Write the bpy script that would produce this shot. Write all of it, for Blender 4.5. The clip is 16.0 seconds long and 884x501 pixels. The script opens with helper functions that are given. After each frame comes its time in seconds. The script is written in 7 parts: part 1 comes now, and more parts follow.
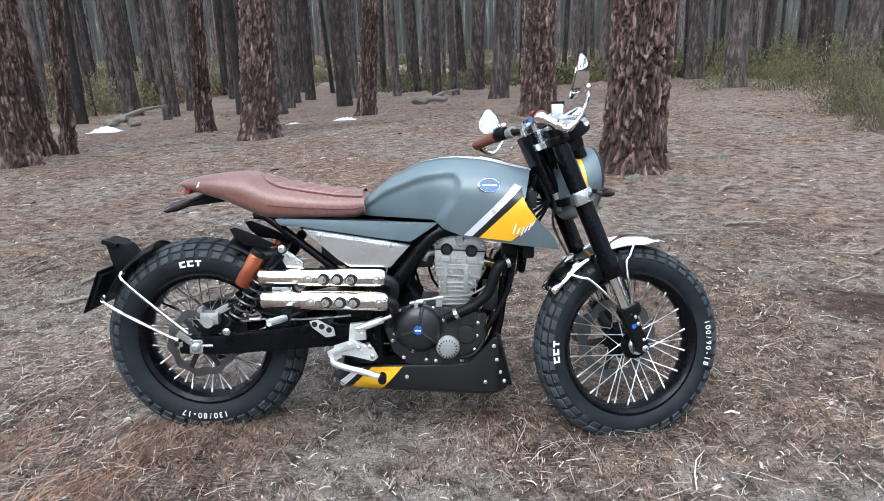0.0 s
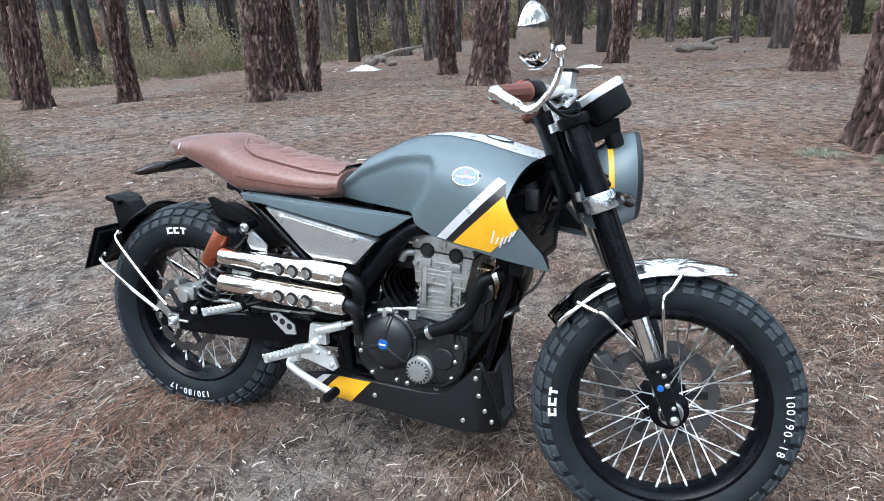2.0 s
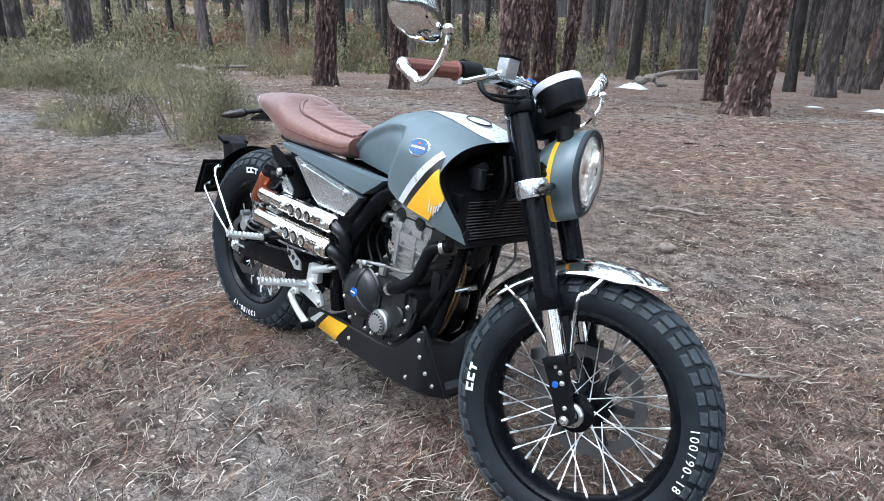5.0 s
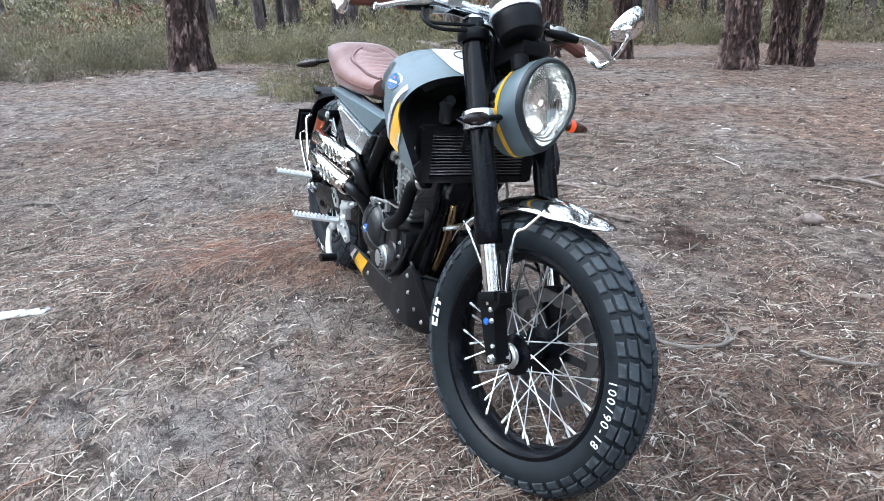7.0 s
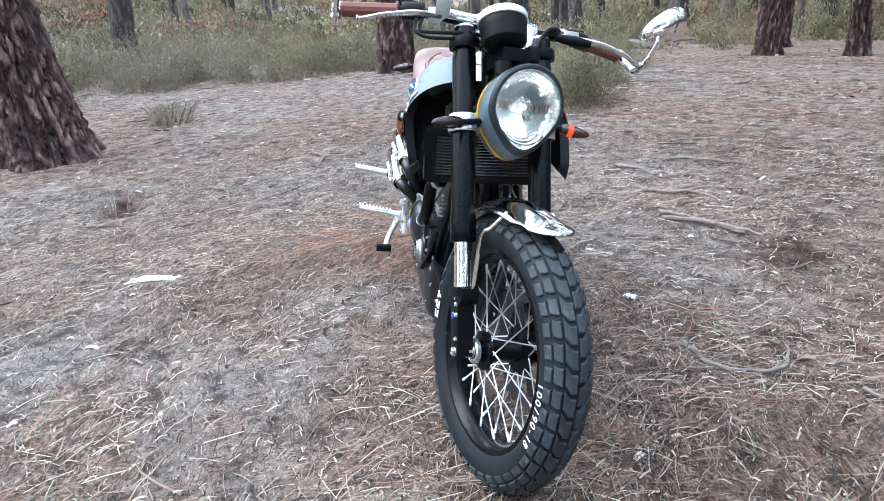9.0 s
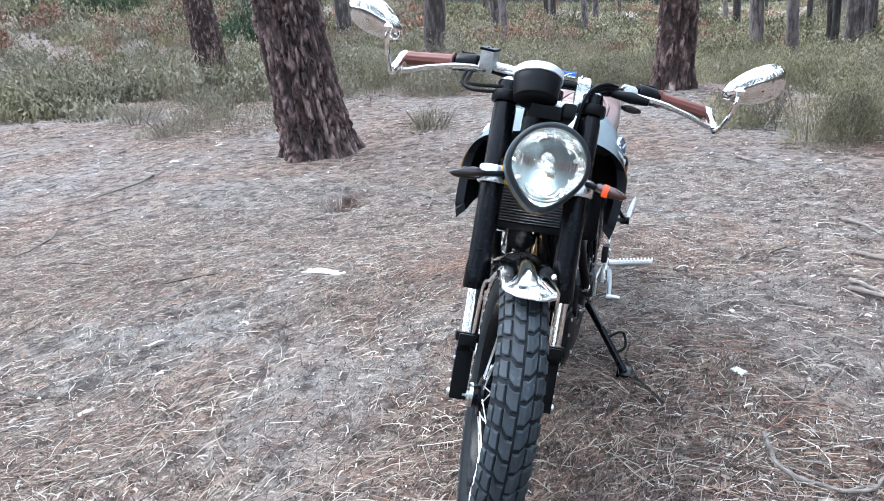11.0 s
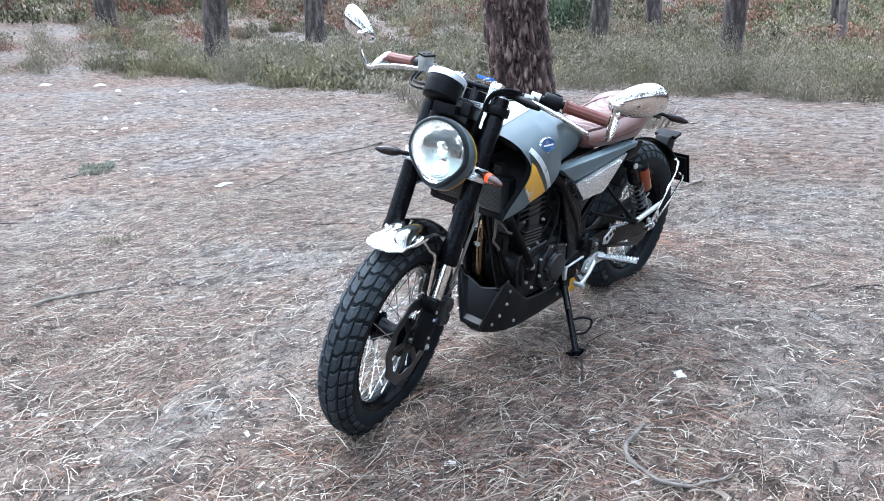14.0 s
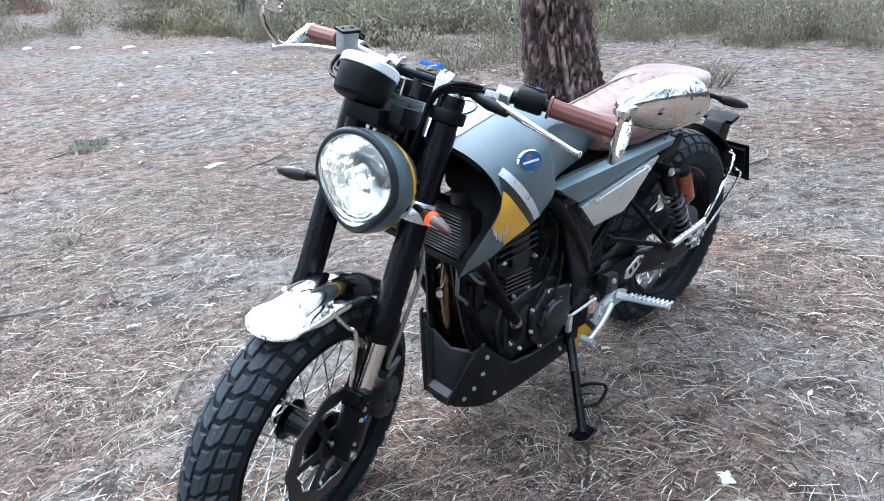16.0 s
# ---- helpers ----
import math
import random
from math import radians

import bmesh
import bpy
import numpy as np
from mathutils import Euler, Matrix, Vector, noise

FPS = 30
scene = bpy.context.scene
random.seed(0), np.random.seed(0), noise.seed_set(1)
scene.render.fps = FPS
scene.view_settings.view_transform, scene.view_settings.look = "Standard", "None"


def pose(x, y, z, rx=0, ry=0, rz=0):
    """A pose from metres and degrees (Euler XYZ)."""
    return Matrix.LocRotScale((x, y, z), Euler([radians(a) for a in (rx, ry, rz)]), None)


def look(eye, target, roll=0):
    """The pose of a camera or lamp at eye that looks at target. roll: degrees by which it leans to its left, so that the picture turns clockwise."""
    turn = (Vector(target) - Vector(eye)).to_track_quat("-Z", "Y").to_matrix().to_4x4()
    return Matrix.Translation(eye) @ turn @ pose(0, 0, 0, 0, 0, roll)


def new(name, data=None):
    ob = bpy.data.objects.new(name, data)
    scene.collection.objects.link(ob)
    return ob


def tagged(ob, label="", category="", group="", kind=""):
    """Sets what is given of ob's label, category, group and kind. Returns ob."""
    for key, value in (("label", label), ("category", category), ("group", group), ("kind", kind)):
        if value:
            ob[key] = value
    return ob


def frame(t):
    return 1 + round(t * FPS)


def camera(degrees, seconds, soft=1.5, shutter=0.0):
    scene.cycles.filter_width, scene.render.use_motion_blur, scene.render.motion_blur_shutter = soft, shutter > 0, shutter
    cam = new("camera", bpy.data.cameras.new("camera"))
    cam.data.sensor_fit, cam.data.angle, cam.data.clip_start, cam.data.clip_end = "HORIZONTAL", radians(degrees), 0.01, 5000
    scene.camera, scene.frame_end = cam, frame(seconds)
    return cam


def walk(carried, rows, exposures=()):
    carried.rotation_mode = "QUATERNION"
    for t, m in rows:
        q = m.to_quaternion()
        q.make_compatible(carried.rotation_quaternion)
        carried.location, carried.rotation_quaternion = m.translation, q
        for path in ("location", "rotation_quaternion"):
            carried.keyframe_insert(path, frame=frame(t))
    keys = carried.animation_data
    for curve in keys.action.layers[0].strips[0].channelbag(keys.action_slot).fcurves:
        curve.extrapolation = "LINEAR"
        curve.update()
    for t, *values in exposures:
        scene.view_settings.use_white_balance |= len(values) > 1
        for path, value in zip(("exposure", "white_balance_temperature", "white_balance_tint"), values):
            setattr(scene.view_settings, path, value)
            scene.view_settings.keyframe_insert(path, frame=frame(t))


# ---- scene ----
cam = camera(62.21, 16.0, soft=0.65, shutter=0.0)
PATH = [
    (0, (0.143, -2.166, 1.295), (0.095, -0.250, 0.722), -0.93),
    (0.5, (0.358, -2.051, 1.280), (0.174, -0.185, 0.584), 0.27),
    (1, (0.504, -1.844, 1.255), (0.301, 0.003, 0.515), 1.14),
    (1.5, (0.631, -1.660, 1.275), (0.288, 0.157, 0.514), -0.78),
    (2, (0.801, -1.539, 1.278), (0.058, 0.181, 0.580), -1.39),
    (2.5, (0.873, -1.411, 1.260), (0.088, 0.282, 0.540), 0.08),
    (3, (1.003, -1.358, 1.243), (-0.005, 0.188, 0.472), 0.69),
    (3.2, (1.081, -1.325, 1.230), (-0.018, 0.165, 0.475), -0.29),
    (5.3, (1.562, -1.211, 1.218), (0.182, 0.082, 0.568), 1.48),
    (5.5, (1.604, -1.155, 1.197), (0.192, 0.079, 0.502), -1.09),
    (6, (1.751, -1.078, 1.155), (0.207, 0.011, 0.500), -0.69),
    (6.5, (1.846, -0.889, 1.142), (0.222, 0.054, 0.455), -1.16),
    (7, (1.928, -0.710, 1.133), (0.226, 0.043, 0.401), -1.15),
    (7.5, (2.082, -0.641, 1.147), (0.288, -0.020, 0.519), -2.40),
    (8, (2.179, -0.536, 1.162), (0.354, 0.009, 0.551), -3.89),
    (8.5, (2.150, -0.355, 1.139), (0.303, -0.060, 0.433), -5.56),
    (9, (2.165, -0.206, 1.137), (0.302, -0.038, 0.429), -3.97),
    (9.5, (2.186, -0.044, 1.152), (0.318, -0.056, 0.436), -4.94),
    (10, (2.121, 0.132, 1.167), (0.281, -0.109, 0.422), -2.30),
    (10.2, (2.127, 0.188, 1.176), (0.300, -0.145, 0.435), -3.32),
    (12.3, (2.183, 0.934, 1.220), (0.555, -0.026, 0.565), -4.06),
    (12.5, (2.198, 1.019, 1.221), (0.620, 0.008, 0.522), -5.70),
    (13, (2.146, 1.235, 1.245), (0.656, 0.050, 0.632), -4.36),
    (13.5, (2.049, 1.419, 1.246), (0.560, 0.224, 0.650), -3.02),
    (14, (2.009, 1.532, 1.218), (0.635, 0.222, 0.589), -2.35),
    (14.5, (1.829, 1.559, 1.222), (0.537, 0.136, 0.671), -2.66),
    (15, (1.609, 1.517, 1.233), (0.353, 0.097, 0.595), -4.71),
    (15.5, (1.490, 1.324, 1.200), (0.233, -0.101, 0.576), -3.98),
    (16, (1.310, 1.220, 1.209), (0.078, -0.170, 0.467), -4.23),
]
EXPOSURES = [(0, 1.78, 5780, 6), (3, 1.76, 5660, 5), (6, 1.84, 5600, 6), (9, 2.14, 5560, 7), (13, 2.28, 5430, 6), (15, 2.33, 5380, 6), (16, 2.27, 5380, 5)]
walk(cam, [(t, look(eye, aim, roll)) for t, eye, aim, roll in PATH], EXPOSURES)

# ---- light: overcast sky over a pine wood ----
world = bpy.data.worlds.new("overcast_sky")
scene.world = world
world.use_nodes = True
wn, wl = world.node_tree.nodes, world.node_tree.links
sky = wn.new("ShaderNodeTexSky")
sky.sky_type, sky.sun_disc = "NISHITA", False
sky.sun_elevation, sky.sun_rotation = radians(48), radians(200)
sky.altitude = 0
sky.air_density, sky.dust_density, sky.ozone_density = 1.0, 6.0, 1.0
soft_sky = wn.new("ShaderNodeMix")
soft_sky.data_type = "RGBA"
soft_sky.inputs[0].default_value = 0.72
soft_sky.inputs[7].default_value = (8.6, 8.95, 9.5, 1)
wl.new(sky.outputs[0], soft_sky.inputs[6])
wl.new(soft_sky.outputs[2], wn["Background"].inputs[0])
wn["Background"].inputs[1].default_value = 0.136

sun = new("sun", bpy.data.lights.new("sun", "SUN"))
sun.data.energy, sun.data.angle, sun.data.color = 0.75, radians(45), (1.0, 0.97, 0.93)
sun.matrix_world = look((-2.0, -5.5, 9.0), (0, 0, 0))


# ---- materials ----
def mat(name, stops, scale=8.0, rough=(0.6, 0.8), metal=0.0, bump=0.0, stretch=(1, 1, 1), detail=6.0, big=0.25, bigscale=0.7,
        island=0.0, rand=0.0, coat=0.0, bumpdist=0.01, kind="noise", spec=0.5, coatrough=0.12):
    """A surface: a colour ramp over fine noise, tinted by broad noise, with gloss and relief from the same noise."""
    m = bpy.data.materials.new(name)
    m.use_nodes = True
    n, l = m.node_tree.nodes, m.node_tree.links
    b = n["Principled BSDF"]
    tc, mp = n.new("ShaderNodeTexCoord"), n.new("ShaderNodeMapping")
    mp.inputs["Scale"].default_value = stretch
    l.new(tc.outputs["Object"], mp.inputs[0])
    if kind == "voronoi":
        t = n.new("ShaderNodeTexVoronoi")
        t.inputs["Scale"].default_value = scale
        out = t.outputs["Distance"]
    else:
        t = n.new("ShaderNodeTexNoise")
        t.inputs["Scale"].default_value, t.inputs["Detail"].default_value = scale, detail
        t.inputs["Roughness"].default_value = 0.65
        out = t.outputs[0]
    l.new(mp.outputs[0], t.inputs["Vector"])
    fac = out
    if island or rand:
        g = n.new("ShaderNodeNewGeometry") if island else n.new("ShaderNodeObjectInfo")
        mx = n.new("ShaderNodeMix")
        mx.inputs[0].default_value = island or rand
        l.new(out, mx.inputs[2])
        l.new(g.outputs["Random Per Island" if island else "Random"], mx.inputs[3])
        fac = mx.outputs[0]
    r = n.new("ShaderNodeValToRGB")
    e = r.color_ramp.elements
    while len(e) < len(stops):
        e.new(0.5)
    for el, (p, c) in zip(e, stops):
        el.position, el.color = p, (*c, 1)
    l.new(fac, r.inputs[0])
    col = r.outputs[0]
    if big:
        t2, mr, mul = n.new("ShaderNodeTexNoise"), n.new("ShaderNodeMapRange"), n.new("ShaderNodeMix")
        t2.inputs["Scale"].default_value, t2.inputs["Detail"].default_value = bigscale, 3
        l.new(tc.outputs["Object"], t2.inputs["Vector"])
        mr.inputs[1].default_value, mr.inputs[2].default_value = 0.3, 0.7
        mr.inputs[3].default_value, mr.inputs[4].default_value = 1 - big, 1 + big
        l.new(t2.outputs[0], mr.inputs[0])
        mul.data_type, mul.blend_type = "RGBA", "MULTIPLY"
        mul.inputs[0].default_value = 1
        l.new(col, mul.inputs[6])
        l.new(mr.outputs[0], mul.inputs[7])
        col = mul.outputs[2]
    l.new(col, b.inputs["Base Color"])
    rr = n.new("ShaderNodeMapRange")
    rr.inputs[1].default_value, rr.inputs[2].default_value = 0.25, 0.75
    rr.inputs[3].default_value, rr.inputs[4].default_value = rough
    l.new(out, rr.inputs[0])
    l.new(rr.outputs[0], b.inputs["Roughness"])
    b.inputs["Metallic"].default_value = metal
    b.inputs["Coat Weight"].default_value = coat
    b.inputs["Coat Roughness"].default_value = coatrough
    b.inputs["Specular IOR Level"].default_value = spec
    if bump:
        bp = n.new("ShaderNodeBump")
        bp.inputs["Strength"].default_value, bp.inputs["Distance"].default_value = bump, bumpdist
        l.new(out, bp.inputs["Height"])
        l.new(bp.outputs[0], b.inputs["Normal"])
    return m


def plain(name, c, rough=0.5, metal=0.0, coat=0.0, vary=0.06, scale=40.0, bump=0.05, spec=0.5):
    """A manufactured surface of one colour with slight dust and gloss variation."""
    lo, hi = [max(v * (1 - vary * 2), 0) for v in c], [min(v * (1 + vary), 1) for v in c]
    return mat(name, [(0.3, lo), (0.7, hi)], scale, (max(rough - 0.07, 0.02), rough + 0.09), metal, bump, big=vary, bigscale=5.0, coat=coat, bumpdist=0.0006, spec=spec)


# ---- geometry helpers ----
def mesh_of(name, geo, material, angle=35, smooth=True):
    """A mesh from a bmesh or from (vertices, faces)."""
    me = bpy.data.meshes.new(name)
    if isinstance(geo, bmesh.types.BMesh):
        bmesh.ops.recalc_face_normals(geo, faces=geo.faces)
        geo.to_mesh(me)
        geo.free()
    else:
        me.from_pydata([tuple(v) for v in geo[0]], [], geo[1])
        me.update()
    if smooth:
        me.shade_smooth()
        me.set_sharp_from_angle(angle=radians(angle))
    for m in material if isinstance(material, (list, tuple)) else (material,):
        me.materials.append(m)
    return me


def part(name, geo, material, parent=None, label="", angle=35, smooth=True):
    """One mesh object under a thing or a part."""
    ob = new(name, geo if isinstance(geo, bpy.types.Mesh) else mesh_of(name, geo, material, angle, smooth))
    if parent:
        ob.parent = parent
    return tagged(ob, label) if label else ob


def thing(name, label, category, group="", kind="", at=(0, 0, 0)):
    ob = new(name)
    ob.empty_display_size = 0.2
    ob.location = at
    return tagged(ob, label, category, group, kind)


def join(*geos):
    """Several (vertices, faces) as one."""
    vs, fs = [], []
    for v, f in geos:
        k = len(vs)
        vs += [tuple(p) for p in v]
        fs += [tuple(i + k for i in q) for q in f]
    return vs, fs


def moved(geo, m):
    return [tuple(m @ Vector(v)) for v in geo[0]], geo[1]


def spline(pts, n=6, closed=False):
    """Catmull-Rom points through pts."""
    p = [Vector(q) for q in pts]
    k = len(p)
    out = []
    for i in range(k if closed else k - 1):
        a, b, c, d = (p[(i + j) % k] if closed else p[min(max(i + j, 0), k - 1)] for j in (-1, 0, 1, 2))
        for s in range(n):
            t = s / n
            out.append(0.5 * (2 * b + (c - a) * t + (2 * a - 5 * b + 4 * c - d) * t * t + (3 * b - a - 3 * c + d) * t ** 3))
    return out if closed else out + [p[-1]]


def tube(pts, r, n=10, closed=False, flat=1.0):
    """A tube along points; r is a radius or one for each point."""
    p = [Vector(q) for q in pts]
    k = len(p)
    rs = r if isinstance(r, (list, tuple)) else [r] * k
    vs, fs, side = [], [], None
    for i in range(k):
        d = (p[(i + 1) % k] - p[i - 1]) if closed else (p[min(i + 1, k - 1)] - p[max(i - 1, 0)])
        d.normalize()
        if side is None:
            side = d.orthogonal().normalized()
        side = (side - d * side.dot(d)).normalized()
        up = d.cross(side)
        for j in range(n):
            a = 2 * math.pi * j / n
            vs.append(p[i] + (side * math.cos(a) + up * math.sin(a) * flat) * rs[i])
    for i in range(k if closed else k - 1):
        for j in range(n):
            a, b = i * n, (i + 1) % k * n
            fs.append((a + j, a + (j + 1) % n, b + (j + 1) % n, b + j))
    if not closed:
        fs += [tuple(reversed(range(n))), tuple(range((k - 1) * n, k * n))]
    return vs, fs


def lathe(profile, n=32, origin=(0, 0, 0), axis=(0, 1, 0), start=0.0, sweep=2 * math.pi):
    """A profile of (radius, height) turned about an axis."""
    ax = Vector(axis).normalized()
    u = ax.orthogonal().normalized()
    w = ax.cross(u)
    o, k = Vector(origin), len(profile)
    full = sweep > 6.28
    m = n if full else n + 1
    vs, fs = [], []
    for i in range(m):
        a = start + sweep * i / n
        for r, h in profile:
            vs.append(o + ax * h + (u * math.cos(a) + w * math.sin(a)) * max(r, 1e-5))
    for i in range(n):
        j = (i + 1) % m
        for q in range(k - 1):
            fs.append((i * k + q, j * k + q, j * k + q + 1, i * k + q + 1))
    return vs, fs


def loft(rings, closed=True, cap=True):
    """Rings with the same number of points joined into a skin."""
    n, vs, fs = len(rings[0]), [], []
    for ring in rings:
        vs += [tuple(q) for q in ring]
    for i in range(len(rings) - 1):
        for j in range(n if closed else n - 1):
            a, b = i * n, (i + 1) * n
            fs.append((a + j, a + (j + 1) % n, b + (j + 1) % n, b + j))
    if cap and closed:
        fs += [tuple(reversed(range(n))), tuple(range((len(rings) - 1) * n, len(rings) * n))]
    return vs, fs


def beveled(vs, fs, width, seg=2):
    bm = bmesh.new()
    v = [bm.verts.new(q) for q in vs]
    for f in fs:
        bm.faces.new([v[i] for i in f])
    bmesh.ops.recalc_face_normals(bm, faces=bm.faces)
    if width:
        bmesh.ops.bevel(bm, geom=bm.edges[:], offset=width, segments=seg, profile=0.7, affect="EDGES", clamp_overlap=True)
    return bm


def geo_of(bm):
    bm.verts.index_update()
    out = [tuple(v.co) for v in bm.verts], [tuple(v.index for v in f.verts) for f in bm.faces]
    bm.free()
    return out


def prism(poly, y0, y1, width=0.003, seg=2):
    """A polygon of (x, z) given thickness from y0 to y1, edges rounded."""
    n = len(poly)
    vs = [(x, y0, z) for x, z in poly] + [(x, y1, z) for x, z in poly]
    fs = [tuple(range(n)), tuple(range(2 * n - 1, n - 1, -1))] + [(i, i + n, (i + 1) % n + n, (i + 1) % n) for i in range(n)]
    return geo_of(beveled(vs, fs, width, seg))


def block(size, at=(0, 0, 0), width=0.003, turn=None, seg=2):
    x, y, z = (s / 2 for s in size)
    vs, fs = prism([(-x, -z), (x, -z), (x, z), (-x, z)], -y, y, width, seg)
    m = Matrix.Translation(at) @ (turn or Matrix())
    return moved((vs, fs), m)


def rod(a, b, r, n=12, r2=None):
    return tube([a, b], [r, r if r2 is None else r2], n)


def bolt(at, axis, r=0.006, h=0.006):
    """A domed socket-head screw."""
    return lathe([(0, h), (r * 0.35, h), (r * 0.4, h * 0.6), (r * 0.5, h * 0.6), (r * 0.62, h), (r, h * 0.7), (r, 0), (r * 1.3, 0), (r * 1.3, -0.002)], 12, at, axis)


def fast_mesh(name, verts, quads, material):
    """A large mesh from arrays of vertices and four-cornered faces."""
    me = bpy.data.meshes.new(name)
    me.vertices.add(len(verts))
    me.vertices.foreach_set("co", np.asarray(verts, np.float32).ravel())
    k = len(quads)
    me.loops.add(4 * k)
    me.loops.foreach_set("vertex_index", np.asarray(quads, np.int32).ravel())
    me.polygons.add(k)
    me.polygons.foreach_set("loop_start", np.arange(0, 4 * k, 4, dtype=np.int32))
    me.update(calc_edges=True)
    me.materials.append(material)
    return me


# ---- ground ----
def height(x, y):
    s1, s2 = -0.75 * x + 0.66 * y, -0.35 * x - 0.94 * y
    h = -0.07 * (np.sqrt((s1 - 5) ** 2 + 3) + s1 - np.sqrt((s1 - 22) ** 2 + 12) - s1 + 17) / 2 + 0.12 * (np.sqrt((s2 - 14) ** 2 + 3) + s2 - 14) / 2
    return h - 0.1 * np.exp(-((x + 1.95) ** 2 + (y + 1.65) ** 2) / 0.03) + 0.035 * np.exp(-((x + 2.2) ** 2 + (y + 1.72) ** 2) / 0.02) + 0.05 * np.exp(-(x + 0.4) ** 2 / 0.8 - y * y / 2) + 0.018


def ripple(x, y):
    return 0.007 * (np.sin(3.1 * x + 1.3 * np.sin(2.3 * y)) * np.sin(2.7 * y + 0.8 * np.sin(3.7 * x))) + 0.004 * np.sin(9.1 * x + 2 * np.sin(5 * y)) * np.sin(8.3 * y)


def surface(x, y):
    r = np.hypot(x, y)
    return height(x, y) + ripple(x, y) * np.clip((r + 0.5) / 1.2, 0.3, 1)


def lattice(x, y, cell, seed):
    """Smooth value noise from 0 to 1 over cells of the given size."""
    u, v = np.asarray(x, float) / cell + seed * 7.31, np.asarray(y, float) / cell + seed * 3.77
    i, j = np.floor(u).astype(np.int64), np.floor(v).astype(np.int64)
    f, g = u - i, v - j
    f, g = f * f * (3 - 2 * f), g * g * (3 - 2 * g)

    def h(a, b):
        k = (a * 374761393 + b * 668265263 + seed * 974711) & 0x7FFFFFFF
        k = ((k ^ (k >> 13)) * 1274126177) & 0x7FFFFFFF
        return ((k ^ (k >> 16)) & 0xFFFF) / 65535.0
    return (h(i, j) * (1 - f) + h(i + 1, j) * f) * (1 - g) + (h(i, j + 1) * (1 - f) + h(i + 1, j + 1) * f) * g


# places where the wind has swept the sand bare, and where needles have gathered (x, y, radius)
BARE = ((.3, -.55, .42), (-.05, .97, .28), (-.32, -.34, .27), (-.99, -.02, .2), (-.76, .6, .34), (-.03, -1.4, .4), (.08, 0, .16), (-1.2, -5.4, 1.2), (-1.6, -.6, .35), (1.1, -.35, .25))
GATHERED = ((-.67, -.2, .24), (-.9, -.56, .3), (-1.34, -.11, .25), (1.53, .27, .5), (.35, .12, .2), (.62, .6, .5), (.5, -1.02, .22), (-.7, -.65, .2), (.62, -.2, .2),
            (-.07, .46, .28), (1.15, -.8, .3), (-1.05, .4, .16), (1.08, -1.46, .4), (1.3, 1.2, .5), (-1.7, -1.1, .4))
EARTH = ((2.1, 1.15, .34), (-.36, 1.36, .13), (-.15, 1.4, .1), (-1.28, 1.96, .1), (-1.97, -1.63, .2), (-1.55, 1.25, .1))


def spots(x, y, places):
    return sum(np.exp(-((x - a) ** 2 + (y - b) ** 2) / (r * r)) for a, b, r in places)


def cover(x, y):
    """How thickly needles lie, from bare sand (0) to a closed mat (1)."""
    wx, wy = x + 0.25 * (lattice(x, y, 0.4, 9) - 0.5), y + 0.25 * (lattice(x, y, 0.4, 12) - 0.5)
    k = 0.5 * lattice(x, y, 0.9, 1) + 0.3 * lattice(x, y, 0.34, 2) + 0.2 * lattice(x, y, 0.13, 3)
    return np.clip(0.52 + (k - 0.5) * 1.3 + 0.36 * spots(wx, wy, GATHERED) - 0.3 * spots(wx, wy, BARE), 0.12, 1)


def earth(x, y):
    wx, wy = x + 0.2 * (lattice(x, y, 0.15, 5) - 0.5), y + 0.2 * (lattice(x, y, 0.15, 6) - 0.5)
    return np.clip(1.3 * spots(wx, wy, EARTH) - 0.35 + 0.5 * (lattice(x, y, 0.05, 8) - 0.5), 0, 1)


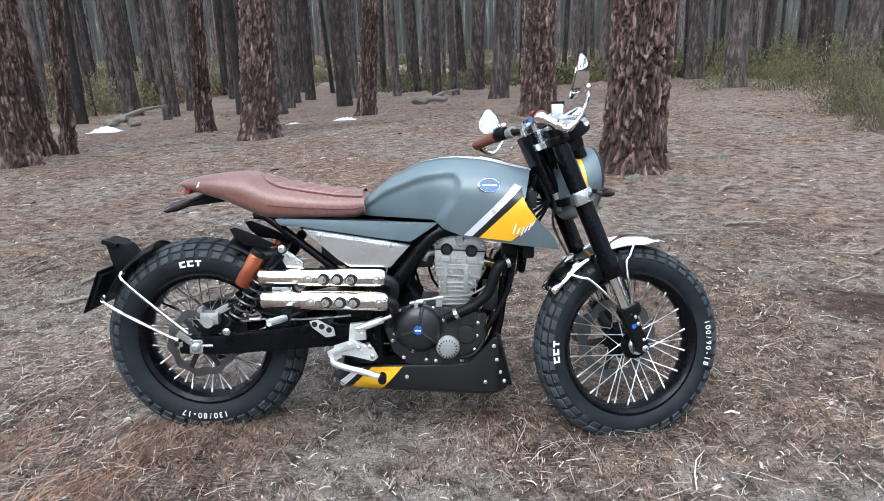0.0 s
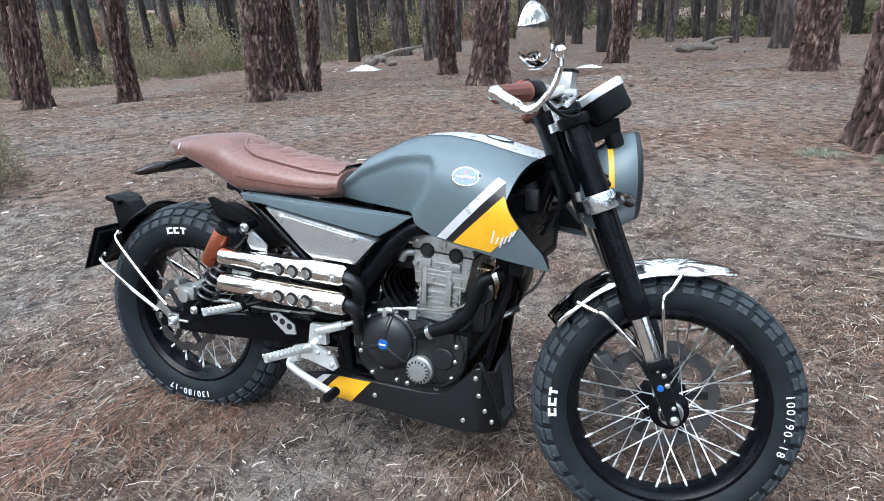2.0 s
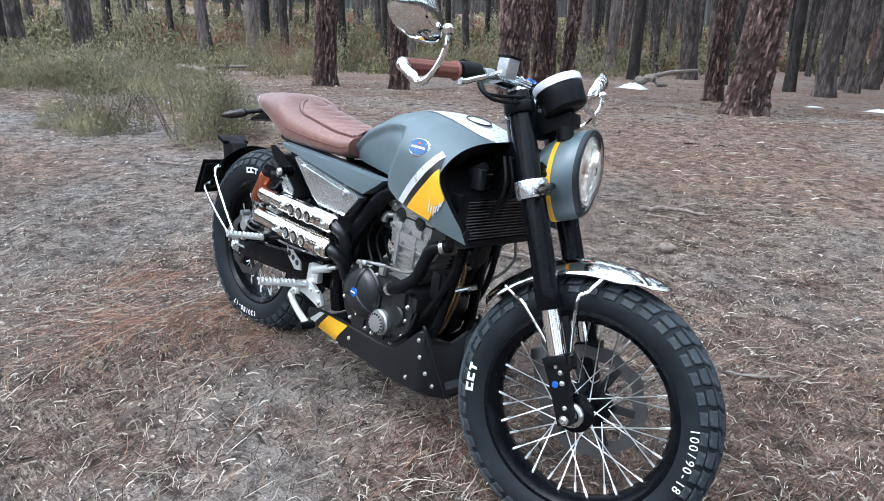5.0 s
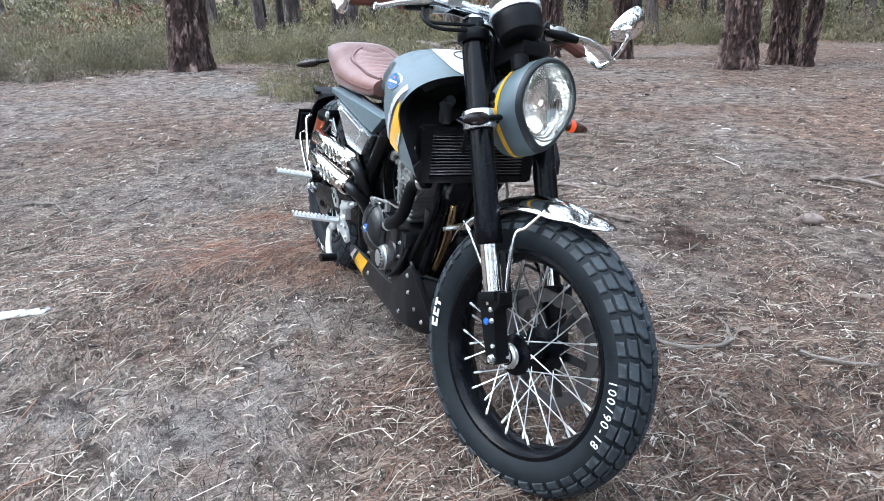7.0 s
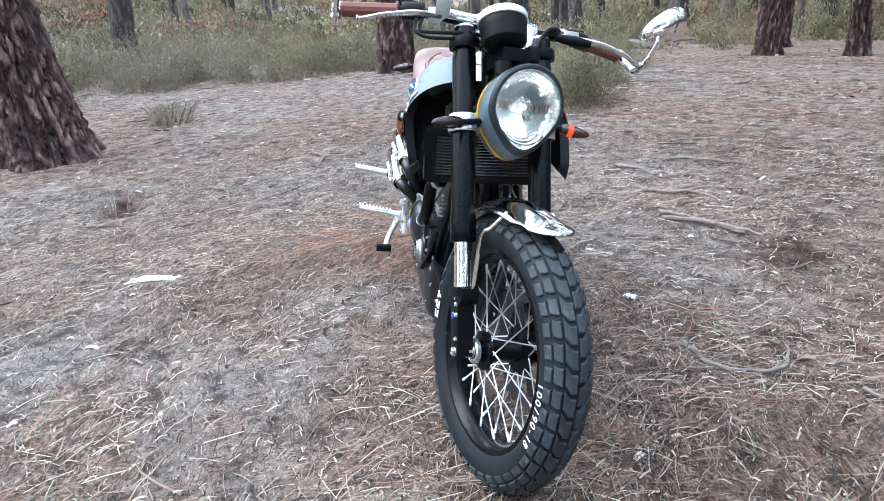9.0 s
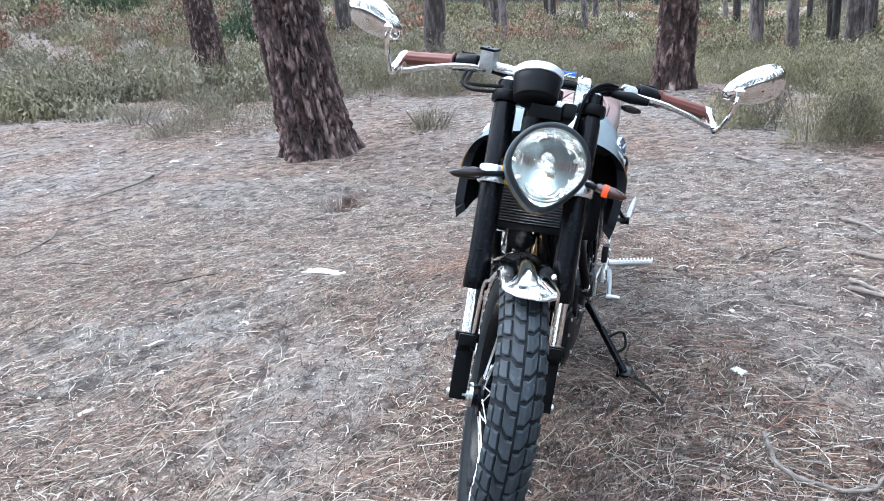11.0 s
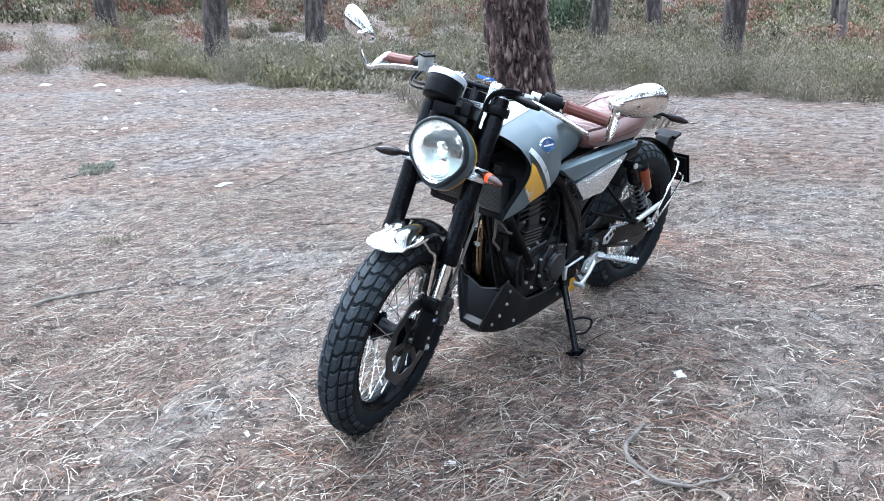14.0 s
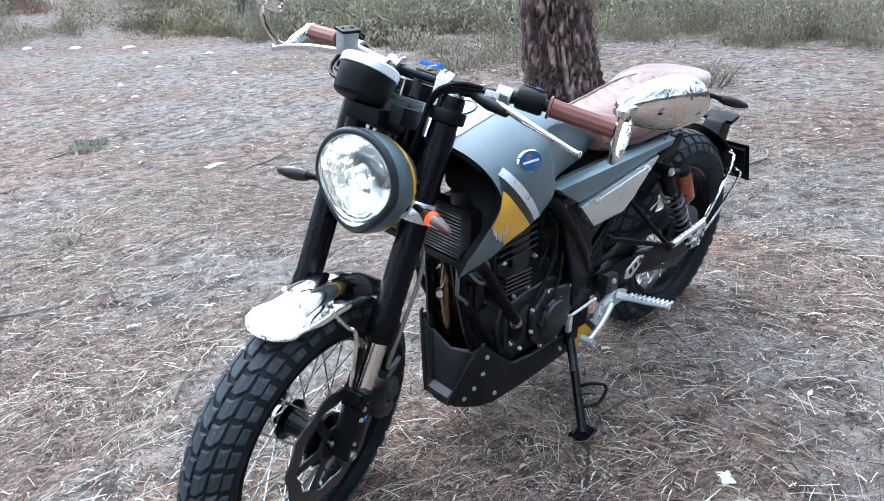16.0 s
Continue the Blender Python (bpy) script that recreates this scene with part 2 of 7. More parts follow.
def ground_material():
    m = bpy.data.materials.new("forest_floor")
    m.use_nodes = True
    n, l = m.node_tree.nodes, m.node_tree.links
    b = n["Principled BSDF"]
    tc = n.new("ShaderNodeTexCoord")

    def tex(scale, detail=5.0, stretch=(1, 1, 1), rot=0.0, dist=0.0):
        mp, t = n.new("ShaderNodeMapping"), n.new("ShaderNodeTexNoise")
        mp.inputs["Scale"].default_value, mp.inputs["Rotation"].default_value = stretch, (0, 0, rot)
        t.inputs["Scale"].default_value, t.inputs["Detail"].default_value, t.inputs["Distortion"].default_value = scale, detail, dist
        t.inputs["Roughness"].default_value = 0.7
        l.new(tc.outputs["Object"], mp.inputs[0])
        l.new(mp.outputs[0], t.inputs["Vector"])
        return t.outputs[0]

    def ramp(fac, stops):
        r = n.new("ShaderNodeValToRGB")
        e = r.color_ramp.elements
        while len(e) < len(stops):
            e.new(0.5)
        for el, (p, c) in zip(e, stops):
            el.position, el.color = p, (*c, 1)
        l.new(fac, r.inputs[0])
        return r.outputs[0]

    def mixed(fac, a, c, blend="MIX"):
        mx = n.new("ShaderNodeMix")
        mx.data_type, mx.blend_type = "RGBA", blend
        if isinstance(fac, float):
            mx.inputs[0].default_value = fac
        else:
            l.new(fac, mx.inputs[0])
        l.new(a, mx.inputs[6])
        l.new(c, mx.inputs[7])
        return mx.outputs[2]

    def field(name):
        at = n.new("ShaderNodeAttribute")
        at.attribute_name = name
        return at.outputs["Fac"]

    grit = tex(230, 4)
    sand = ramp(grit, [(0.36, (0.04, 0.037, 0.037)), (0.5, (0.18, 0.172, 0.167)), (0.66, (0.45, 0.44, 0.43))])
    straw_a, straw_b = tex(42, 5, (1, 3.5, 1), 0.5, 0.4), tex(48, 5, (3.5, 1, 1), -0.3, 0.4)
    lit_a = ramp(straw_a, [(0.36, (0.03, 0.022, 0.018)), (0.5, (0.15, 0.12, 0.104)), (0.64, (0.4, 0.355, 0.325))])
    lit_b = ramp(straw_b, [(0.36, (0.035, 0.022, 0.017)), (0.5, (0.17, 0.122, 0.1)), (0.64, (0.42, 0.35, 0.305))])
    litter = mixed(ramp(tex(9, 3), [(0.42, (0, 0, 0)), (0.58, (1, 1, 1))]), lit_a, lit_b)
    # broken needles thin out towards the sand
    edge = n.new("ShaderNodeMath")
    edge.operation = "MULTIPLY_ADD"
    edge.inputs[1].default_value = 0.55
    l.new(tex(26, 6), edge.inputs[0])
    l.new(field("cover"), edge.inputs[2])
    patch = ramp(edge.outputs[0], [(0.4, (0, 0, 0)), (1.1, (1, 1, 1))])
    col = mixed(patch, mixed(0.35, sand, litter), litter)
    col = mixed(1.0, col, ramp(patch, [(0.1, (0.97, 0.97, 0.97)), (0.8, (0.95, 0.875, 0.82))]), "MULTIPLY")
    col = mixed(1.0, col, ramp(tex(0.45, 5), [(0.35, (0.9, 0.82, 0.78)), (0.62, (1.1, 1.1, 1.11))]), "MULTIPLY")
    col = mixed(1.0, col, ramp(field("earth"), [(0.0, (1, 1, 1)), (0.8, (0.3, 0.235, 0.21))]), "MULTIPLY")
    col = mixed(1.0, col, ramp(tex(11.0, 9, (1, 1, 1), 0.7, 0.2), [(0.39, (0.36, 0.33, 0.315)), (0.5, (0.98, 0.965, 0.95)), (0.62, (1.4, 1.39, 1.36))]), "MULTIPLY")
    # needles lie thicker, and redder, on one side of the clearing
    xyz, side, wob = n.new("ShaderNodeSeparateXYZ"), n.new("ShaderNodeMath"), n.new("ShaderNodeMath")
    l.new(tc.outputs["Object"], xyz.inputs[0])
    side.operation, wob.operation = "MULTIPLY_ADD", "MULTIPLY_ADD"
    side.inputs[1].default_value = 0.14
    l.new(xyz.outputs[1], side.inputs[0])
    l.new(tex(0.8, 5), side.inputs[2])
    wob.inputs[1].default_value = 0.07
    l.new(xyz.outputs[0], wob.inputs[0])
    l.new(side.outputs[0], wob.inputs[2])
    col = mixed(1.0, col, ramp(wob.outputs[0], [(0.35, (0.97, 1.0, 1.0)), (0.75, (0.97, 0.94, 0.9))]), "MULTIPLY")
    l.new(col, b.inputs["Base Color"])
    b.inputs["Roughness"].default_value = 0.92
    b.inputs["Specular IOR Level"].default_value = 0.25
    add = n.new("ShaderNodeMath")
    l.new(straw_a, add.inputs[0])
    l.new(straw_b, add.inputs[1])
    add2 = n.new("ShaderNodeMath")
    l.new(add.outputs[0], add2.inputs[0])
    l.new(grit, add2.inputs[1])
    bp = n.new("ShaderNodeBump")
    bp.inputs["Strength"].default_value, bp.inputs["Distance"].default_value = 0.8, 0.012
    l.new(add2.outputs[0], bp.inputs["Height"])
    l.new(bp.outputs[0], b.inputs["Normal"])
    return m


M_ground = ground_material()
seg = 420
radii = [0.0]
while radii[-1] < 400:
    radii.append(radii[-1] + max(0.03, radii[-1] * (0.016 if radii[-1] < 4 else 0.03)))
rr = np.array(radii)[:, None]
aa = np.linspace(0, 2 * math.pi, seg, endpoint=False)[None]
gx, gy = rr * np.cos(aa), rr * np.sin(aa)
flatten = np.clip((45.0 / np.maximum(rr, 45.0)), 0, 1)
gz = surface(gx * flatten, gy * flatten)
gv = np.stack([gx, gy, gz], -1).reshape(-1, 3)
ri, ai = np.meshgrid(np.arange(len(radii) - 1), np.arange(seg), indexing="ij")
gq = np.stack([ri * seg + ai, (ri + 1) * seg + ai, (ri + 1) * seg + (ai + 1) % seg, ri * seg + (ai + 1) % seg], -1).reshape(-1, 4)
me = fast_mesh("ground", gv, gq, M_ground)
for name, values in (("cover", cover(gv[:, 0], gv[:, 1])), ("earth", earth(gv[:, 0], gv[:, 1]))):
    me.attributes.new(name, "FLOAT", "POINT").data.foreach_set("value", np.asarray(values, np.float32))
me.shade_smooth()
tagged(new("ground", me), "sandy forest floor strewn with rust-brown pine needles", "ground", kind="structure")


# ---- litter ----
M_straw = mat("straw_needles", [(0.12, (0.022, 0.017, 0.014)), (0.36, (0.09, 0.072, 0.055)), (0.6, (0.215, 0.181, 0.14)), (0.8, (0.355, 0.31, 0.245)), (0.95, (0.52, 0.47, 0.395))], 3.0, (0.6, 0.85), island=0.88, big=0.12)
M_rust = mat("rust_needles", [(0.08, (0.025, 0.014, 0.011)), (0.38, (0.08, 0.047, 0.036)), (0.66, (0.155, 0.1, 0.076)), (0.86, (0.25, 0.185, 0.146)), (0.97, (0.4, 0.335, 0.28))], 3.0, (0.6, 0.85), island=0.88, big=0.12)
M_fresh = mat("fresh_needles", [(0.08, (0.05, 0.019, 0.012)), (0.4, (0.14, 0.056, 0.032)), (0.7, (0.24, 0.112, 0.064)), (0.95, (0.38, 0.23, 0.145))], 3.0, (0.6, 0.85), island=0.88, big=0.12)
M_debris = mat("needle_debris", [(0.14, (0.011, 0.009, 0.008)), (0.36, (0.052, 0.041, 0.033)), (0.58, (0.165, 0.137, 0.11)), (0.78, (0.33, 0.288, 0.235)), (0.95, (0.54, 0.49, 0.42))], 3.0, (0.7, 0.9), island=0.88, big=0.1)
M_chips = mat("bark_chips", [(0.12, (0.018, 0.014, 0.012)), (0.4, (0.07, 0.05, 0.042)), (0.66, (0.22, 0.177, 0.148)), (0.86, (0.4, 0.355, 0.31)), (0.97, (0.62, 0.585, 0.54))], 3.0, (0.75, 0.92), island=0.88, big=0.1)
lit = np.random.default_rng(11)


def strands(x, y, ang, length, width, lift, tilt, curl=0.06):
    """Thin bent ribbons lying on the ground."""
    n = len(x)
    c, s = np.cos(ang), np.sin(ang)
    bend = lit.normal(0, curl, n) * length
    pts = []
    for k, f in enumerate((-0.5, 0.0, 0.5)):
        off = bend * (0.25 - f * f) * 2
        px, py = x + c * length * f - s * off, y + s * length * f + c * off
        pz = surface(px, py) + lift + tilt * length * (f + 0.5) + (0.004 if k == 1 else 0.0)
        for e in (-0.5, 0.5):
            pts.append(np.stack([px - s * width * e, py + c * width * e, pz + e * width * 0.5], -1))
    v = np.stack(pts, 1).reshape(-1, 3)
    b = np.arange(n)[:, None] * 6
    q = np.concatenate([b + np.array([[0, 1, 3, 2]]), b + np.array([[2, 3, 5, 4]])], 1).reshape(-1, 4)
    return v, q


def scatter(n, r0, r1, cx, cy, keep):
    r, a = np.sqrt(lit.uniform(r0 * r0, r1 * r1, n)), lit.uniform(0, 2 * math.pi, n)
    x, y = cx + r * np.cos(a), cy + r * np.sin(a)
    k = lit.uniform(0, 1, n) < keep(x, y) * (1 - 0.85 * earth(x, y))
    return x[k], y[k]


flow = lambda x, y: 3.0 * lattice(x, y, 0.7, 21) + 2.0 * lattice(x, y, 0.25, 22)


def litter(name, label, category, material, layers):
    """One sheet of strewn pieces; a layer gives its count, ring, share kept, spread of direction, lengths, widths, height and upward tilt."""
    vs, qs, k = [], [], 0
    for n, r0, r1, keep, spread, length, power, width, lift, tilt in layers:
        x, y = scatter(n, r0, r1, 0.2, 0.1, keep)
        m = len(x)
        long = length[0] + (length[1] - length[0]) * lit.uniform(0, 1, m) ** power
        v, q = strands(x, y, flow(x, y) + lit.normal(0, spread, m), long, lit.uniform(*width, m), lit.uniform(*lift, m), np.abs(lit.normal(0, tilt, m)).clip(0, 0.25), 0.12)
        vs.append(v)
        qs.append(q + k)
        k += len(v)
    tagged(new(name, fast_mesh(name, np.concatenate(vs), np.concatenate(qs), material)), label, category, kind="stuff")


litter("needle_drift", "rust-brown drifts of long fallen pine needles", "pine needles", M_rust, (
    (68000, 0, 3.3, lambda x, y: cover(x, y) ** 1.6, 0.8, (0.05, 0.14), 0.9, (0.001, 0.0019), (0.002, 0.016), 0.035),
    (60000, 3.3, 11, lambda x, y: 0.65 * cover(x, y), 1.0, (0.06, 0.16), 1.0, (0.0016, 0.0034), (0.002, 0.012), 0.03)))
FRESH = ((-.67, -.2, .22), (-.5, -.12, .12), (-.95, -.42, .18), (-1.3, -.1, .16), (-.7, -.64, .12))
litter("fresh_needles", "bright rust-red heaps of newly fallen pine needles", "pine needles", M_fresh, (
    (75000, 0, 2.2, lambda x, y: 0.56 * (0.35 + 0.9 * lattice(x, y, 0.16, 52)) * np.clip(spots(x + 0.12 * (lattice(x, y, 0.12, 51) - 0.5), y, FRESH), 0, 1) ** 1.3 + 0.015, 0.6, (0.06, 0.15), 0.9, (0.0011, 0.002), (0.006, 0.022), 0.05),))
litter("pine_needles", "dry straw-coloured pine needles strewn over sand", "pine needles", M_straw, (
    (60000, 0, 3.6, lambda x, y: 0.3 + 0.5 * cover(x, y), 1.3, (0.04, 0.13), 1.1, (0.0011, 0.0021), (0.003, 0.018), 0.03),
    (60000, 3.6, 13, lambda x, y: 0.2 + 0.5 * cover(x, y), 1.5, (0.04, 0.15), 1.0, (0.0016, 0.0034), (0.002, 0.012), 0.03)))
litter("needle_debris", "short broken needles and crumbs of bark on sand", "pine needles", M_debris, (
    (150000, 0, 3.3, lambda x, y: 0.55 + 0.35 * cover(x, y), 1.6, (0.006, 0.042), 1.7, (0.0013, 0.0038), (0.0, 0.01), 0.06),
    (70000, 3.4, 11, lambda x, y: 0.4 + 0.4 * cover(x, y), 1.6, (0.02, 0.08), 1.5, (0.003, 0.008), (0.0, 0.006), 0.05)))
litter("bark_chips", "pale flakes of bark and wood on the sand", "bark chips", M_chips, (
    (26000, 0, 6.5, lambda x, y: 0.35 + 0.65 * lattice(x, y, 0.6, 31), 1.6, (0.005, 0.034), 2.4, (0.003, 0.009), (0.002, 0.009), 0.1),
    (1500, 0, 4.0, lambda x, y: 0.3 + 0.7 * lattice(x, y, 0.5, 32), 1.6, (0.03, 0.07), 1.5, (0.006, 0.013), (0.004, 0.012), 0.12)))
litter("wood_flakes", "scattered pale wood flakes", "bark chips", M_chips, (
    (16000, 5, 24, lambda x, y: 0.7 * lattice(x, y, 1.5, 33), 1.6, (0.02, 0.09), 1.5, (0.01, 0.03), (0.005, 0.015), 0.1),))

# twigs too many to count
wx, wy = scatter(1500, 0.3, 9, 0.1, 0, lambda x, y: 0.2 + 0.8 * lattice(x, y, 0.8, 41))
twig_geos = []
for x, y in zip(wx, wy):
    a, half, r = lit.uniform(0, 6.28), 0.03 + 0.16 * lit.uniform() ** 2.5, lit.uniform(0.0015, 0.0045)
    px = [x + f * half * math.cos(a + 0.25 * f * lit.normal()) for f in (-1, -0.3, 0.4, 1)]
    py = [y + f * half * math.sin(a + 0.25 * f * lit.normal()) for f in (-1, -0.3, 0.4, 1)]
    twig_geos.append(tube([(u, w, float(surface(u, w)) + r + lit.uniform(0.002, 0.01)) for u, w in zip(px, py)], [r, r * 1.1, r * 0.9, r * 0.5], 5))
tagged(part("twigs", join(*twig_geos), M_chips), "dry twigs scattered over the needles", "twigs", kind="stuff")

# ---- trees ----
M_bark = mat("pine_bark", [(0.30, (0.035, 0.024, 0.021)), (0.46, (0.1, 0.07, 0.063)), (0.58, (0.2, 0.155, 0.143)), (0.74, (0.37, 0.32, 0.3))],
             16, (0.85, 0.98), bump=0.9, stretch=(1, 1, 0.4), big=0.2, bigscale=1.6, bumpdist=0.012)
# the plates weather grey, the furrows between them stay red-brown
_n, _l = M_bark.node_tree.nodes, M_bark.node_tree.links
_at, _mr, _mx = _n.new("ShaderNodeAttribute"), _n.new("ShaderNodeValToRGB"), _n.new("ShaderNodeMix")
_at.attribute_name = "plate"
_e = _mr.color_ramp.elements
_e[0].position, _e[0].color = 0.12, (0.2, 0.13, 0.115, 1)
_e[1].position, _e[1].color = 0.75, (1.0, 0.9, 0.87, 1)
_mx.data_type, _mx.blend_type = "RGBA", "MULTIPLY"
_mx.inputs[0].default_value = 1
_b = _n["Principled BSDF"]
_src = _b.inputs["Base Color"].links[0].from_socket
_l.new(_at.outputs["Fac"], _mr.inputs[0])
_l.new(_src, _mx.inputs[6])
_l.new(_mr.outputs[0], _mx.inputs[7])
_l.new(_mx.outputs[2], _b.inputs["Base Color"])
M_far_bark = mat("far_pine_bark", [(0.36, (0.01, 0.008, 0.0075)), (0.5, (0.042, 0.033, 0.031)), (0.66, (0.15, 0.123, 0.117))],
                 11, (0.9, 1.0), bump=0.9, stretch=(1, 1, 0.3), big=0.3, bigscale=0.8, bumpdist=0.02, island=0.25)
M_needles = mat("pine_needles", [(0.2, (0.02, 0.04, 0.018)), (0.6, (0.045, 0.075, 0.03)), (0.9, (0.075, 0.1, 0.04))], 3, (0.6, 0.8), island=0.6)
M_dead_twig = mat("dead_wood", [(0.3, (0.09, 0.07, 0.06)), (0.6, (0.22, 0.18, 0.16)), (0.8, (0.36, 0.31, 0.28))], 30, (0.85, 0.95), bump=0.5, bumpdist=0.003)
rng = np.random.default_rng(7)


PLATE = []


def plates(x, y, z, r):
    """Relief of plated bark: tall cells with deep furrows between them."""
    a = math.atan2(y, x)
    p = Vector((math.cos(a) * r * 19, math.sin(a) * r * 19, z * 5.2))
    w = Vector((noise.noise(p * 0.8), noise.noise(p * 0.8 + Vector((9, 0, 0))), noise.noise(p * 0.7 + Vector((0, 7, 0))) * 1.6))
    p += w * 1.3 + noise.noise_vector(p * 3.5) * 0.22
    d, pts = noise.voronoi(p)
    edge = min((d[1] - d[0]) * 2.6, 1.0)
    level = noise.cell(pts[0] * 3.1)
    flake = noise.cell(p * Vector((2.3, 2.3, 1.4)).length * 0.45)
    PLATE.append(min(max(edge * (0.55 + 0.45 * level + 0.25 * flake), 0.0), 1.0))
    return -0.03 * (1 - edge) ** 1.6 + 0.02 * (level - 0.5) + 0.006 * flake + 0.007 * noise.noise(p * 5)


def trunk_geo(r, tall, sides, step, lean, seed, relief=0.0, top=0.5):
    """A trunk flared at the foot, tapering upward, with a slight sway."""
    zs, z = [], -0.25
    while z < tall:
        zs.append(z)
        z += step if z < 2.6 else max(step * 3, 0.5)
    zs.append(tall)
    vs, fs = [], []
    PLATE.clear()
    for z in zs:
        f = max(z, 0)
        rad = r * (1 - (1 - top) * f / tall) * (1 + 0.2 * math.exp(-f / 0.13) + 0.09 * math.exp(-f / 0.6))
        cx = lean[0] * f + 0.05 * math.sin(f * 0.5 + seed)
        cy = lean[1] * f + 0.05 * math.cos(f * 0.43 + seed * 2)
        for j in range(sides):
            a = 2 * math.pi * j / sides
            root = 1 + 0.09 * math.exp(-f / 0.2) * math.sin(a * 5 + seed) + 0.03 * math.sin(a * 3 + f * 2 + seed)
            q = rad * root
            if relief and z < 3.2:
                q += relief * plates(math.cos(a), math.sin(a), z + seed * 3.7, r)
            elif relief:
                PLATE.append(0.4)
            vs.append((cx + q * math.cos(a), cy + q * math.sin(a), z))
    for i in range(len(zs) - 1):
        for j in range(sides):
            a, b = i * sides, (i + 1) * sides
            fs.append((a + j, a + (j + 1) % sides, b + (j + 1) % sides, b + j))
    fs.append(tuple(range((len(zs) - 1) * sides, len(zs) * sides)))
    return vs, fs


def crown_geo(seed, tall):
    """Whorls of needle tufts round the upper limbs, with gaps."""
    g = np.random.default_rng(seed)
    centres = []
    for k in range(16):
        a, zz = g.uniform(0, 6.28), tall * g.uniform(0.62, 1.0)
        reach = (1.05 - zz / tall) * 5.5 + 0.5
        for s in np.linspace(0.35, 1, 4):
            centres.append((reach * s * math.cos(a), reach * s * math.sin(a), zz + 0.5 * s))
    c = np.array(centres)
    m = 11
    base = np.repeat(c, m, 0) + g.normal(0, 0.32, (len(c) * m, 3))
    u, w = g.normal(size=(len(base), 3)), g.normal(size=(len(base), 3))
    u /= np.linalg.norm(u, axis=1)[:, None]
    w = np.cross(u, w)
    w /= np.linalg.norm(w, axis=1)[:, None]
    lu, lw = g.uniform(0.16, 0.34, (len(base), 1)), g.uniform(0.03, 0.07, (len(base), 1))
    v = np.stack([base - u * lu, base + w * lw, base + u * lu, base - w * lw], 1).reshape(-1, 3)
    return v, np.arange(len(v)).reshape(-1, 4), c


def limbs_geo(centres, lean):
    out = []
    for k in range(0, len(centres), 4):
        tip = centres[k + 3]
        z0 = tip[2] - 0.9
        out.append(tube([(lean[0] * z0, lean[1] * z0, z0), (*(centres[k + 1][:2]), tip[2] - 0.35), tuple(tip)], [0.06, 0.035, 0.012], 5))
    return join(*out)


TREES = ((-5.25, 6.58, .22), (-5.65, 7.9, .19), (-8.6, 5.93, .19), (-7.7, 6.75, .15), (-2.82, 8.52, .265), (-4.1, 15.4, .2), (-4.3, 10.8, .155),
         (-9.5, 19.5, .25), (-5.2, 22.0, .2), (-1.7, 12.8, .19), (.8, 24.0, .24), (1.1, 16.5, .22), (1.5, 10.2, .29), (1.75, 4.7, .285),
         (7.4, 20.8, .26), (6.5, 15.2, .25), (9.0, 14.9, .36), (-13.3, 30.0, .25), (-21.5, 4.75, .24), (-7.93, .3, .25), (-13.4, -4.8, .23),
         (-3.55, -2.55, .295), (-9.7, -7.9, .28), (-13.6, -8.1, .22), (-6.6, -13.2, .26), (-10.7, -15.0, .25), (-4.4, -21.0, .33))
TREES2 = ((-2.4, -17.2, .28), (-7.6, -20.5, .27), (-14.4, -19.0, .25), (-20.0, -10.0, .25), (-10.65, 7.3, .17), (-5.2, 7.8, .11))
crowns = []
for k in range(3):
    v, q, c = crown_geo(20 + k, 13.0)
    crowns.append((fast_mesh("crown", v, q, M_needles), mesh_of("limbs", limbs_geo(c, (0, 0)), M_far_bark), c))
for k, (x, y, r) in enumerate(TREES + TREES2):
    near = math.hypot(x, y) < 13
    lean = (rng.normal(0, 0.012), rng.normal(0, 0.012)) if math.hypot(x, y) < 5.6 else (rng.normal(-0.05, 0.025), rng.normal(-0.04, 0.025))
    big = math.hypot(x, y) < 5.6
    if x == -3.55:
        lean = (-0.07, -0.19)
    tree = thing("pine_tree", "tall maritime pine with plated reddish-grey bark" if near else "slender pine trunk standing in the undergrowth", "tree",
                 group="pines of the wood", at=(x, y, float(height(x, y))))
    tree.rotation_euler[2] = rng.uniform(0, 6.28) if not big else 0
    tr = part("trunk", trunk_geo(r, 13.0, 170 if big else 84 if near else 26, 0.018 if big else 0.032 if near else 0.2, lean, k, 1.0 if near else 0.0),
         M_bark if near else M_far_bark, tree, angle=60)
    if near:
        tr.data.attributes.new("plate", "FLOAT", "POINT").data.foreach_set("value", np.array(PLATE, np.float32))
    cm, lm, _ = crowns[k % 3]
    for name, data in (("crown", cm), ("limbs", lm)):
        ob = part(name, data, None, tree)
        ob.location = (lean[0] * 10, lean[1] * 10, 0)

# the wood beyond, too many to count
tv, tq, cv = [], [], []


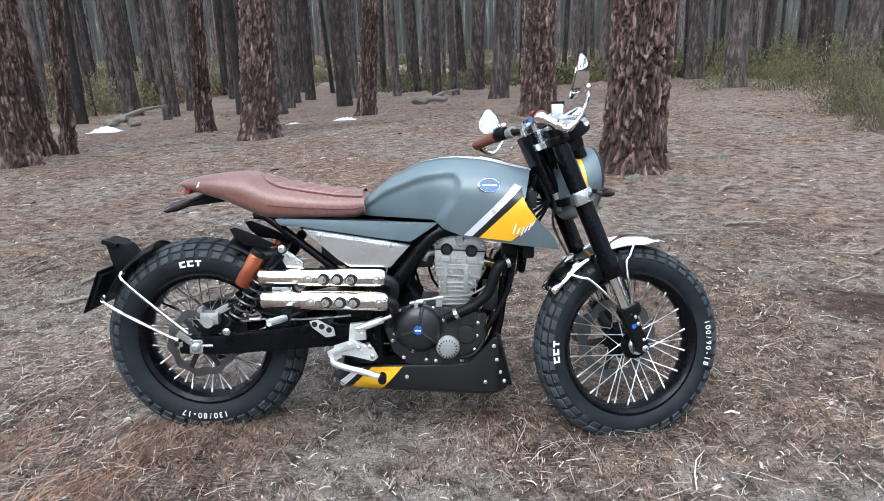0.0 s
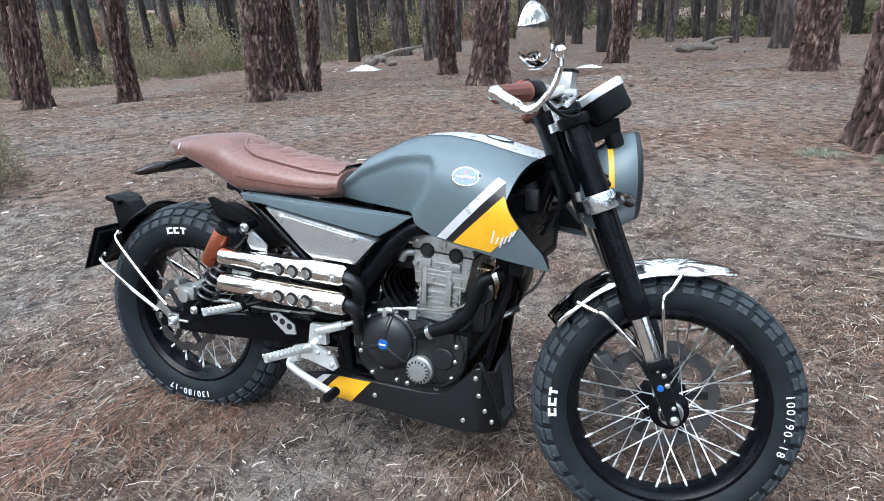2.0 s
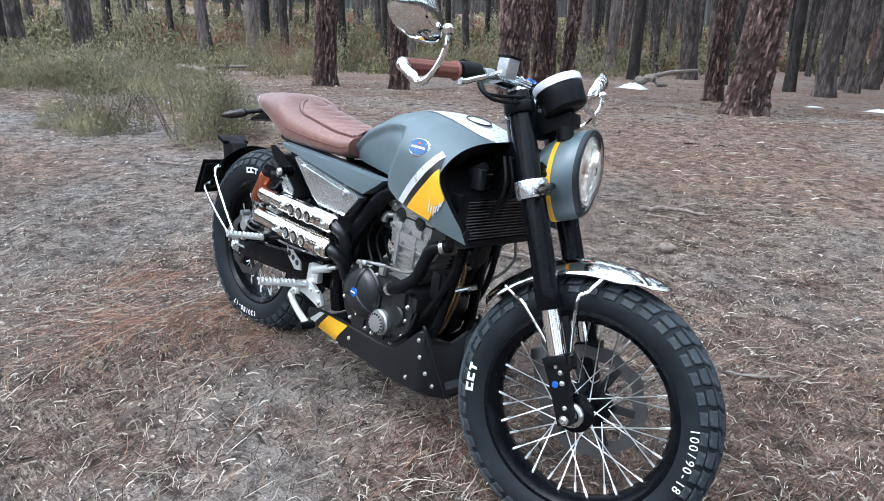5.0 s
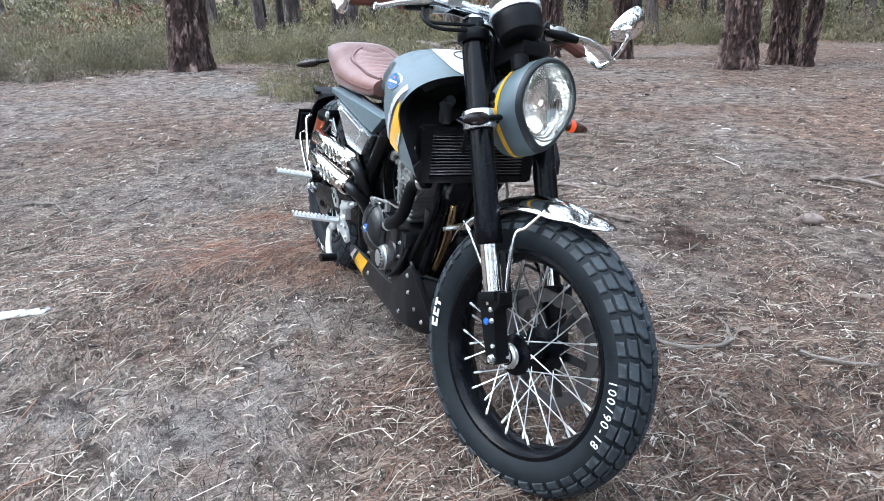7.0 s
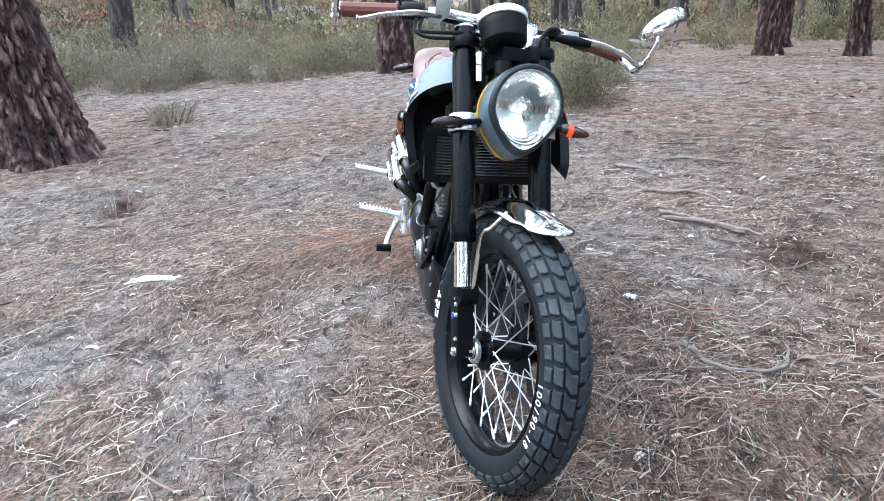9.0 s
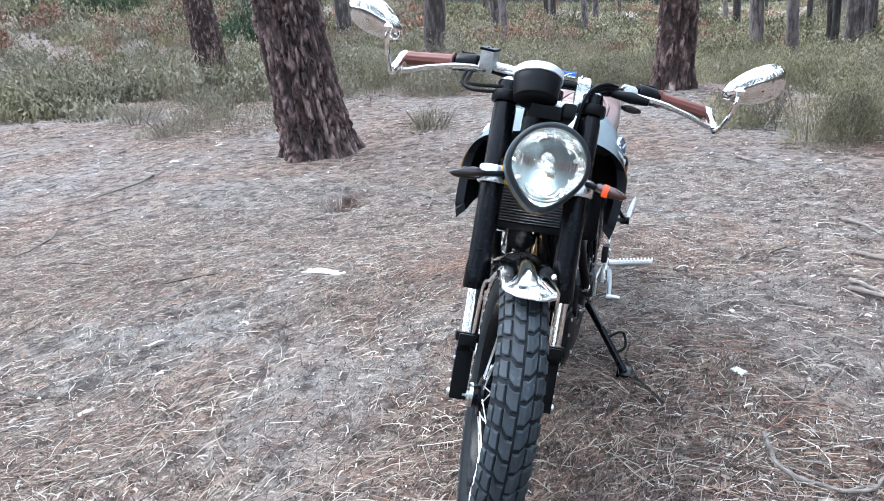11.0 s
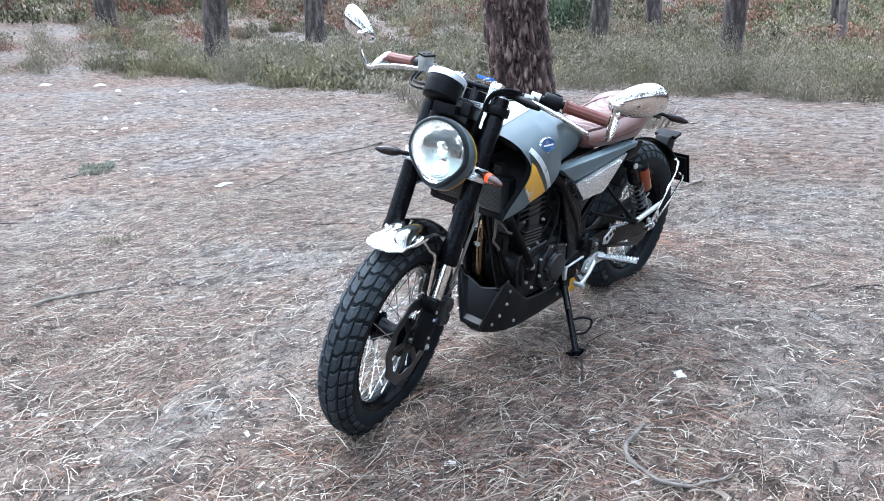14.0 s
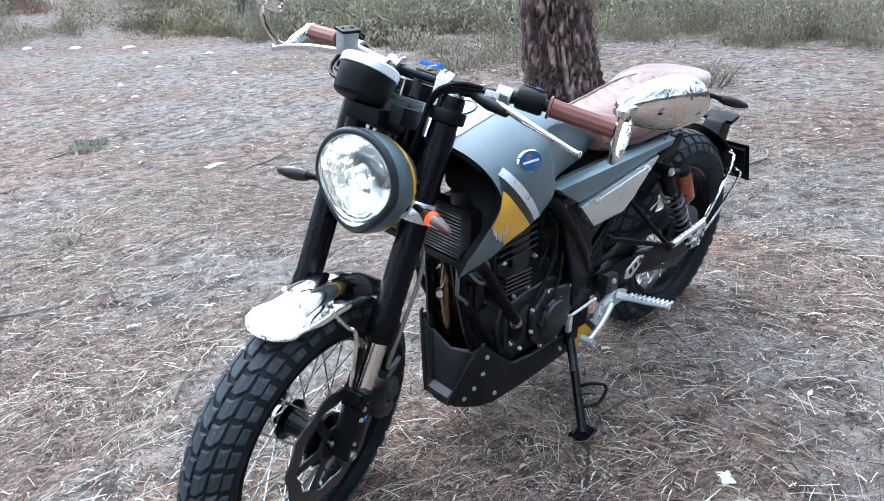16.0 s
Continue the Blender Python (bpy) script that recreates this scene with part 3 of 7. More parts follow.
def stand_tree(x, y, z0, m):
    """One far pine: a tapered trunk and m sprays of needles, added to the lists."""
    r = rng.uniform(0.09, 0.19)
    lx, ly = rng.normal(-0.03, 0.03, 2)
    zs = np.array([-0.3, 0.1, 0.6, 3, 7, 13])
    ra = r * np.array([1.35, 1.15, 1.0, 0.92, 0.8, 0.5])
    an = np.linspace(0, 2 * math.pi, 9, endpoint=False)
    ring = np.stack([x + lx * zs[:, None] + ra[:, None] * np.cos(an), y + ly * zs[:, None] + ra[:, None] * np.sin(an), z0 + zs[:, None] + 0 * an], -1)
    i, j = np.meshgrid(np.arange(5), np.arange(9), indexing="ij")
    tq.append(54 * len(tv) + np.stack([i * 9 + j, i * 9 + (j + 1) % 9, (i + 1) * 9 + (j + 1) % 9, (i + 1) * 9 + j], -1).reshape(-1, 4))
    tv.append(ring.reshape(-1, 3))
    base = np.stack([x + rng.normal(0, 1.3, m), y + rng.normal(0, 1.3, m), z0 + rng.uniform(7.5, 14, m)], -1)
    u, w = rng.normal(size=(m, 3)), rng.normal(size=(m, 3))
    u /= np.linalg.norm(u, axis=1)[:, None]
    w = np.cross(u, w)
    w /= np.linalg.norm(w, axis=1)[:, None]
    su, sw = rng.uniform(0.3, 0.6, (m, 1)), rng.uniform(0.08, 0.2, (m, 1))
    cv.append(np.stack([base - u * su, base + w * sw, base + u * su, base - w * sw], 1).reshape(-1, 3))


taken = [(x, y) for x, y, r in TREES + TREES2]
count = 0
while count < 540:
    d, a = rng.uniform(17, 62) if rng.random() < 0.8 else rng.uniform(12, 30), rng.uniform(0, 2 * math.pi) if rng.random() < 0.6 else rng.uniform(0.3, 2.8)
    x, y = d * math.cos(a), d * math.sin(a)
    if min((x - p) ** 2 + (y - q) ** 2 for p, q in taken) < 2.4:
        continue
    if x > 0 and -2.5 * x < y < 0.95 * x:
        continue
    if d < 17 and y > 4:
        continue
    if 2.2 < a < 3.6 and d > 20 and rng.random() < 0.55:
        continue
    open_side = y < 2 and x < 2
    if open_side and (d < 26 or rng.random() < 0.45):
        if not (d > 30):
            continue
    taken.append((x, y))
    count += 1
    stand_tree(x, y, float(height(x, y)) if d < 45 else float(height(x * 45 / d, y * 45 / d)), 40)
# unseen pines added on the open side to hold back low sky light
for k in range(110):
    d, a = rng.uniform(12, 36), rng.uniform(-1.15, 0.72)
    x, y = d * math.cos(a), d * math.sin(a)
    stand_tree(x, y, float(height(x, y)), 70)
wood = thing("far_woods", "dense dark pine wood receding into haze, plus unseen pines that block sky light", "trees", kind="stuff")
part("trunks", fast_mesh("trunks", np.concatenate(tv), np.concatenate(tq), M_far_bark), None, wood)
part("crowns", fast_mesh("crowns", np.concatenate(cv), np.arange(4 * sum(len(c) // 4 for c in cv)).reshape(-1, 4), M_needles), None, wood)

# the last of the wood, as one plain ring with painted sky gaps
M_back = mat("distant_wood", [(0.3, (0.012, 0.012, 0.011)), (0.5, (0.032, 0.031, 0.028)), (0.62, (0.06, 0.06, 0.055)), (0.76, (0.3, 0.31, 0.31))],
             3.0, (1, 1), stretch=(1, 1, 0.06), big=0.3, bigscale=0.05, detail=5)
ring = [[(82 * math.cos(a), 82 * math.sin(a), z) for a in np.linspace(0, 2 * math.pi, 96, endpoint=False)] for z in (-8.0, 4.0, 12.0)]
tagged(part("backdrop", loft(ring, cap=False), M_back), "grey-brown backdrop of distant trunks, haze and sky gaps painted in", "backdrop", kind="structure")

# ---- undergrowth ----
M_heath = mat("heath_leaves", [(0.22, (0.07, 0.062, 0.03)), (0.42, (0.142, 0.128, 0.066)), (0.6, (0.2, 0.18, 0.104)), (0.82, (0.29, 0.26, 0.17))], 2.2, (0.75, 0.9), island=0.25, big=0.6, bigscale=0.7)
# heath colours darkened, with the shade of the denser canopy in them
M_shaded_scrub = mat("shaded_scrub_leaves", [(0.22, (0.03, 0.029, 0.013)), (0.45, (0.075, 0.073, 0.032)), (0.66, (0.12, 0.115, 0.055)), (0.85, (0.18, 0.165, 0.09))], 2.2, (0.75, 0.9), island=0.25, big=0.6, bigscale=0.7)
M_bracken = mat("dry_bracken", [(0.2, (0.1, 0.045, 0.03)), (0.6, (0.21, 0.1, 0.065)), (0.9, (0.3, 0.18, 0.12))], 2.0, (0.8, 0.95), island=0.6)
M_grass = mat("dry_grass", [(0.2, (0.095, 0.083, 0.053)), (0.6, (0.225, 0.2, 0.138)), (0.9, (0.36, 0.325, 0.24))], 2.0, (0.8, 0.95), island=0.35)


def shrub_arrays(g, x, y, z, r, h, n, size=0.05, broad=1.0):
    """Upright sprays of small leaves in ragged tufts over a low mound."""
    lobes = max(4, int(8 * r))
    ta, td = g.uniform(0, 6.28, lobes), r * 0.72 * np.sqrt(g.uniform(0, 1, lobes))
    lr = np.minimum(r, 0.9) * g.uniform(0.3, 0.58, lobes)
    lh = h * (1 - 0.5 * (td / r) ** 2) * g.uniform(0.5, 1.1, lobes)
    k = g.integers(0, lobes, n)
    az, se, f = g.uniform(0, 6.28, n), g.uniform(0, 1, n), g.uniform(0.62, 1.1, n)
    ce = np.sqrt(1 - se * se)
    out = np.stack([ce * np.cos(az), ce * np.sin(az), se], -1)
    c = np.stack([x + td[k] * np.cos(ta[k]), y + td[k] * np.sin(ta[k]), np.full(n, z)], -1) + out * np.stack([lr[k], lr[k], lh[k]], -1) * f[:, None]
    rise = np.array([0, 0, 1.0]) - out * se[:, None]
    u = out * 0.4 + rise * 0.7 + g.normal(0, 0.35, (n, 3))
    u /= np.linalg.norm(u, axis=1)[:, None]
    w = np.cross(u, out + g.normal(0, 0.22, (n, 3)))
    w /= np.linalg.norm(w, axis=1)[:, None]
    lu, lw = size * g.uniform(0.5, 1.4, (n, 1)), size * broad * g.uniform(0.1, 0.26, (n, 1))
    return np.stack([c - u * lu, c + w * lw, c + u * lu, c - w * lw], 1).reshape(-1, 3)


def in_heath(x, y):
    if abs(y - 0.3) < 0.85 and -8.05 < x or min((x - p) ** 2 + (y - q) ** 2 for p, q, r in TREES) < 0.3:
        return False
    if y < 3.2:
        edge = -6.9 + 0.5 * math.sin(y * 0.9) + 0.3 * math.sin(y * 2.3)
        if y < -4:
            edge = -5.3 + 0.4 * math.sin(y * 1.1)
        if y < -11:
            edge = -5.6 - 0.25 * (y + 11)
            return x < edge or y < -15 - 0.3 * x
        return x < edge
    if x < 3:
        side = -9.2 - 0.5 * (y - 3) if y < 9 else min(-12.2 + 0.45 * (y - 9), -10.3)
        return x < side + 0.4 * math.sin(y * 1.3) or y > 41 + math.sin(x)
    return y > 6.2 and x > 5.0 + 0.12 * (y - 7) + 0.4 * math.sin(y * 1.3)


hv, bv, sv, gv_ = [], [], [], []
count = 0
while count < 1100:
    d, a = 6 + 38 * rng.random() ** 1.35, rng.uniform(0.85, 4.7)
    x, y = d * math.cos(a), d * math.sin(a)
    if lattice(x, y, 2.3, 61) < (0.27 if -9 < y < -2 else 0.15) or not in_heath(x, y) or abs((x + 14.8) * 0.3 + y + 13.4) < 0.8:
        continue
    count += 1
    tall = rng.uniform(0.22, 0.9) * (1.6 if x > 3 or y > 8 else 0.72 if -2.5 < y < 5 else 1.0) * (1.0 + 0.015 * d)
    s = shrub_arrays(rng, x, y, float(height(x, y)), rng.uniform(0.45, 1.0), tall, 330 if d > 20 else 800 if d > 12 else 2700, 0.065 if d > 20 else 0.036 if d > 12 else 0.021, 1.7 if d > 20 else 1.15)
    pick = rng.random()
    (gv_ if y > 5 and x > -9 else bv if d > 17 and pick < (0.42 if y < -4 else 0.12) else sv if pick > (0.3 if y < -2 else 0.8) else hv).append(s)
for _ in range(1500):
    d, a = rng.uniform(24, 78), rng.uniform(0.8, 4.7)
    x, y = d * math.cos(a), d * math.sin(a)
    k = min(1.0, 45 / d)
    if in_heath(x, y) or x > 0 or y > 26:
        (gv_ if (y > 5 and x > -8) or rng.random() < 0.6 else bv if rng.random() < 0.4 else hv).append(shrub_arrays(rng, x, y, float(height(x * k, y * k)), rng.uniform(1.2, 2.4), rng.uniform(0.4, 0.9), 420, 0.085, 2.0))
for k_ in range(800):
    d, a = (rng.uniform(16, 46), rng.uniform(1.95, 3.9)) if k_ < 600 else (rng.uniform(9, 24), rng.uniform(3.5, 4.4))
    x, y = d * math.cos(a), d * math.sin(a)
    if in_heath(x, y):
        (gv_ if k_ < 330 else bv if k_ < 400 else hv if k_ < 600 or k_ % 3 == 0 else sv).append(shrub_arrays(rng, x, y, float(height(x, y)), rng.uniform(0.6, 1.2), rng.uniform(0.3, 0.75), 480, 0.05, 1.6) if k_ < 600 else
                                                  shrub_arrays(rng, x, y, float(height(x, y)), rng.uniform(0.4, 0.8), rng.uniform(0.35, 0.65), 800, 0.045, 1.6))
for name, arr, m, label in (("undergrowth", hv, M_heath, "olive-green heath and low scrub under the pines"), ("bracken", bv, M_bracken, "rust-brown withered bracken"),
                             ("gorse", gv_, M_shaded_scrub, "olive-green scrub between the trunks, coloured darker for the canopy's shade"),
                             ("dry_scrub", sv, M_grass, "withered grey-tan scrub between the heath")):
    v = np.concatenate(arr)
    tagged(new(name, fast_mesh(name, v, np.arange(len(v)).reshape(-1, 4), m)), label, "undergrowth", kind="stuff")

# single bushes that stand out
for x, y, r, h, n, m, label in ((-4.15, 1.45, 0.62, 0.6, 9000, M_heath, "ragged olive-brown heather bush on bare sand"),
                                (-4.9, 1.0, 0.5, 0.42, 5000, M_heath, "low olive-green heather bush"),
                                (-5.6, 2.2, 0.55, 0.4, 5000, M_heath, "low olive-green heather bush"),
                                (-4.75, -1.95, 0.42, 0.24, 1200, M_grass, "thin tuft of dry grey-brown stalks"),
                                (-5.3, -5.9, 0.5, 0.3, 1800, M_grass, "thin tuft of dry grey-brown stalks"),
                                (-5.35, -9.1, 0.45, 0.3, 2600, M_heath, "small rounded grey-green bush"),
                                (-4.6, -4.9, 0.5, 0.26, 1500, M_grass, "thin tuft of dry grey-brown stalks"),
                                (5.5, 7.0, 0.7, 0.5, 8000, M_shaded_scrub, "dense olive-green scrub bush"),
                                (6.4, 8.8, 0.75, 0.6, 8000, M_shaded_scrub, "dense olive-green scrub bush"),
                                (-16.0, -10.5, 1.3, 2.1, 5000, M_needles, "young dark-green pine bush"),
                                (-21.0, -20.0, 1.8, 3.0, 5000, M_needles, "young dark-green pine bush"),
                                (-11.0, -24.0, 1.8, 3.0, 5000, M_needles, "young dark-green pine bush")):
    z = float(height(x, y))
    bush = thing("shrub", label, "bush", group="single bushes", at=(x, y, z))
    v = shrub_arrays(rng, 0, 0, 0, r, h, int(n * 1.5) if h < 1 else n, 0.015 if h < 1 else 0.09, 1.15)
    part("leaves", fast_mesh("leaves", v, np.arange(len(v)).reshape(-1, 4), m), None, bush)
    stalks = [tube([(0.3 * r * math.cos(a), 0.3 * r * math.sin(a), -0.03), (0.45 * r * math.cos(a + 0.2), 0.45 * r * math.sin(a + 0.2), h * 0.35),
                   (0.62 * r * math.cos(a + 0.3), 0.62 * r * math.sin(a + 0.3), h * 0.75)], [0.008, 0.006, 0.002], 5) for a in np.linspace(0, 6, 14)]
    for g in stalks:
        part("stem", g, M_dead_twig, bush)


# ---- things lying about ----
M_cloth = plain("white_plastic_sheet", (0.66, 0.68, 0.7), 0.5, vary=0.05)
M_grey_log = mat("weathered_wood", [(0.3, (0.08, 0.068, 0.058)), (0.55, (0.2, 0.175, 0.152)), (0.8, (0.36, 0.33, 0.295))], 25, (0.85, 0.95), bump=0.7, stretch=(1, 1, 6), bumpdist=0.004)
M_moss = mat("green_moss", [(0.2, (0.11, 0.122, 0.09)), (0.7, (0.23, 0.255, 0.2))], 20, (0.9, 1), island=0.5)


def stick(name, label, category, pts, r, m=M_grey_log, group=""):
    """A bent, tapering piece of wood lying on the ground, with a broken side shoot."""
    line = spline([(x, y, float(surface(x, y)) + r * 0.8 + 0.006 + dz) for x, y, dz in pts], 5)
    line = [p + noise.noise_vector(p * 23) * r * 1.1 for p in line]
    n = len(line)
    r = r * 1.05
    rs = [r * (1.05 - 0.6 * k / n) * (1 + 0.12 * math.sin(k * 2.3 + x_)) for k, x_ in zip(range(n), [pts[0][0] * 9] * n)]
    knot = line[n // 2]
    d = (line[-1] - line[0]).normalized()
    shoot = tube([knot, knot + d * r * 4 + Vector((-d.y, d.x, 0.4)) * r * 3, knot + d * r * 9 + Vector((-d.y, d.x, 0.3)) * r * 6], [r * 0.6, r * 0.45, r * 0.2], 6)
    return tagged(part(name, join(tube(line, rs, 8), shoot), m), label, category, group=group)


for pts, r, dark in ((((-1.9, 1.52, 0), (-1.77, 1.72, .005), (-1.63, 1.88, 0)), 0.011, 0), (((-.81, 1.06, 0), (-.66, 1.22, .01), (-.49, 1.35, 0)), 0.011, 1),
                     (((.29, .67, 0), (.43, .69, .006), (.49, .77, .008), (.5, .86, .008), (.42, .93, .004), (.35, .95, 0)), 0.0065, 0), (((1.07, -1.9, 0), (.92, -1.84, .008), (.74, -1.78, 0)), 0.009, 0),
                     (((.62, 1.02, 0), (.7, 1.07, .004), (.77, 1.17, 0)), 0.007, 0), (((.0, -2.1, 0), (.06, -2.07, .004), (.14, -2.08, 0)), 0.005, 1),
                     (((2.25, 3.7, 0), (2.35, 3.79, .01), (2.52, 3.8, 0)), 0.016, 1), (((-3.38, .79, 0), (-3.2, .86, .012), (-3.0, .98, 0)), 0.01, 1),
                     (((-1.85, 1.2, 0), (-1.72, 1.26, .01), (-1.6, 1.34, 0)), 0.01, 0), (((-1.3, 1.15, 0), (-1.2, 1.23, .008), (-1.12, 1.36, .015), (-1.0, 1.4, 0)), 0.011, 1),
                     (((-.9, 1.08, 0), (-.75, 1.16, .01), (-.55, 1.3, 0)), 0.01, 0), (((-.7, 2.6, 0), (-.55, 2.72, .012), (-.38, 2.78, 0)), 0.016, 1), (((1.9, 2.6, 0), (2.02, 2.63, .003), (2.2, 2.62, 0)), 0.012, 0),
                     (((1.2, 2.4, 0), (1.4, 2.33, .01), (1.62, 2.36, 0)), 0.008, 0), (((2.5, 1.9, 0), (2.7, 2.05, .01), (2.95, 2.1, 0)), 0.01, 1),
                     (((-1.2, -3.2, 0), (-1.0, -3.05, .01), (-.7, -3.0, 0)), 0.008, 1), (((-2.6, -3.6, 0), (-2.3, -3.5, .01), (-1.9, -3.55, 0)), 0.01, 0),
                     (((-2.2, -1.2, 0), (-2.05, -1.05, .01), (-1.8, -1.0, 0)), 0.009, 0), (((-2.9, -.6, 0), (-2.7, -.52, .01), (-2.4, -.55, 0)), 0.01, 1)):
    stick("fallen_twig", "dark dead twig lying on needles" if dark else "bleached bare twig lying on needles", "twig", pts, r, M_dead_twig if dark else M_grey_log, "twigs on the ground")
stick("log", "grey weathered log lying between the pines", "log", ((-.9, 15.8, 0), (-.5, 15.9, .02), (-.1, 16.1, 0)), 0.09)
stick("log", "grey weathered log at the edge of the heath", "log", ((-12.1, 5.0, 0), (-11.7, 5.1, .02), (-11.2, 5.15, 0)), 0.09)
stick("log", "dark broken log beside a white sheet", "log", ((-7.1, 12.85, .05), (-6.75, 12.8, .16), (-6.45, 12.95, .02)), 0.09)


def crumple(name, label, category, x, y, w, d, h, seed, turn=0.0, n=18):
    """A crumpled sheet lying on the ground."""
    vs, fs = [], []
    for i in range(n + 1):
        for j in range(n + 1):
            u, v = (i / n - 0.5) * 2, (j / n - 0.5) * 2
            k = 1 + 0.2 * noise.noise(Vector((u * 1.5, v * 1.5, seed)))
            px, py = u * w / 2 * k, v * d / 2 * k
            lump = max(0.0, 1 - u * u) * max(0.0, 1 - v * v)
            qx, qy = x + px * math.cos(turn) - py * math.sin(turn), y + px * math.sin(turn) + py * math.cos(turn)
            vs.append((qx, qy, float(surface(qx, qy)) + 0.006 + h * lump * (0.6 + 0.9 * abs(noise.noise(Vector((u * 2.6, v * 2.6, seed + 4)))))))
    for i in range(n):
        for j in range(n):
            a = i * (n + 1) + j
            fs.append((a, a + n + 1, a + n + 2, a + 1))
    ob = part(name, (vs, fs), M_cloth, angle=25)
    ob.modifiers.new("thickness", "SOLIDIFY").thickness = 0.003
    return tagged(ob, label, category)


crumple("plastic_sheet", "crumpled white plastic sheet dumped among the pines", "litter", -7.0, 12.6, 0.62, 0.36, 0.11, 2)
crumple("paper", "flattened white paper lying on needles", "litter", -1.98, 11.64, 0.42, 0.22, 0.05, 5)
crumple("paper", "small white paper scrap on needles", "litter", -.76, -3.33, 0.13, 0.07, 0.012, 7, 0.3, 8)
crumple("paper", "tiny white paper scrap beside the tyre", "litter", -.03, .62, 0.045, 0.03, 0.008, 8, 0.9, 6)
crumple("paper", "small white paper scrap on sand", "litter", -2.9, 11.4, 0.25, 0.16, 0.03, 9, 0.9, 8)
for x, y, w in ((-3.8, -12.6, .2), (-3.6, -11.4, .16), (-4.1, -10.1, .13), (-3.2, -13.6, .2), (-2.6, -14.4, .22), (-2.9, -9.2, .1), (-1.9, -8.0, .09), (-3.1, -7.4, .08)):
    crumple("paper", "pale scrap of paper at the edge of the clearing", "litter", x, y, w, w * 0.6, 0.035, x, y, 8)
crumple("bark_strip", "bleached strip of bark lying on needles", "bark", -.7, -1.13, 0.2, 0.05, 0.014, 11, 1.45, 10)
# a rosette of dry grass
v = shrub_arrays(rng, 0, 0, 0, 0.1, 0.05, 120, 0.045, 0.3)
tagged(new("grass_tuft", fast_mesh("grass_tuft", v, np.arange(len(v)).reshape(-1, 4), M_grass)), "pale dry tuft of grass on sand", "grass", kind="stuff").location = (.4, -2.5, float(surface(.4, -2.5)))
# tufts of moss
for x, y, r, n in ((-.42, -4.79, 0.22, 800), (1.28, 4.3, 0.22, 500), (1.6, 4.2, 0.16, 260), (2.05, 4.25, 0.14, 200), (2.75, 5.2, 0.14, 200)):
    v = shrub_arrays(rng, 0, 0, 0, r, 0.06, n, 0.016)
    tagged(new("moss_tuft", fast_mesh("moss_tuft", v, np.arange(len(v)).reshape(-1, 4), M_moss)), "low grey-green tuft of moss on sand", "moss", kind="stuff").location = (x, y, float(surface(x, y)))
# a cone
cone_at = Vector((-.17, 1.99, float(surface(-.17, 1.99)) + 0.025))
scales = [lathe([(0.0, -0.045), (0.02, -0.035), (0.03, -0.01), (0.024, 0.02), (0.008, 0.045), (0, 0.048)], 14, cone_at, (0.8, 0.5, 0.1))]
tagged(part("pine_cone", scales[0], M_dead_twig), "dark dry pine cone on the ground", "pine cone")
# ---- motorcycle: materials ----
M_rubber = mat("tyre_rubber", [(0.3, (0.006, 0.0082, 0.0105)), (0.64, (0.0125, 0.0162, 0.02)), (0.86, (0.04, 0.046, 0.05))], 22, (0.5, 0.72), bump=0.3, big=0.2, bigscale=6, bumpdist=0.001, spec=0.18)
M_paint = plain("grey_paint", (0.105, 0.142, 0.16), 0.44, 0.15, coat=0.12, vary=0.03, scale=60, bump=0.0)
M_rim = plain("dark_satin_rim", (0.02, 0.026, 0.03), 0.45, vary=0.05, spec=0.3)
M_silver = plain("silver_paint", (0.74, 0.78, 0.82), 0.3, 0.35, coat=0.3, vary=0.03)
M_yellow = plain("yellow_paint", (0.74, 0.40, 0.012), 0.38, vary=0.03, coat=0.2)
M_decal_black = plain("black_decal", (0.012, 0.012, 0.014), 0.35)
M_white = plain("white_print", (0.78, 0.79, 0.8), 0.5, vary=0.04)
M_blue = plain("blue_enamel", (0.02, 0.11, 0.42), 0.25, coat=0.5)
M_badge = plain("badge_enamel", (0.03, 0.1, 0.24), 0.25, coat=0.4)
M_red = plain("red_enamel", (0.5, 0.03, 0.02), 0.3, coat=0.4)
M_chrome = plain("chrome", (0.88, 0.87, 0.85), 0.08, 1.0, vary=0.03, scale=12, bump=0.02)
M_exhaust = plain("polished_steel", (0.86, 0.82, 0.76), 0.13, 1.0, vary=0.06, scale=14, bump=0.03)
M_spoke = plain("bright_spoke", (0.86, 0.87, 0.87), 0.38, 0.8, vary=0.04)
M_steel = plain("spoke_steel", (0.68, 0.69, 0.68), 0.28, 1.0, vary=0.05)
M_alu = mat("brushed_aluminium", [(0.3, (0.66, 0.7, 0.73)), (0.7, (0.78, 0.81, 0.83))], 8, (0.2, 0.27), 0.9, 0.0, (1, 1, 9), big=0.08, bigscale=4, bumpdist=0.0006)
M_cast = mat("cast_alloy", [(0.3, (0.33, 0.34, 0.335)), (0.7, (0.5, 0.515, 0.51))], 180, (0.34, 0.5), 0.8, 0.35, big=0.15, bigscale=9, bumpdist=0.0008)
M_alloy = mat("bright_alloy", [(0.3, (0.6, 0.62, 0.62)), (0.7, (0.76, 0.78, 0.78))], 120, (0.3, 0.42), 0.65, 0.15, big=0.1, bigscale=12, bumpdist=0.0006)
M_black = plain("black_plastic", (0.0045, 0.005, 0.006), 0.42, vary=0.15, spec=0.13)
M_gloss = plain("black_anodised", (0.003, 0.0035, 0.005), 0.22, vary=0.1, spec=0.14)
M_case = mat("black_crackle", [(0.3, (0.007, 0.0078, 0.009)), (0.7, (0.016, 0.0175, 0.02))], 220, (0.28, 0.42), 0.1, 0.15, big=0.2, bigscale=9, bumpdist=0.0008, spec=0.5)
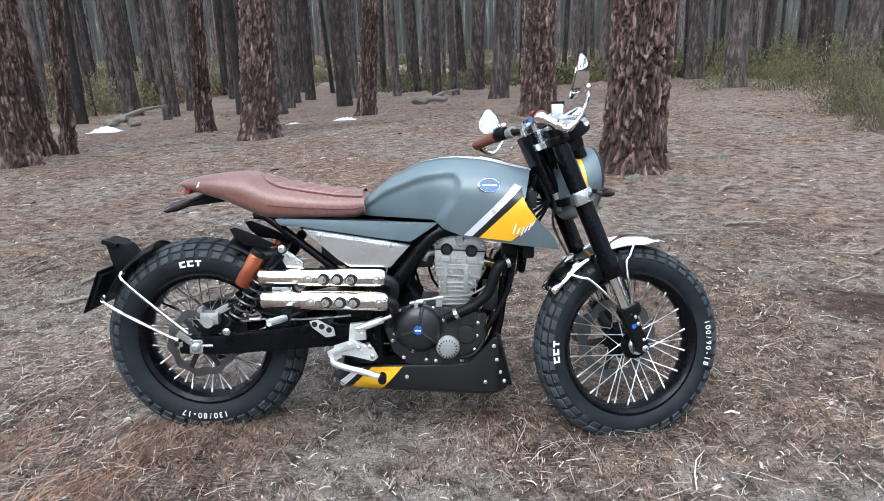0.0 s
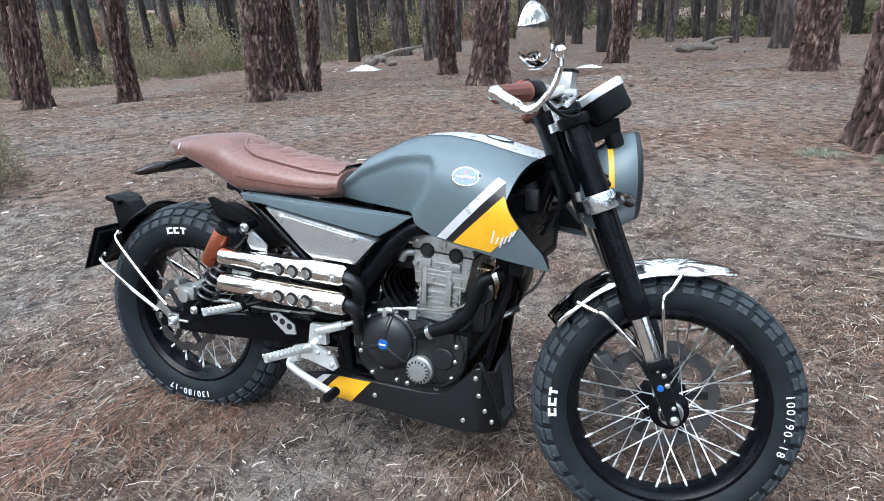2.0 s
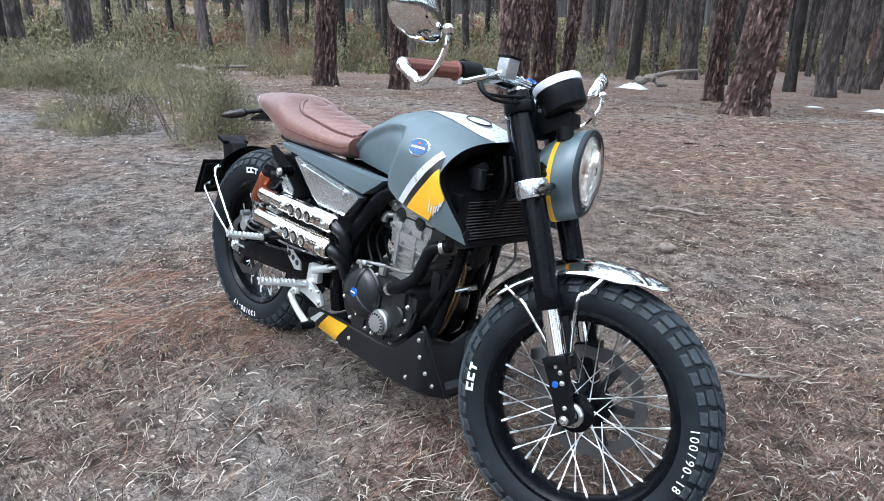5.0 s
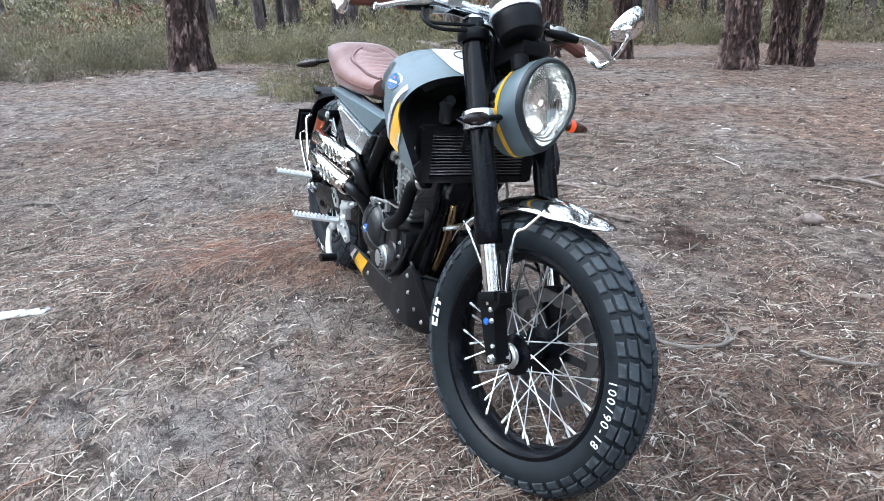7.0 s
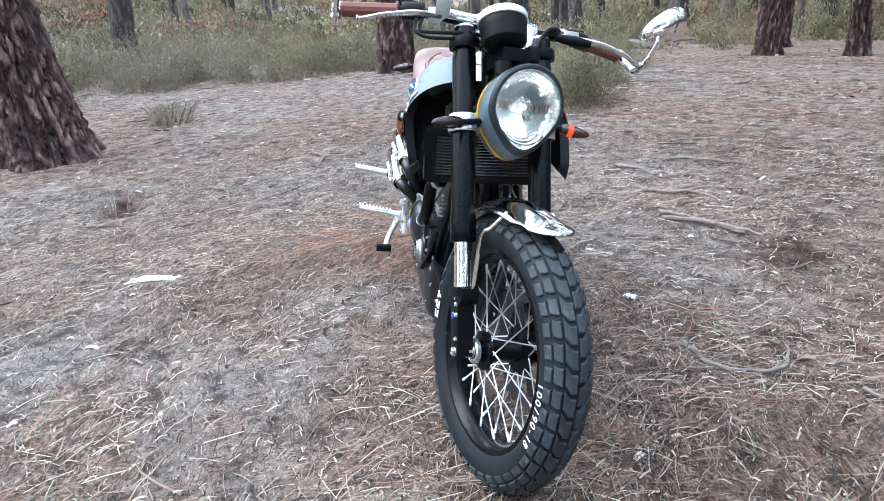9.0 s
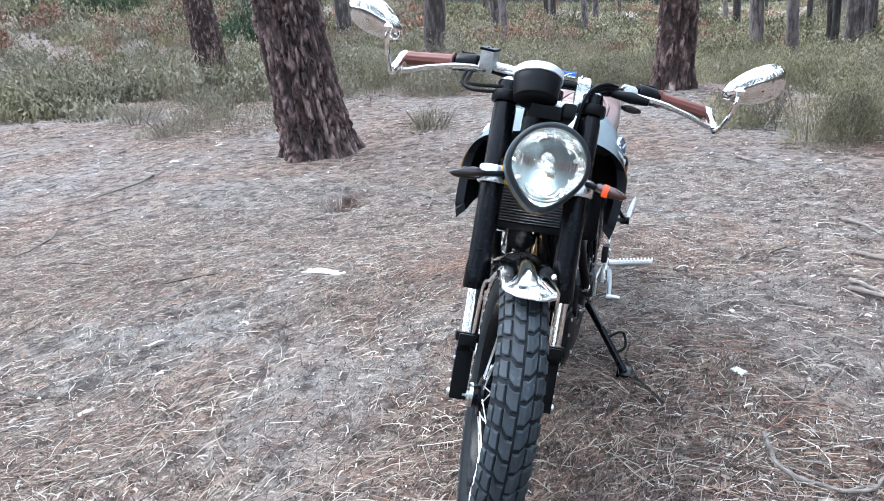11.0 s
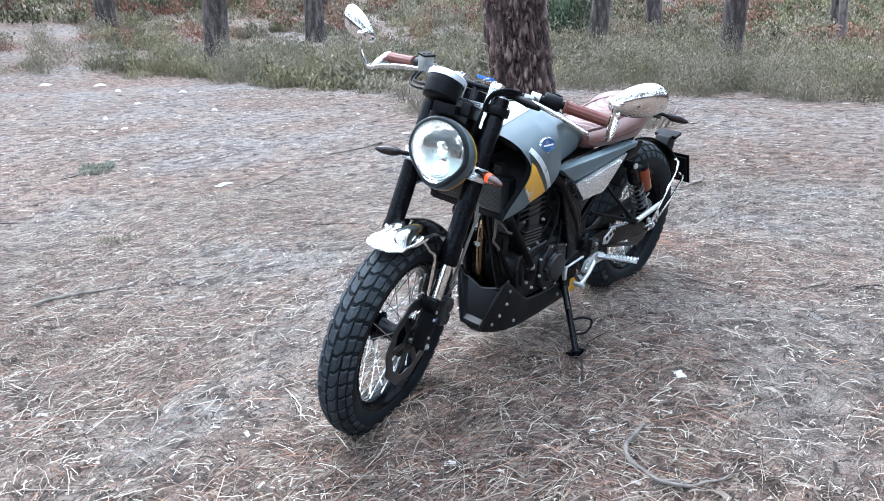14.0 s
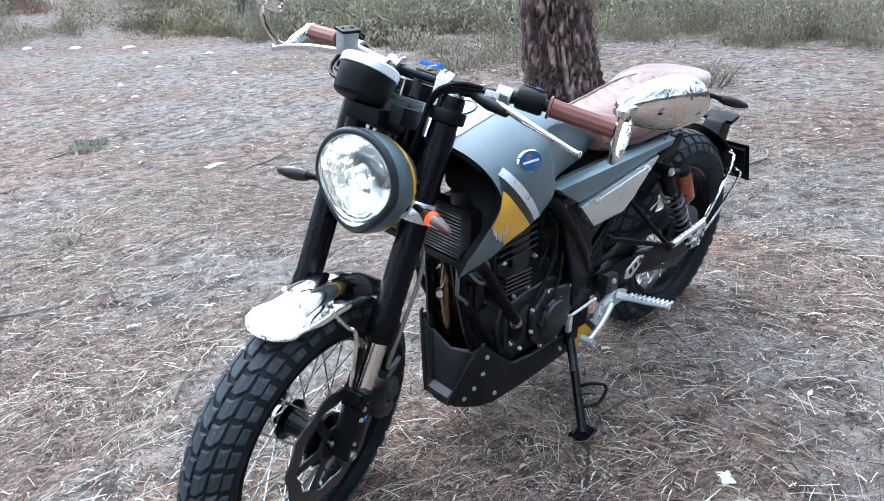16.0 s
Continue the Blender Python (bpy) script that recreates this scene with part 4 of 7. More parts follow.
M_pan = plain("satin_black_plastic", (0.0085, 0.0095, 0.0115), 0.4, vary=0.12, spec=0.4)
# near-black for dark parts and for the shade drawn into holes
M_dark = plain("black_and_hole_shade", (0.003, 0.003, 0.0035), 0.7)
M_leather = mat("brown_leather", [(0.3, (0.1, 0.043, 0.034)), (0.6, (0.165, 0.072, 0.057)), (0.8, (0.23, 0.115, 0.094))], 90, (0.36, 0.5), bump=0.35, big=0.16, bigscale=5, coat=0.3, bumpdist=0.0012, spec=0.5, coatrough=0.36)
M_leather.node_tree.nodes["Principled BSDF"].inputs["Sheen Weight"].default_value = 0.22
M_leather.node_tree.nodes["Principled BSDF"].inputs["Sheen Roughness"].default_value = 0.4
M_tread = mat("dusty_tread", [(0.3, (0.017, 0.0225, 0.028)), (0.6, (0.036, 0.045, 0.053)), (0.8, (0.12, 0.13, 0.136))], 70, (0.55, 0.85), bump=0.3, big=0.4, bigscale=14, bumpdist=0.0012, spec=0.35, rand=0.18)
M_seam = plain("leather_seam", (0.075, 0.026, 0.02), 0.7)
M_grip = plain("brown_grip_rubber", (0.145, 0.046, 0.034), 0.6, vary=0.1)
M_copper = plain("copper_anodised", (0.36, 0.1, 0.05), 0.3, 0.7)
M_gold = plain("heat_tinted_steel", (0.38, 0.28, 0.17), 0.24, 1.0, vary=0.15, scale=18)
M_orange = plain("amber_lens", (0.06, 0.02, 0.014), 0.12, coat=0.6)
M_smoke = plain("smoked_lens", (0.02, 0.014, 0.013), 0.18, spec=0.35)
M_disc = plain("dull_disc_steel", (0.13, 0.13, 0.135), 0.36, 0.9, vary=0.08)
M_wire = plain("grey_cable", (0.16, 0.155, 0.14), 0.6)


def glass(name, rough=0.02):
    m = bpy.data.materials.new(name)
    m.use_nodes = True
    b = m.node_tree.nodes["Principled BSDF"]
    b.inputs["Base Color"].default_value = (0.97, 0.98, 0.98, 1)
    b.inputs["Transmission Weight"].default_value, b.inputs["Roughness"].default_value, b.inputs["IOR"].default_value = 1, rough, 1.45
    return m


M_glass = glass("clear_glass")
M_lamp = mat("lamp_reflector", [(0.0, (0.9, 0.885, 0.86)), (1.0, (0.95, 0.935, 0.91))], 85, (0.05, 0.1), 0.85, 0.2, big=0.0, bumpdist=0.004, kind="voronoi")
M_bulb = bpy.data.materials.new("lamp_filament")
M_bulb.use_nodes = True
_b = M_bulb.node_tree.nodes["Principled BSDF"]
_b.inputs["Emission Color"].default_value, _b.inputs["Emission Strength"].default_value = (1.0, 0.95, 0.87, 1), 22
M_lit = bpy.data.materials.new("lit_amber")
M_lit.use_nodes = True
_b = M_lit.node_tree.nodes["Principled BSDF"]
_b.inputs["Base Color"].default_value = (0.35, 0.045, 0.01, 1)
_b.inputs["Emission Color"].default_value, _b.inputs["Emission Strength"].default_value = (1.0, 0.1, 0.01, 1), 0.16

# ---- motorcycle: frame of reference ----
bike = thing("motorcycle", "grey and yellow scrambler motorcycle with brown seat on side stand", "motorcycle")
bike.matrix_world = Matrix.Translation((0, 0, 0.0155)) @ Matrix.Rotation(radians(1.2), 4, "Y") @ Matrix.Rotation(radians(-7.11), 4, "X")
RAKE, STEER = radians(24), radians(16)
HEAD = Vector((0.642, 0, 0.319))
UP = Vector((-math.sin(RAKE), 0, math.cos(RAKE)))
AHEAD = Vector((math.cos(RAKE), 0, math.sin(RAKE)))
BASIS = Matrix.Translation(HEAD) @ Matrix(((AHEAD.x, 0, UP.x, 0), (0, 1, 0, 0), (AHEAD.z, 0, UP.z, 0), (0, 0, 0, 1)))
TURN = Matrix.Translation(HEAD) @ Matrix.Rotation(STEER, 4, UP) @ Matrix.Translation(-HEAD)
ST = TURN @ BASIS      # steering parts are given as (ahead of the stem, left, up along the stem)
AXLE_F, AXLE_R = Vector((0.68, 0, 0.319)), Vector((-0.683, 0, 0.325))


def smooth01(t):
    t = min(max(t, 0.0), 1.0)
    return t * t * (3 - 2 * t)


def interp(x, pts):
    return float(np.interp(x, [p[0] for p in pts], [p[1] for p in pts]))


def mirror(geo):
    return [(v[0], -v[1], v[2]) for v in geo[0]], [tuple(reversed(f)) for f in geo[1]]


def letters(text, size):
    cu = bpy.data.curves.new("letters", "FONT")
    cu.body, cu.size, cu.extrude, cu.align_x = text, size, 0.0005, "CENTER"
    ob = bpy.data.objects.new("letters", cu)
    me = bpy.data.meshes.new_from_object(ob)
    out = [tuple(v.co) for v in me.vertices], [tuple(p.vertices) for p in me.polygons]
    bpy.data.objects.remove(ob)
    bpy.data.meshes.remove(me)
    return out


# ---- wheels ----
def tyre_geo(R, half, bead, knobs, depth):
    """Carcass with a round crown and blocks of tread in staggered rows."""
    rc = half * 1.04
    c0 = R - depth - rc
    prof = [(bead - 0.012, -half * 0.55), (bead, -half * 0.66), (bead + 0.008, -half * 0.8)]
    prof += [(bead + 0.02, -half * 0.93), (c0 + 0.2 * rc, -rc * 0.985)]
    prof += [(c0 + rc * math.cos(a), rc * math.sin(a)) for a in np.linspace(-1.22, 1.22, 15)]
    prof += [(c0 + 0.2 * rc, rc * 0.985), (bead + 0.02, half * 0.93), (bead + 0.008, half * 0.8), (bead, half * 0.66), (bead - 0.012, half * 0.55)]
    def at(phi, a, lift):
        rr = c0 + (rc + lift) * math.cos(phi)
        return (rr * math.cos(a), (rc + lift) * math.sin(phi), rr * math.sin(a))

    # each half: a broad bent block beside the zigzag middle groove, a square one, a shoulder lug
    step = 2 * math.pi / knobs
    blocks = []
    for side in (-1, 1):
        for p0, p1, off, length, skew, kink, rise in ((0.034, 0.48, 0.0, 0.83, 0.34, 0.16, 1.0), (0.545, 0.89, 0.3, 0.79, 0.14, 0.05, 0.95), (0.955, 1.27, 0.38, 0.7, 0.06, 0.0, 0.7)):
            pm, vs = (p0 + p1) / 2, []
            for lift, da, dp in ((-0.002, 0.0, 0.0), (depth * rise * 0.75, 0.025 * step, 0.012), (depth * rise, 0.085 * step, 0.04)):
                rim = [(p0 + dp, da), (pm, da + (skew * 0.5 - kink) * step), (p1 - dp, da + skew * step), (p1 - dp, (length + skew) * step - da), (pm, (length + skew * 0.5 - kink) * step - da), (p0 + dp, length * step - da)]
                vs += [at(side * q, t, lift) for q, t in rim]
            fs = [(12, 13, 16, 17), (13, 14, 15, 16)] + [(r + j, r + (j + 1) % 6, r + 6 + (j + 1) % 6, r + 6 + j) for r in (0, 6) for j in range(6)]
            if side < 0:
                fs = [tuple(reversed(f)) for f in fs]
            me = mesh_of("tread_block", (vs, fs), M_tread, smooth=False)
            blocks += [(me, (k + off + (0.5 if side < 0 else 0.0)) * step) for k in range(knobs)]
    return lathe(prof, 96), blocks


def wheel(name, centre, R, half, bead, turn, text, text_at, mark_at, knobs, disc_y, disc_r, label):
    place = turn @ Matrix.Translation(centre)
    put = lambda g: moved(g, place)
    rw = half * 0.66
    rim = lathe([(bead + 0.006, -rw), (bead + 0.009, -rw - 0.004), (bead - 0.004, -rw - 0.006), (bead - 0.016, -rw + 0.004), (bead - 0.022, -rw * 0.4), (bead - 0.026, 0),
                 (bead - 0.022, rw * 0.4), (bead - 0.016, rw - 0.004), (bead - 0.004, rw + 0.006), (bead + 0.009, rw + 0.004), (bead + 0.006, rw)], 72)
    w = part(name, put(rim), M_gloss, bike, label)
    carcass, blocks = tyre_geo(R, half, bead, knobs, 0.0063)
    part("tyre", put(carcass), M_rubber, w, "knobbly black scrambler tyre with dusty tread")
    for me, a in blocks:
        part("tread_block", me, None, w).matrix_basis = place @ Matrix.Rotation(-a, 4, "Y")
    hub = lathe([(0.012, -0.075), (0.024, -0.075), (0.026, -0.055), (0.045, -0.05), (0.047, -0.043), (0.03, -0.036), (0.024, 0), (0.03, 0.036), (0.06, 0.043), (0.06, 0.05), (0.03, 0.056), (0.03, 0.07), (0.012, 0.07)], 32)
    part("hub", put(hub), M_gloss, w)
    # spokes, laced tangentially from both flanges
    a, b = Vector((0.043, 0, 0)), Vector((bead - 0.02, 0, 0))
    n = 36
    sp = None
    for k in range(n):
        side = -1 if k % 2 else 1
        t0 = 2 * math.pi * k / n
        t1 = t0 + (0.62 if (k // 2) % 2 else -0.62)
        p = Vector((0.045 * math.cos(t1), side * 0.045, 0.045 * math.sin(t1)))
        q = Vector(((bead - 0.022) * math.cos(t0), side * 0.01, (bead - 0.022) * math.sin(t0)))
        if sp is None:
            sp = mesh_of("spoke", tube([(0, 0, 0), (0, 0, 0.87), (0, 0, 0.872), (0, 0, 1)], [0.0016, 0.0016, 0.003, 0.003], 6), M_spoke)
        ob = part("spoke", sp, None, w)
        d = q - p
        ob.matrix_basis = place @ Matrix.Translation(p) @ d.to_track_quat("Z", "Y").to_matrix().to_4x4() @ Matrix.Diagonal((1, 1, d.length, 1))
    # brake disc with a wavy edge
    ring = []
    for k in range(96):
        t = 2 * math.pi * k / 96
        ro = disc_r + 0.004 * math.sin(t * 10)
        ri = disc_r * 0.77 + 0.004 * math.sin(t * 10 + 1)
        ring.append([((r * math.cos(t)), disc_y + y, r * math.sin(t)) for r, y in ((ri, -0.002), (ro, -0.002), (ro, 0.002), (ri, 0.002))])
    vs, fs = loft(ring + [ring[0]], cap=False)
    part("brake_disc", put((vs, fs)), M_disc, w, "wave-edged steel brake disc")
    star = [(disc_r * (0.82 if k % 6 in (0, 1) else 0.3) * math.cos(t), disc_r * (0.82 if k % 6 in (0, 1) else 0.3) * math.sin(t)) for k, t in ((k, 2 * math.pi * k / 36) for k in range(36))]
    part("disc_carrier", put(prism(star, disc_y - 0.0045, disc_y + 0.0005, 0.001)), M_case, w)
    # size marking on the right-hand wall, tops outward
    wall = half * 0.965
    rad = bead + 0.037
    geos = []
    for i, ch in enumerate(text):
        ang = text_at - (i - (len(text) - 1) / 2) * 0.0172 / rad
        g = letters(ch, 0.0265)
        m = Matrix.Rotation(-(ang - math.pi / 2), 4, "Y") @ Matrix.Translation((0, -wall - 0.0048, rad - 0.009)) @ Matrix.Rotation(math.pi / 2, 4, "X")
        geos.append(moved(g, m))
    part("size_marking", put(join(*geos)), M_white, w, "white moulded size lettering")
    geos = []
    for i in range(3):
        ang = mark_at - (i - 1) * 0.025 / rad
        m = Matrix.Rotation(-(ang - math.pi / 2), 4, "Y") @ Matrix.Translation((0, -wall - 0.0045, rad + 0.002))
        geos.append(moved(block((0.02, 0.002, 0.006), (0, 0, 0.007), 0.0008), m))
        geos.append(moved(block((0.007, 0.002, 0.02), (0.0 if i == 2 else -0.006, 0, 0), 0.0008), m))
        if i < 2:
            geos.append(moved(block((0.02, 0.002, 0.006), (0, 0, -0.007), 0.0008), m))
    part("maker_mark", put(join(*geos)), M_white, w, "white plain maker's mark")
    return w


front_wheel = wheel("front_wheel", AXLE_F, 0.319, 0.051, 0.229, TURN, "100/90-18", -0.02, math.pi + 0.04, 42, 0.068, 0.136, "black spoked front wheel turned to its left")
rear_wheel = wheel("rear_wheel", AXLE_R, 0.325, 0.066, 0.214, Matrix(), "130/80-17", -math.pi / 2 - 0.02, math.pi / 2 + 0.12, 42, -0.078, 0.11, "black spoked rear wheel")
part("axle", moved(join(rod((0.035, -0.125, -0.0155), (0.035, 0.115, -0.0155), 0.0095), rod((0.035, -0.095, -0.0155), (0.035, -0.06, -0.0155), 0.013)), ST), M_steel, bike)
part("axle_spacer", moved(join(rod((0.035, -0.09, -0.0155), (0.035, -0.062, -0.0155), 0.0155, 20), lathe([(0.016, -0.074), (0.024, -0.077), (0.028, -0.074), (0.029, -0.066)], 28, (0.035, 0, -0.0155), (0, 1, 0))), ST), M_steel, front_wheel, "bright axle spacer and bearing ring")
part("sprocket", lathe([(0.06, 0.073), (0.1, 0.073), (0.1, 0.079), (0.06, 0.079), (0.06, 0.073)], 44, AXLE_R), M_case, rear_wheel)

# ---- front mudguard ----
rows = []
for k in range(33):
    t = radians(148 - 74 * k / 32)
    fl = smooth01((k - 26) / 6)
    wide = 0.063 + 0.004 * math.sin(k * 0.1) - 0.012 * smooth01((4 - k) / 4)
    ring = []
    for j in range(13):
        s = -1 + 2 * j / 12
        r = 0.349 - 0.031 * abs(s) ** 1.9 * (1 - 0.55 * fl) + 0.004 * fl
        q = t - radians(5.5) * fl * (1 - abs(s) ** 2.5)
        ring.append((AXLE_F.x + r * math.cos(q), s * wide * (1 - 0.06 * fl * abs(s) ** 6), AXLE_F.z + r * math.sin(q)))
    rows.append(ring)
fender = part("front_mudguard", moved(loft(rows, closed=False), TURN), M_chrome, bike, "polished chrome front mudguard")
sol = fender.modifiers.new("thickness", "SOLIDIFY")
sol.thickness = 0.002
for s in (-1, 1):
    for a, bend, foot in ((91, (0.632, 0.085, 0.575), (0.653, 0.088, 0.44)), (135, (0.515, 0.084, 0.53), (0.6, 0.088, 0.455))):
        t = radians(a)
        top = (AXLE_F.x + 0.33 * math.cos(t), s * 0.057, AXLE_F.z + 0.33 * math.sin(t))
        bend, foot = ((bend[0], s * bend[1], bend[2]), (foot[0], s * foot[1], foot[2]))
        part("mudguard_stay", moved(tube(spline([top, tuple(np.array(top) * 0.4 + np.array(bend) * 0.6), bend, foot], 4), 0.0048, 8), TURN), M_chrome, bike)

# ---- fork ----
for s in (-1, 1):
    y = s * 0.1
    leg = part("fork_leg", moved(lathe([(0.0, 0.722), (0.024, 0.722), (0.026, 0.715), (0.026, 0.66), (0.0275, 0.655), (0.0275, 0.3), (0.03, 0.28), (0.03, 0.235), (0.027, 0.23), (0.0, 0.23)], 28, (0.035, y, 0), (0, 0, 1)), ST), M_gloss, bike)
    part("stanchion", moved(lathe([(0.0205, 0.235), (0.0205, 0.1)], 24, (0.035, y, 0), (0, 0, 1)), ST), M_chrome, leg)
    part("fork_cap", moved(lathe([(0.0, 0.732), (0.012, 0.732), (0.013, 0.727), (0.022, 0.727), (0.023, 0.72)], 24, (0.035, y, 0), (0, 0, 1)), ST), M_alu, leg)
    lug = join(prism([(0.005, 0.125), (0.075, 0.125), (0.072, 0.1), (0.052, 0.085), (0.05, -0.028), (0.018, -0.028), (0.012, 0.08)], y - 0.02, y + 0.02, 0.004),
               block((0.05, 0.055, 0.022), (0.04, y, 0.118), 0.005), block((0.016, 0.012, 0.12), (0.062, s * 0.084, 0.15), 0.003))
    part("axle_lug", moved(lug, ST), M_black, leg)
    bolts = [bolt((0.035, s * 0.12, -0.0155), (0, s, 0), 0.009, 0.007), bolt((0.042, s * 0.12, 0.012), (0, s, 0), 0.0045, 0.004), bolt((0.044, s * 0.12, 0.066), (0, s, 0), 0.005, 0.004),
             bolt((0.044, s * 0.12, 0.09), (0, s, 0), 0.005, 0.004)]
    for g in bolts:
        part("lug_bolt", moved(g, ST), M_steel, leg)
    part("lug_badge", moved(lathe([(0, 0.0015), (0.007, 0.0015), (0.008, 0)], 20, (0.028, s * 0.1205, 0.065), (0, s, 0)), ST), M_blue, leg, "small round blue badge")


def clamp_plate(u, thick, ahead, behind, wide):
    pts = []
    for k in range(40):
        t = 2 * math.pi * k / 40
        c, s_ = math.cos(t), math.sin(t)
        x = 0.022 + (ahead if c > 0 else behind) * np.sign(c) * abs(c) ** 0.7 * (0.8 + 0.2 * abs(s_))
        pts.append((x, wide * np.sign(s_) * abs(s_) ** 0.5))
    vs = [(x, y, u) for x, y in pts] + [(x, y, u + thick) for x, y in pts]
    n = len(pts)
    fs = [tuple(reversed(range(n))), tuple(range(n, 2 * n))] + [(i, (i + 1) % n, (i + 1) % n + n, i + n) for i in range(n)]
    return geo_of(beveled(vs, fs, 0.003))


rings = [lathe([(0.0285, -0.02), (0.036, -0.02), (0.0375, -0.016), (0.0375, 0.016), (0.036, 0.02), (0.0285, 0.02)], 28, (0.035, y, 0.5), (0, 0, 1)) for y in (-0.1, 0.1)]
lower = part("lower_clamp", moved(clamp_plate(0.487, 0.024, 0.004, 0.045, 0.085), ST), M_black, bike, "black lower fork clamp")
for g in rings:
    part("clamp_ring", moved(g, ST), M_alu, lower, "broad silver clamp ring")
rings = [lathe([(0.0265, -0.012), (0.034, -0.012), (0.0355, -0.009), (0.0355, 0.009), (0.034, 0.012), (0.0265, 0.012)], 28, (0.035, y, 0.685), (0, 0, 1)) for y in (-0.1, 0.1)]
upper = part("upper_clamp", moved(clamp_plate(0.676, 0.02, 0.022, 0.05, 0.085), ST), M_alu, bike, "silver upper fork clamp")
for g in rings:
    part("clamp_ring", moved(g, ST), M_black, upper, "black clamp ring")
part("steering_stem", moved(join(rod((0, 0, 0.47), (0, 0, 0.7), 0.022), lathe([(0, 0.712), (0.016, 0.712), (0.018, 0.7)], 6, (0, 0, 0), (0, 0, 1))), ST), M_steel, bike)

# ---- headlight ----
def lamp_ring(f, k, n=48):
    """The rounded, downward-pointed outline of the lamp at depth f, scaled by k."""
    out = []
    for i in range(n):
        t = 2 * math.pi * i / n
        c, s = math.cos(t), math.sin(t)
        w = 0.084 * (1 - 0.28 * smooth01(-s * 0.95))
        out.append((f + 0.028 * s * k, w * k * c * (1 + 0.04 * s), LAMP_U + 0.087 * k * s))
    return out


LAMP_U = 0.522
SL = ST @ Matrix.Translation((0, 0.009, 0))
prof = [(0.0, 0.25), (0.002, 0.55), (0.012, 0.82), (0.03, 0.99), (0.06, 1.1), (0.1, 1.14), (0.128, 1.12), (0.139, 1.06), (0.139, 0.985), (0.13, 0.96), (0.1, 0.93)]
lamp = part("headlight", moved(loft([lamp_ring(f, k) for f, k in prof]), SL), M_paint, bike, "grey round headlight shell with yellow band", angle=50)
part("lamp_rim", moved(loft([lamp_ring(f, k) for f, k in ((0.1285, 1.125), (0.136, 1.098), (0.1405, 1.055), (0.1415, 1.0), (0.14, 0.972), (0.134, 0.962))], cap=False), SL), M_rim, lamp, "dark satin rim round the lens", angle=50)
part("stripe", moved(loft([lamp_ring(f, k) for f, k in ((0.064, 1.108), (0.064, 1.116), (0.076, 1.131), (0.076, 1.123))], cap=False), SL), M_yellow, lamp, "yellow band")
facet = random.Random(4)
bowl = []
for k in np.linspace(0.95, 0.04, 15):
    depth = interp(k, ((0.02, 0.074), (0.18, 0.075), (0.45, 0.082), (0.7, 0.095), (0.88, 0.105), (0.95, 0.128)))
    bowl.append([(f + (facet.uniform(-0.0055, 0.0055) if k < 0.94 else 0), y, z) for f, y, z in lamp_ring(depth, k, 40)])
part("reflector", moved(loft(bowl, cap=False), SL), M_lamp, lamp, "bright reflector of many small facets", smooth=False)
# pressed flutes either side, a bulb shield, and arcs round the lower lamp
flutes = []
for side in (-1, 1):
    for k in range(7):
        y = side * (0.026 + 0.0066 * k)
        for z0, z1 in ((0.004, 0.024), (0.027, 0.044)):
            if k < 5 or z1 < 0.03:
                flutes.append(rod((0.1 + 0.0016 * k, y, LAMP_U + z0), (0.106 + 0.0016 * k, y, LAMP_U + z1), 0.0026, 8))
    for k in range(3):
        flutes.append(block((0.006, 0.014, 0.004), (0.1, side * (0.018 + 0.012 * k), LAMP_U + 0.056 - 0.006 * k), 0.001, Matrix.Rotation(side * 0.5, 4, "X")))
part("reflector_flutes", moved(join(*flutes), SL), M_disc, lamp, "pressed grey flutes")
arcs = [tube([(0.108 + 0.004 * j, (0.03 + 0.011 * j) * math.sin(t), LAMP_U - 0.034 - (0.028 + 0.008 * j) * math.cos(t) * 0.9) for t in np.linspace(-1.25, 1.25, 18)], 0.0022, 6) for j in range(3)]
part("reflector_arcs", moved(join(*arcs), SL), M_disc, lamp, "grey arcs round the dip lamp")
part("bulb_shield", moved(join(lathe([(0.0, 0.012), (0.014, 0.009), (0.02, 0.0), (0.021, -0.004)], 24, (0.108, 0, LAMP_U + 0.022), (1, 0, 0)), block((0.004, 0.05, 0.003), (0.112, 0, LAMP_U - 0.006), 0.001), block((0.004, 0.003, 0.034), (0.112, 0.0, LAMP_U - 0.02), 0.001)), SL), M_chrome, lamp, "polished bulb shield")
part("parking_bulb", moved(block((0.006, 0.016, 0.01), (0.104, 0.012, LAMP_U - 0.012), 0.002), SL), M_gold, lamp, "small amber parking bulb")
part("bulb", moved(join(lathe([(0, 0.03), (0.008, 0.026), (0.011, 0.012), (0.011, 0)], 16, (0.09, 0, LAMP_U + 0.014), (1, 0, 0)), lathe([(0, 0.018), (0.012, 0.015), (0.017, 0.005), (0.017, 0)], 16, (0.09, 0, LAMP_U - 0.035), (1, 0, 0))), SL), M_bulb, lamp, "lit bulb")
lens = part("lens", moved(loft([lamp_ring(f, k) for f, k in ((0.134, 0.972), (0.139, 0.965), (0.146, 0.8), (0.15, 0.5), (0.152, 0.1), (0.149, 0.1), (0.147, 0.5), (0.143, 0.8), (0.134, 0.955))], cap=True), SL), M_glass, lamp, "clear glass lens", angle=60)
lens.visible_shadow = False
for s in (-1, 1):
    br = prism([(0.02, 0.47), (0.07, 0.49), (0.085, 0.53), (0.06, 0.56), (0.02, 0.545)], s * 0.088 - 0.003, s * 0.088 + 0.003, 0.002)
    part("lamp_bracket", moved(join(br, bolt((0.062, s * 0.092, 0.53), (0, s, 0), 0.008, 0.008)), SL), M_black, lamp)

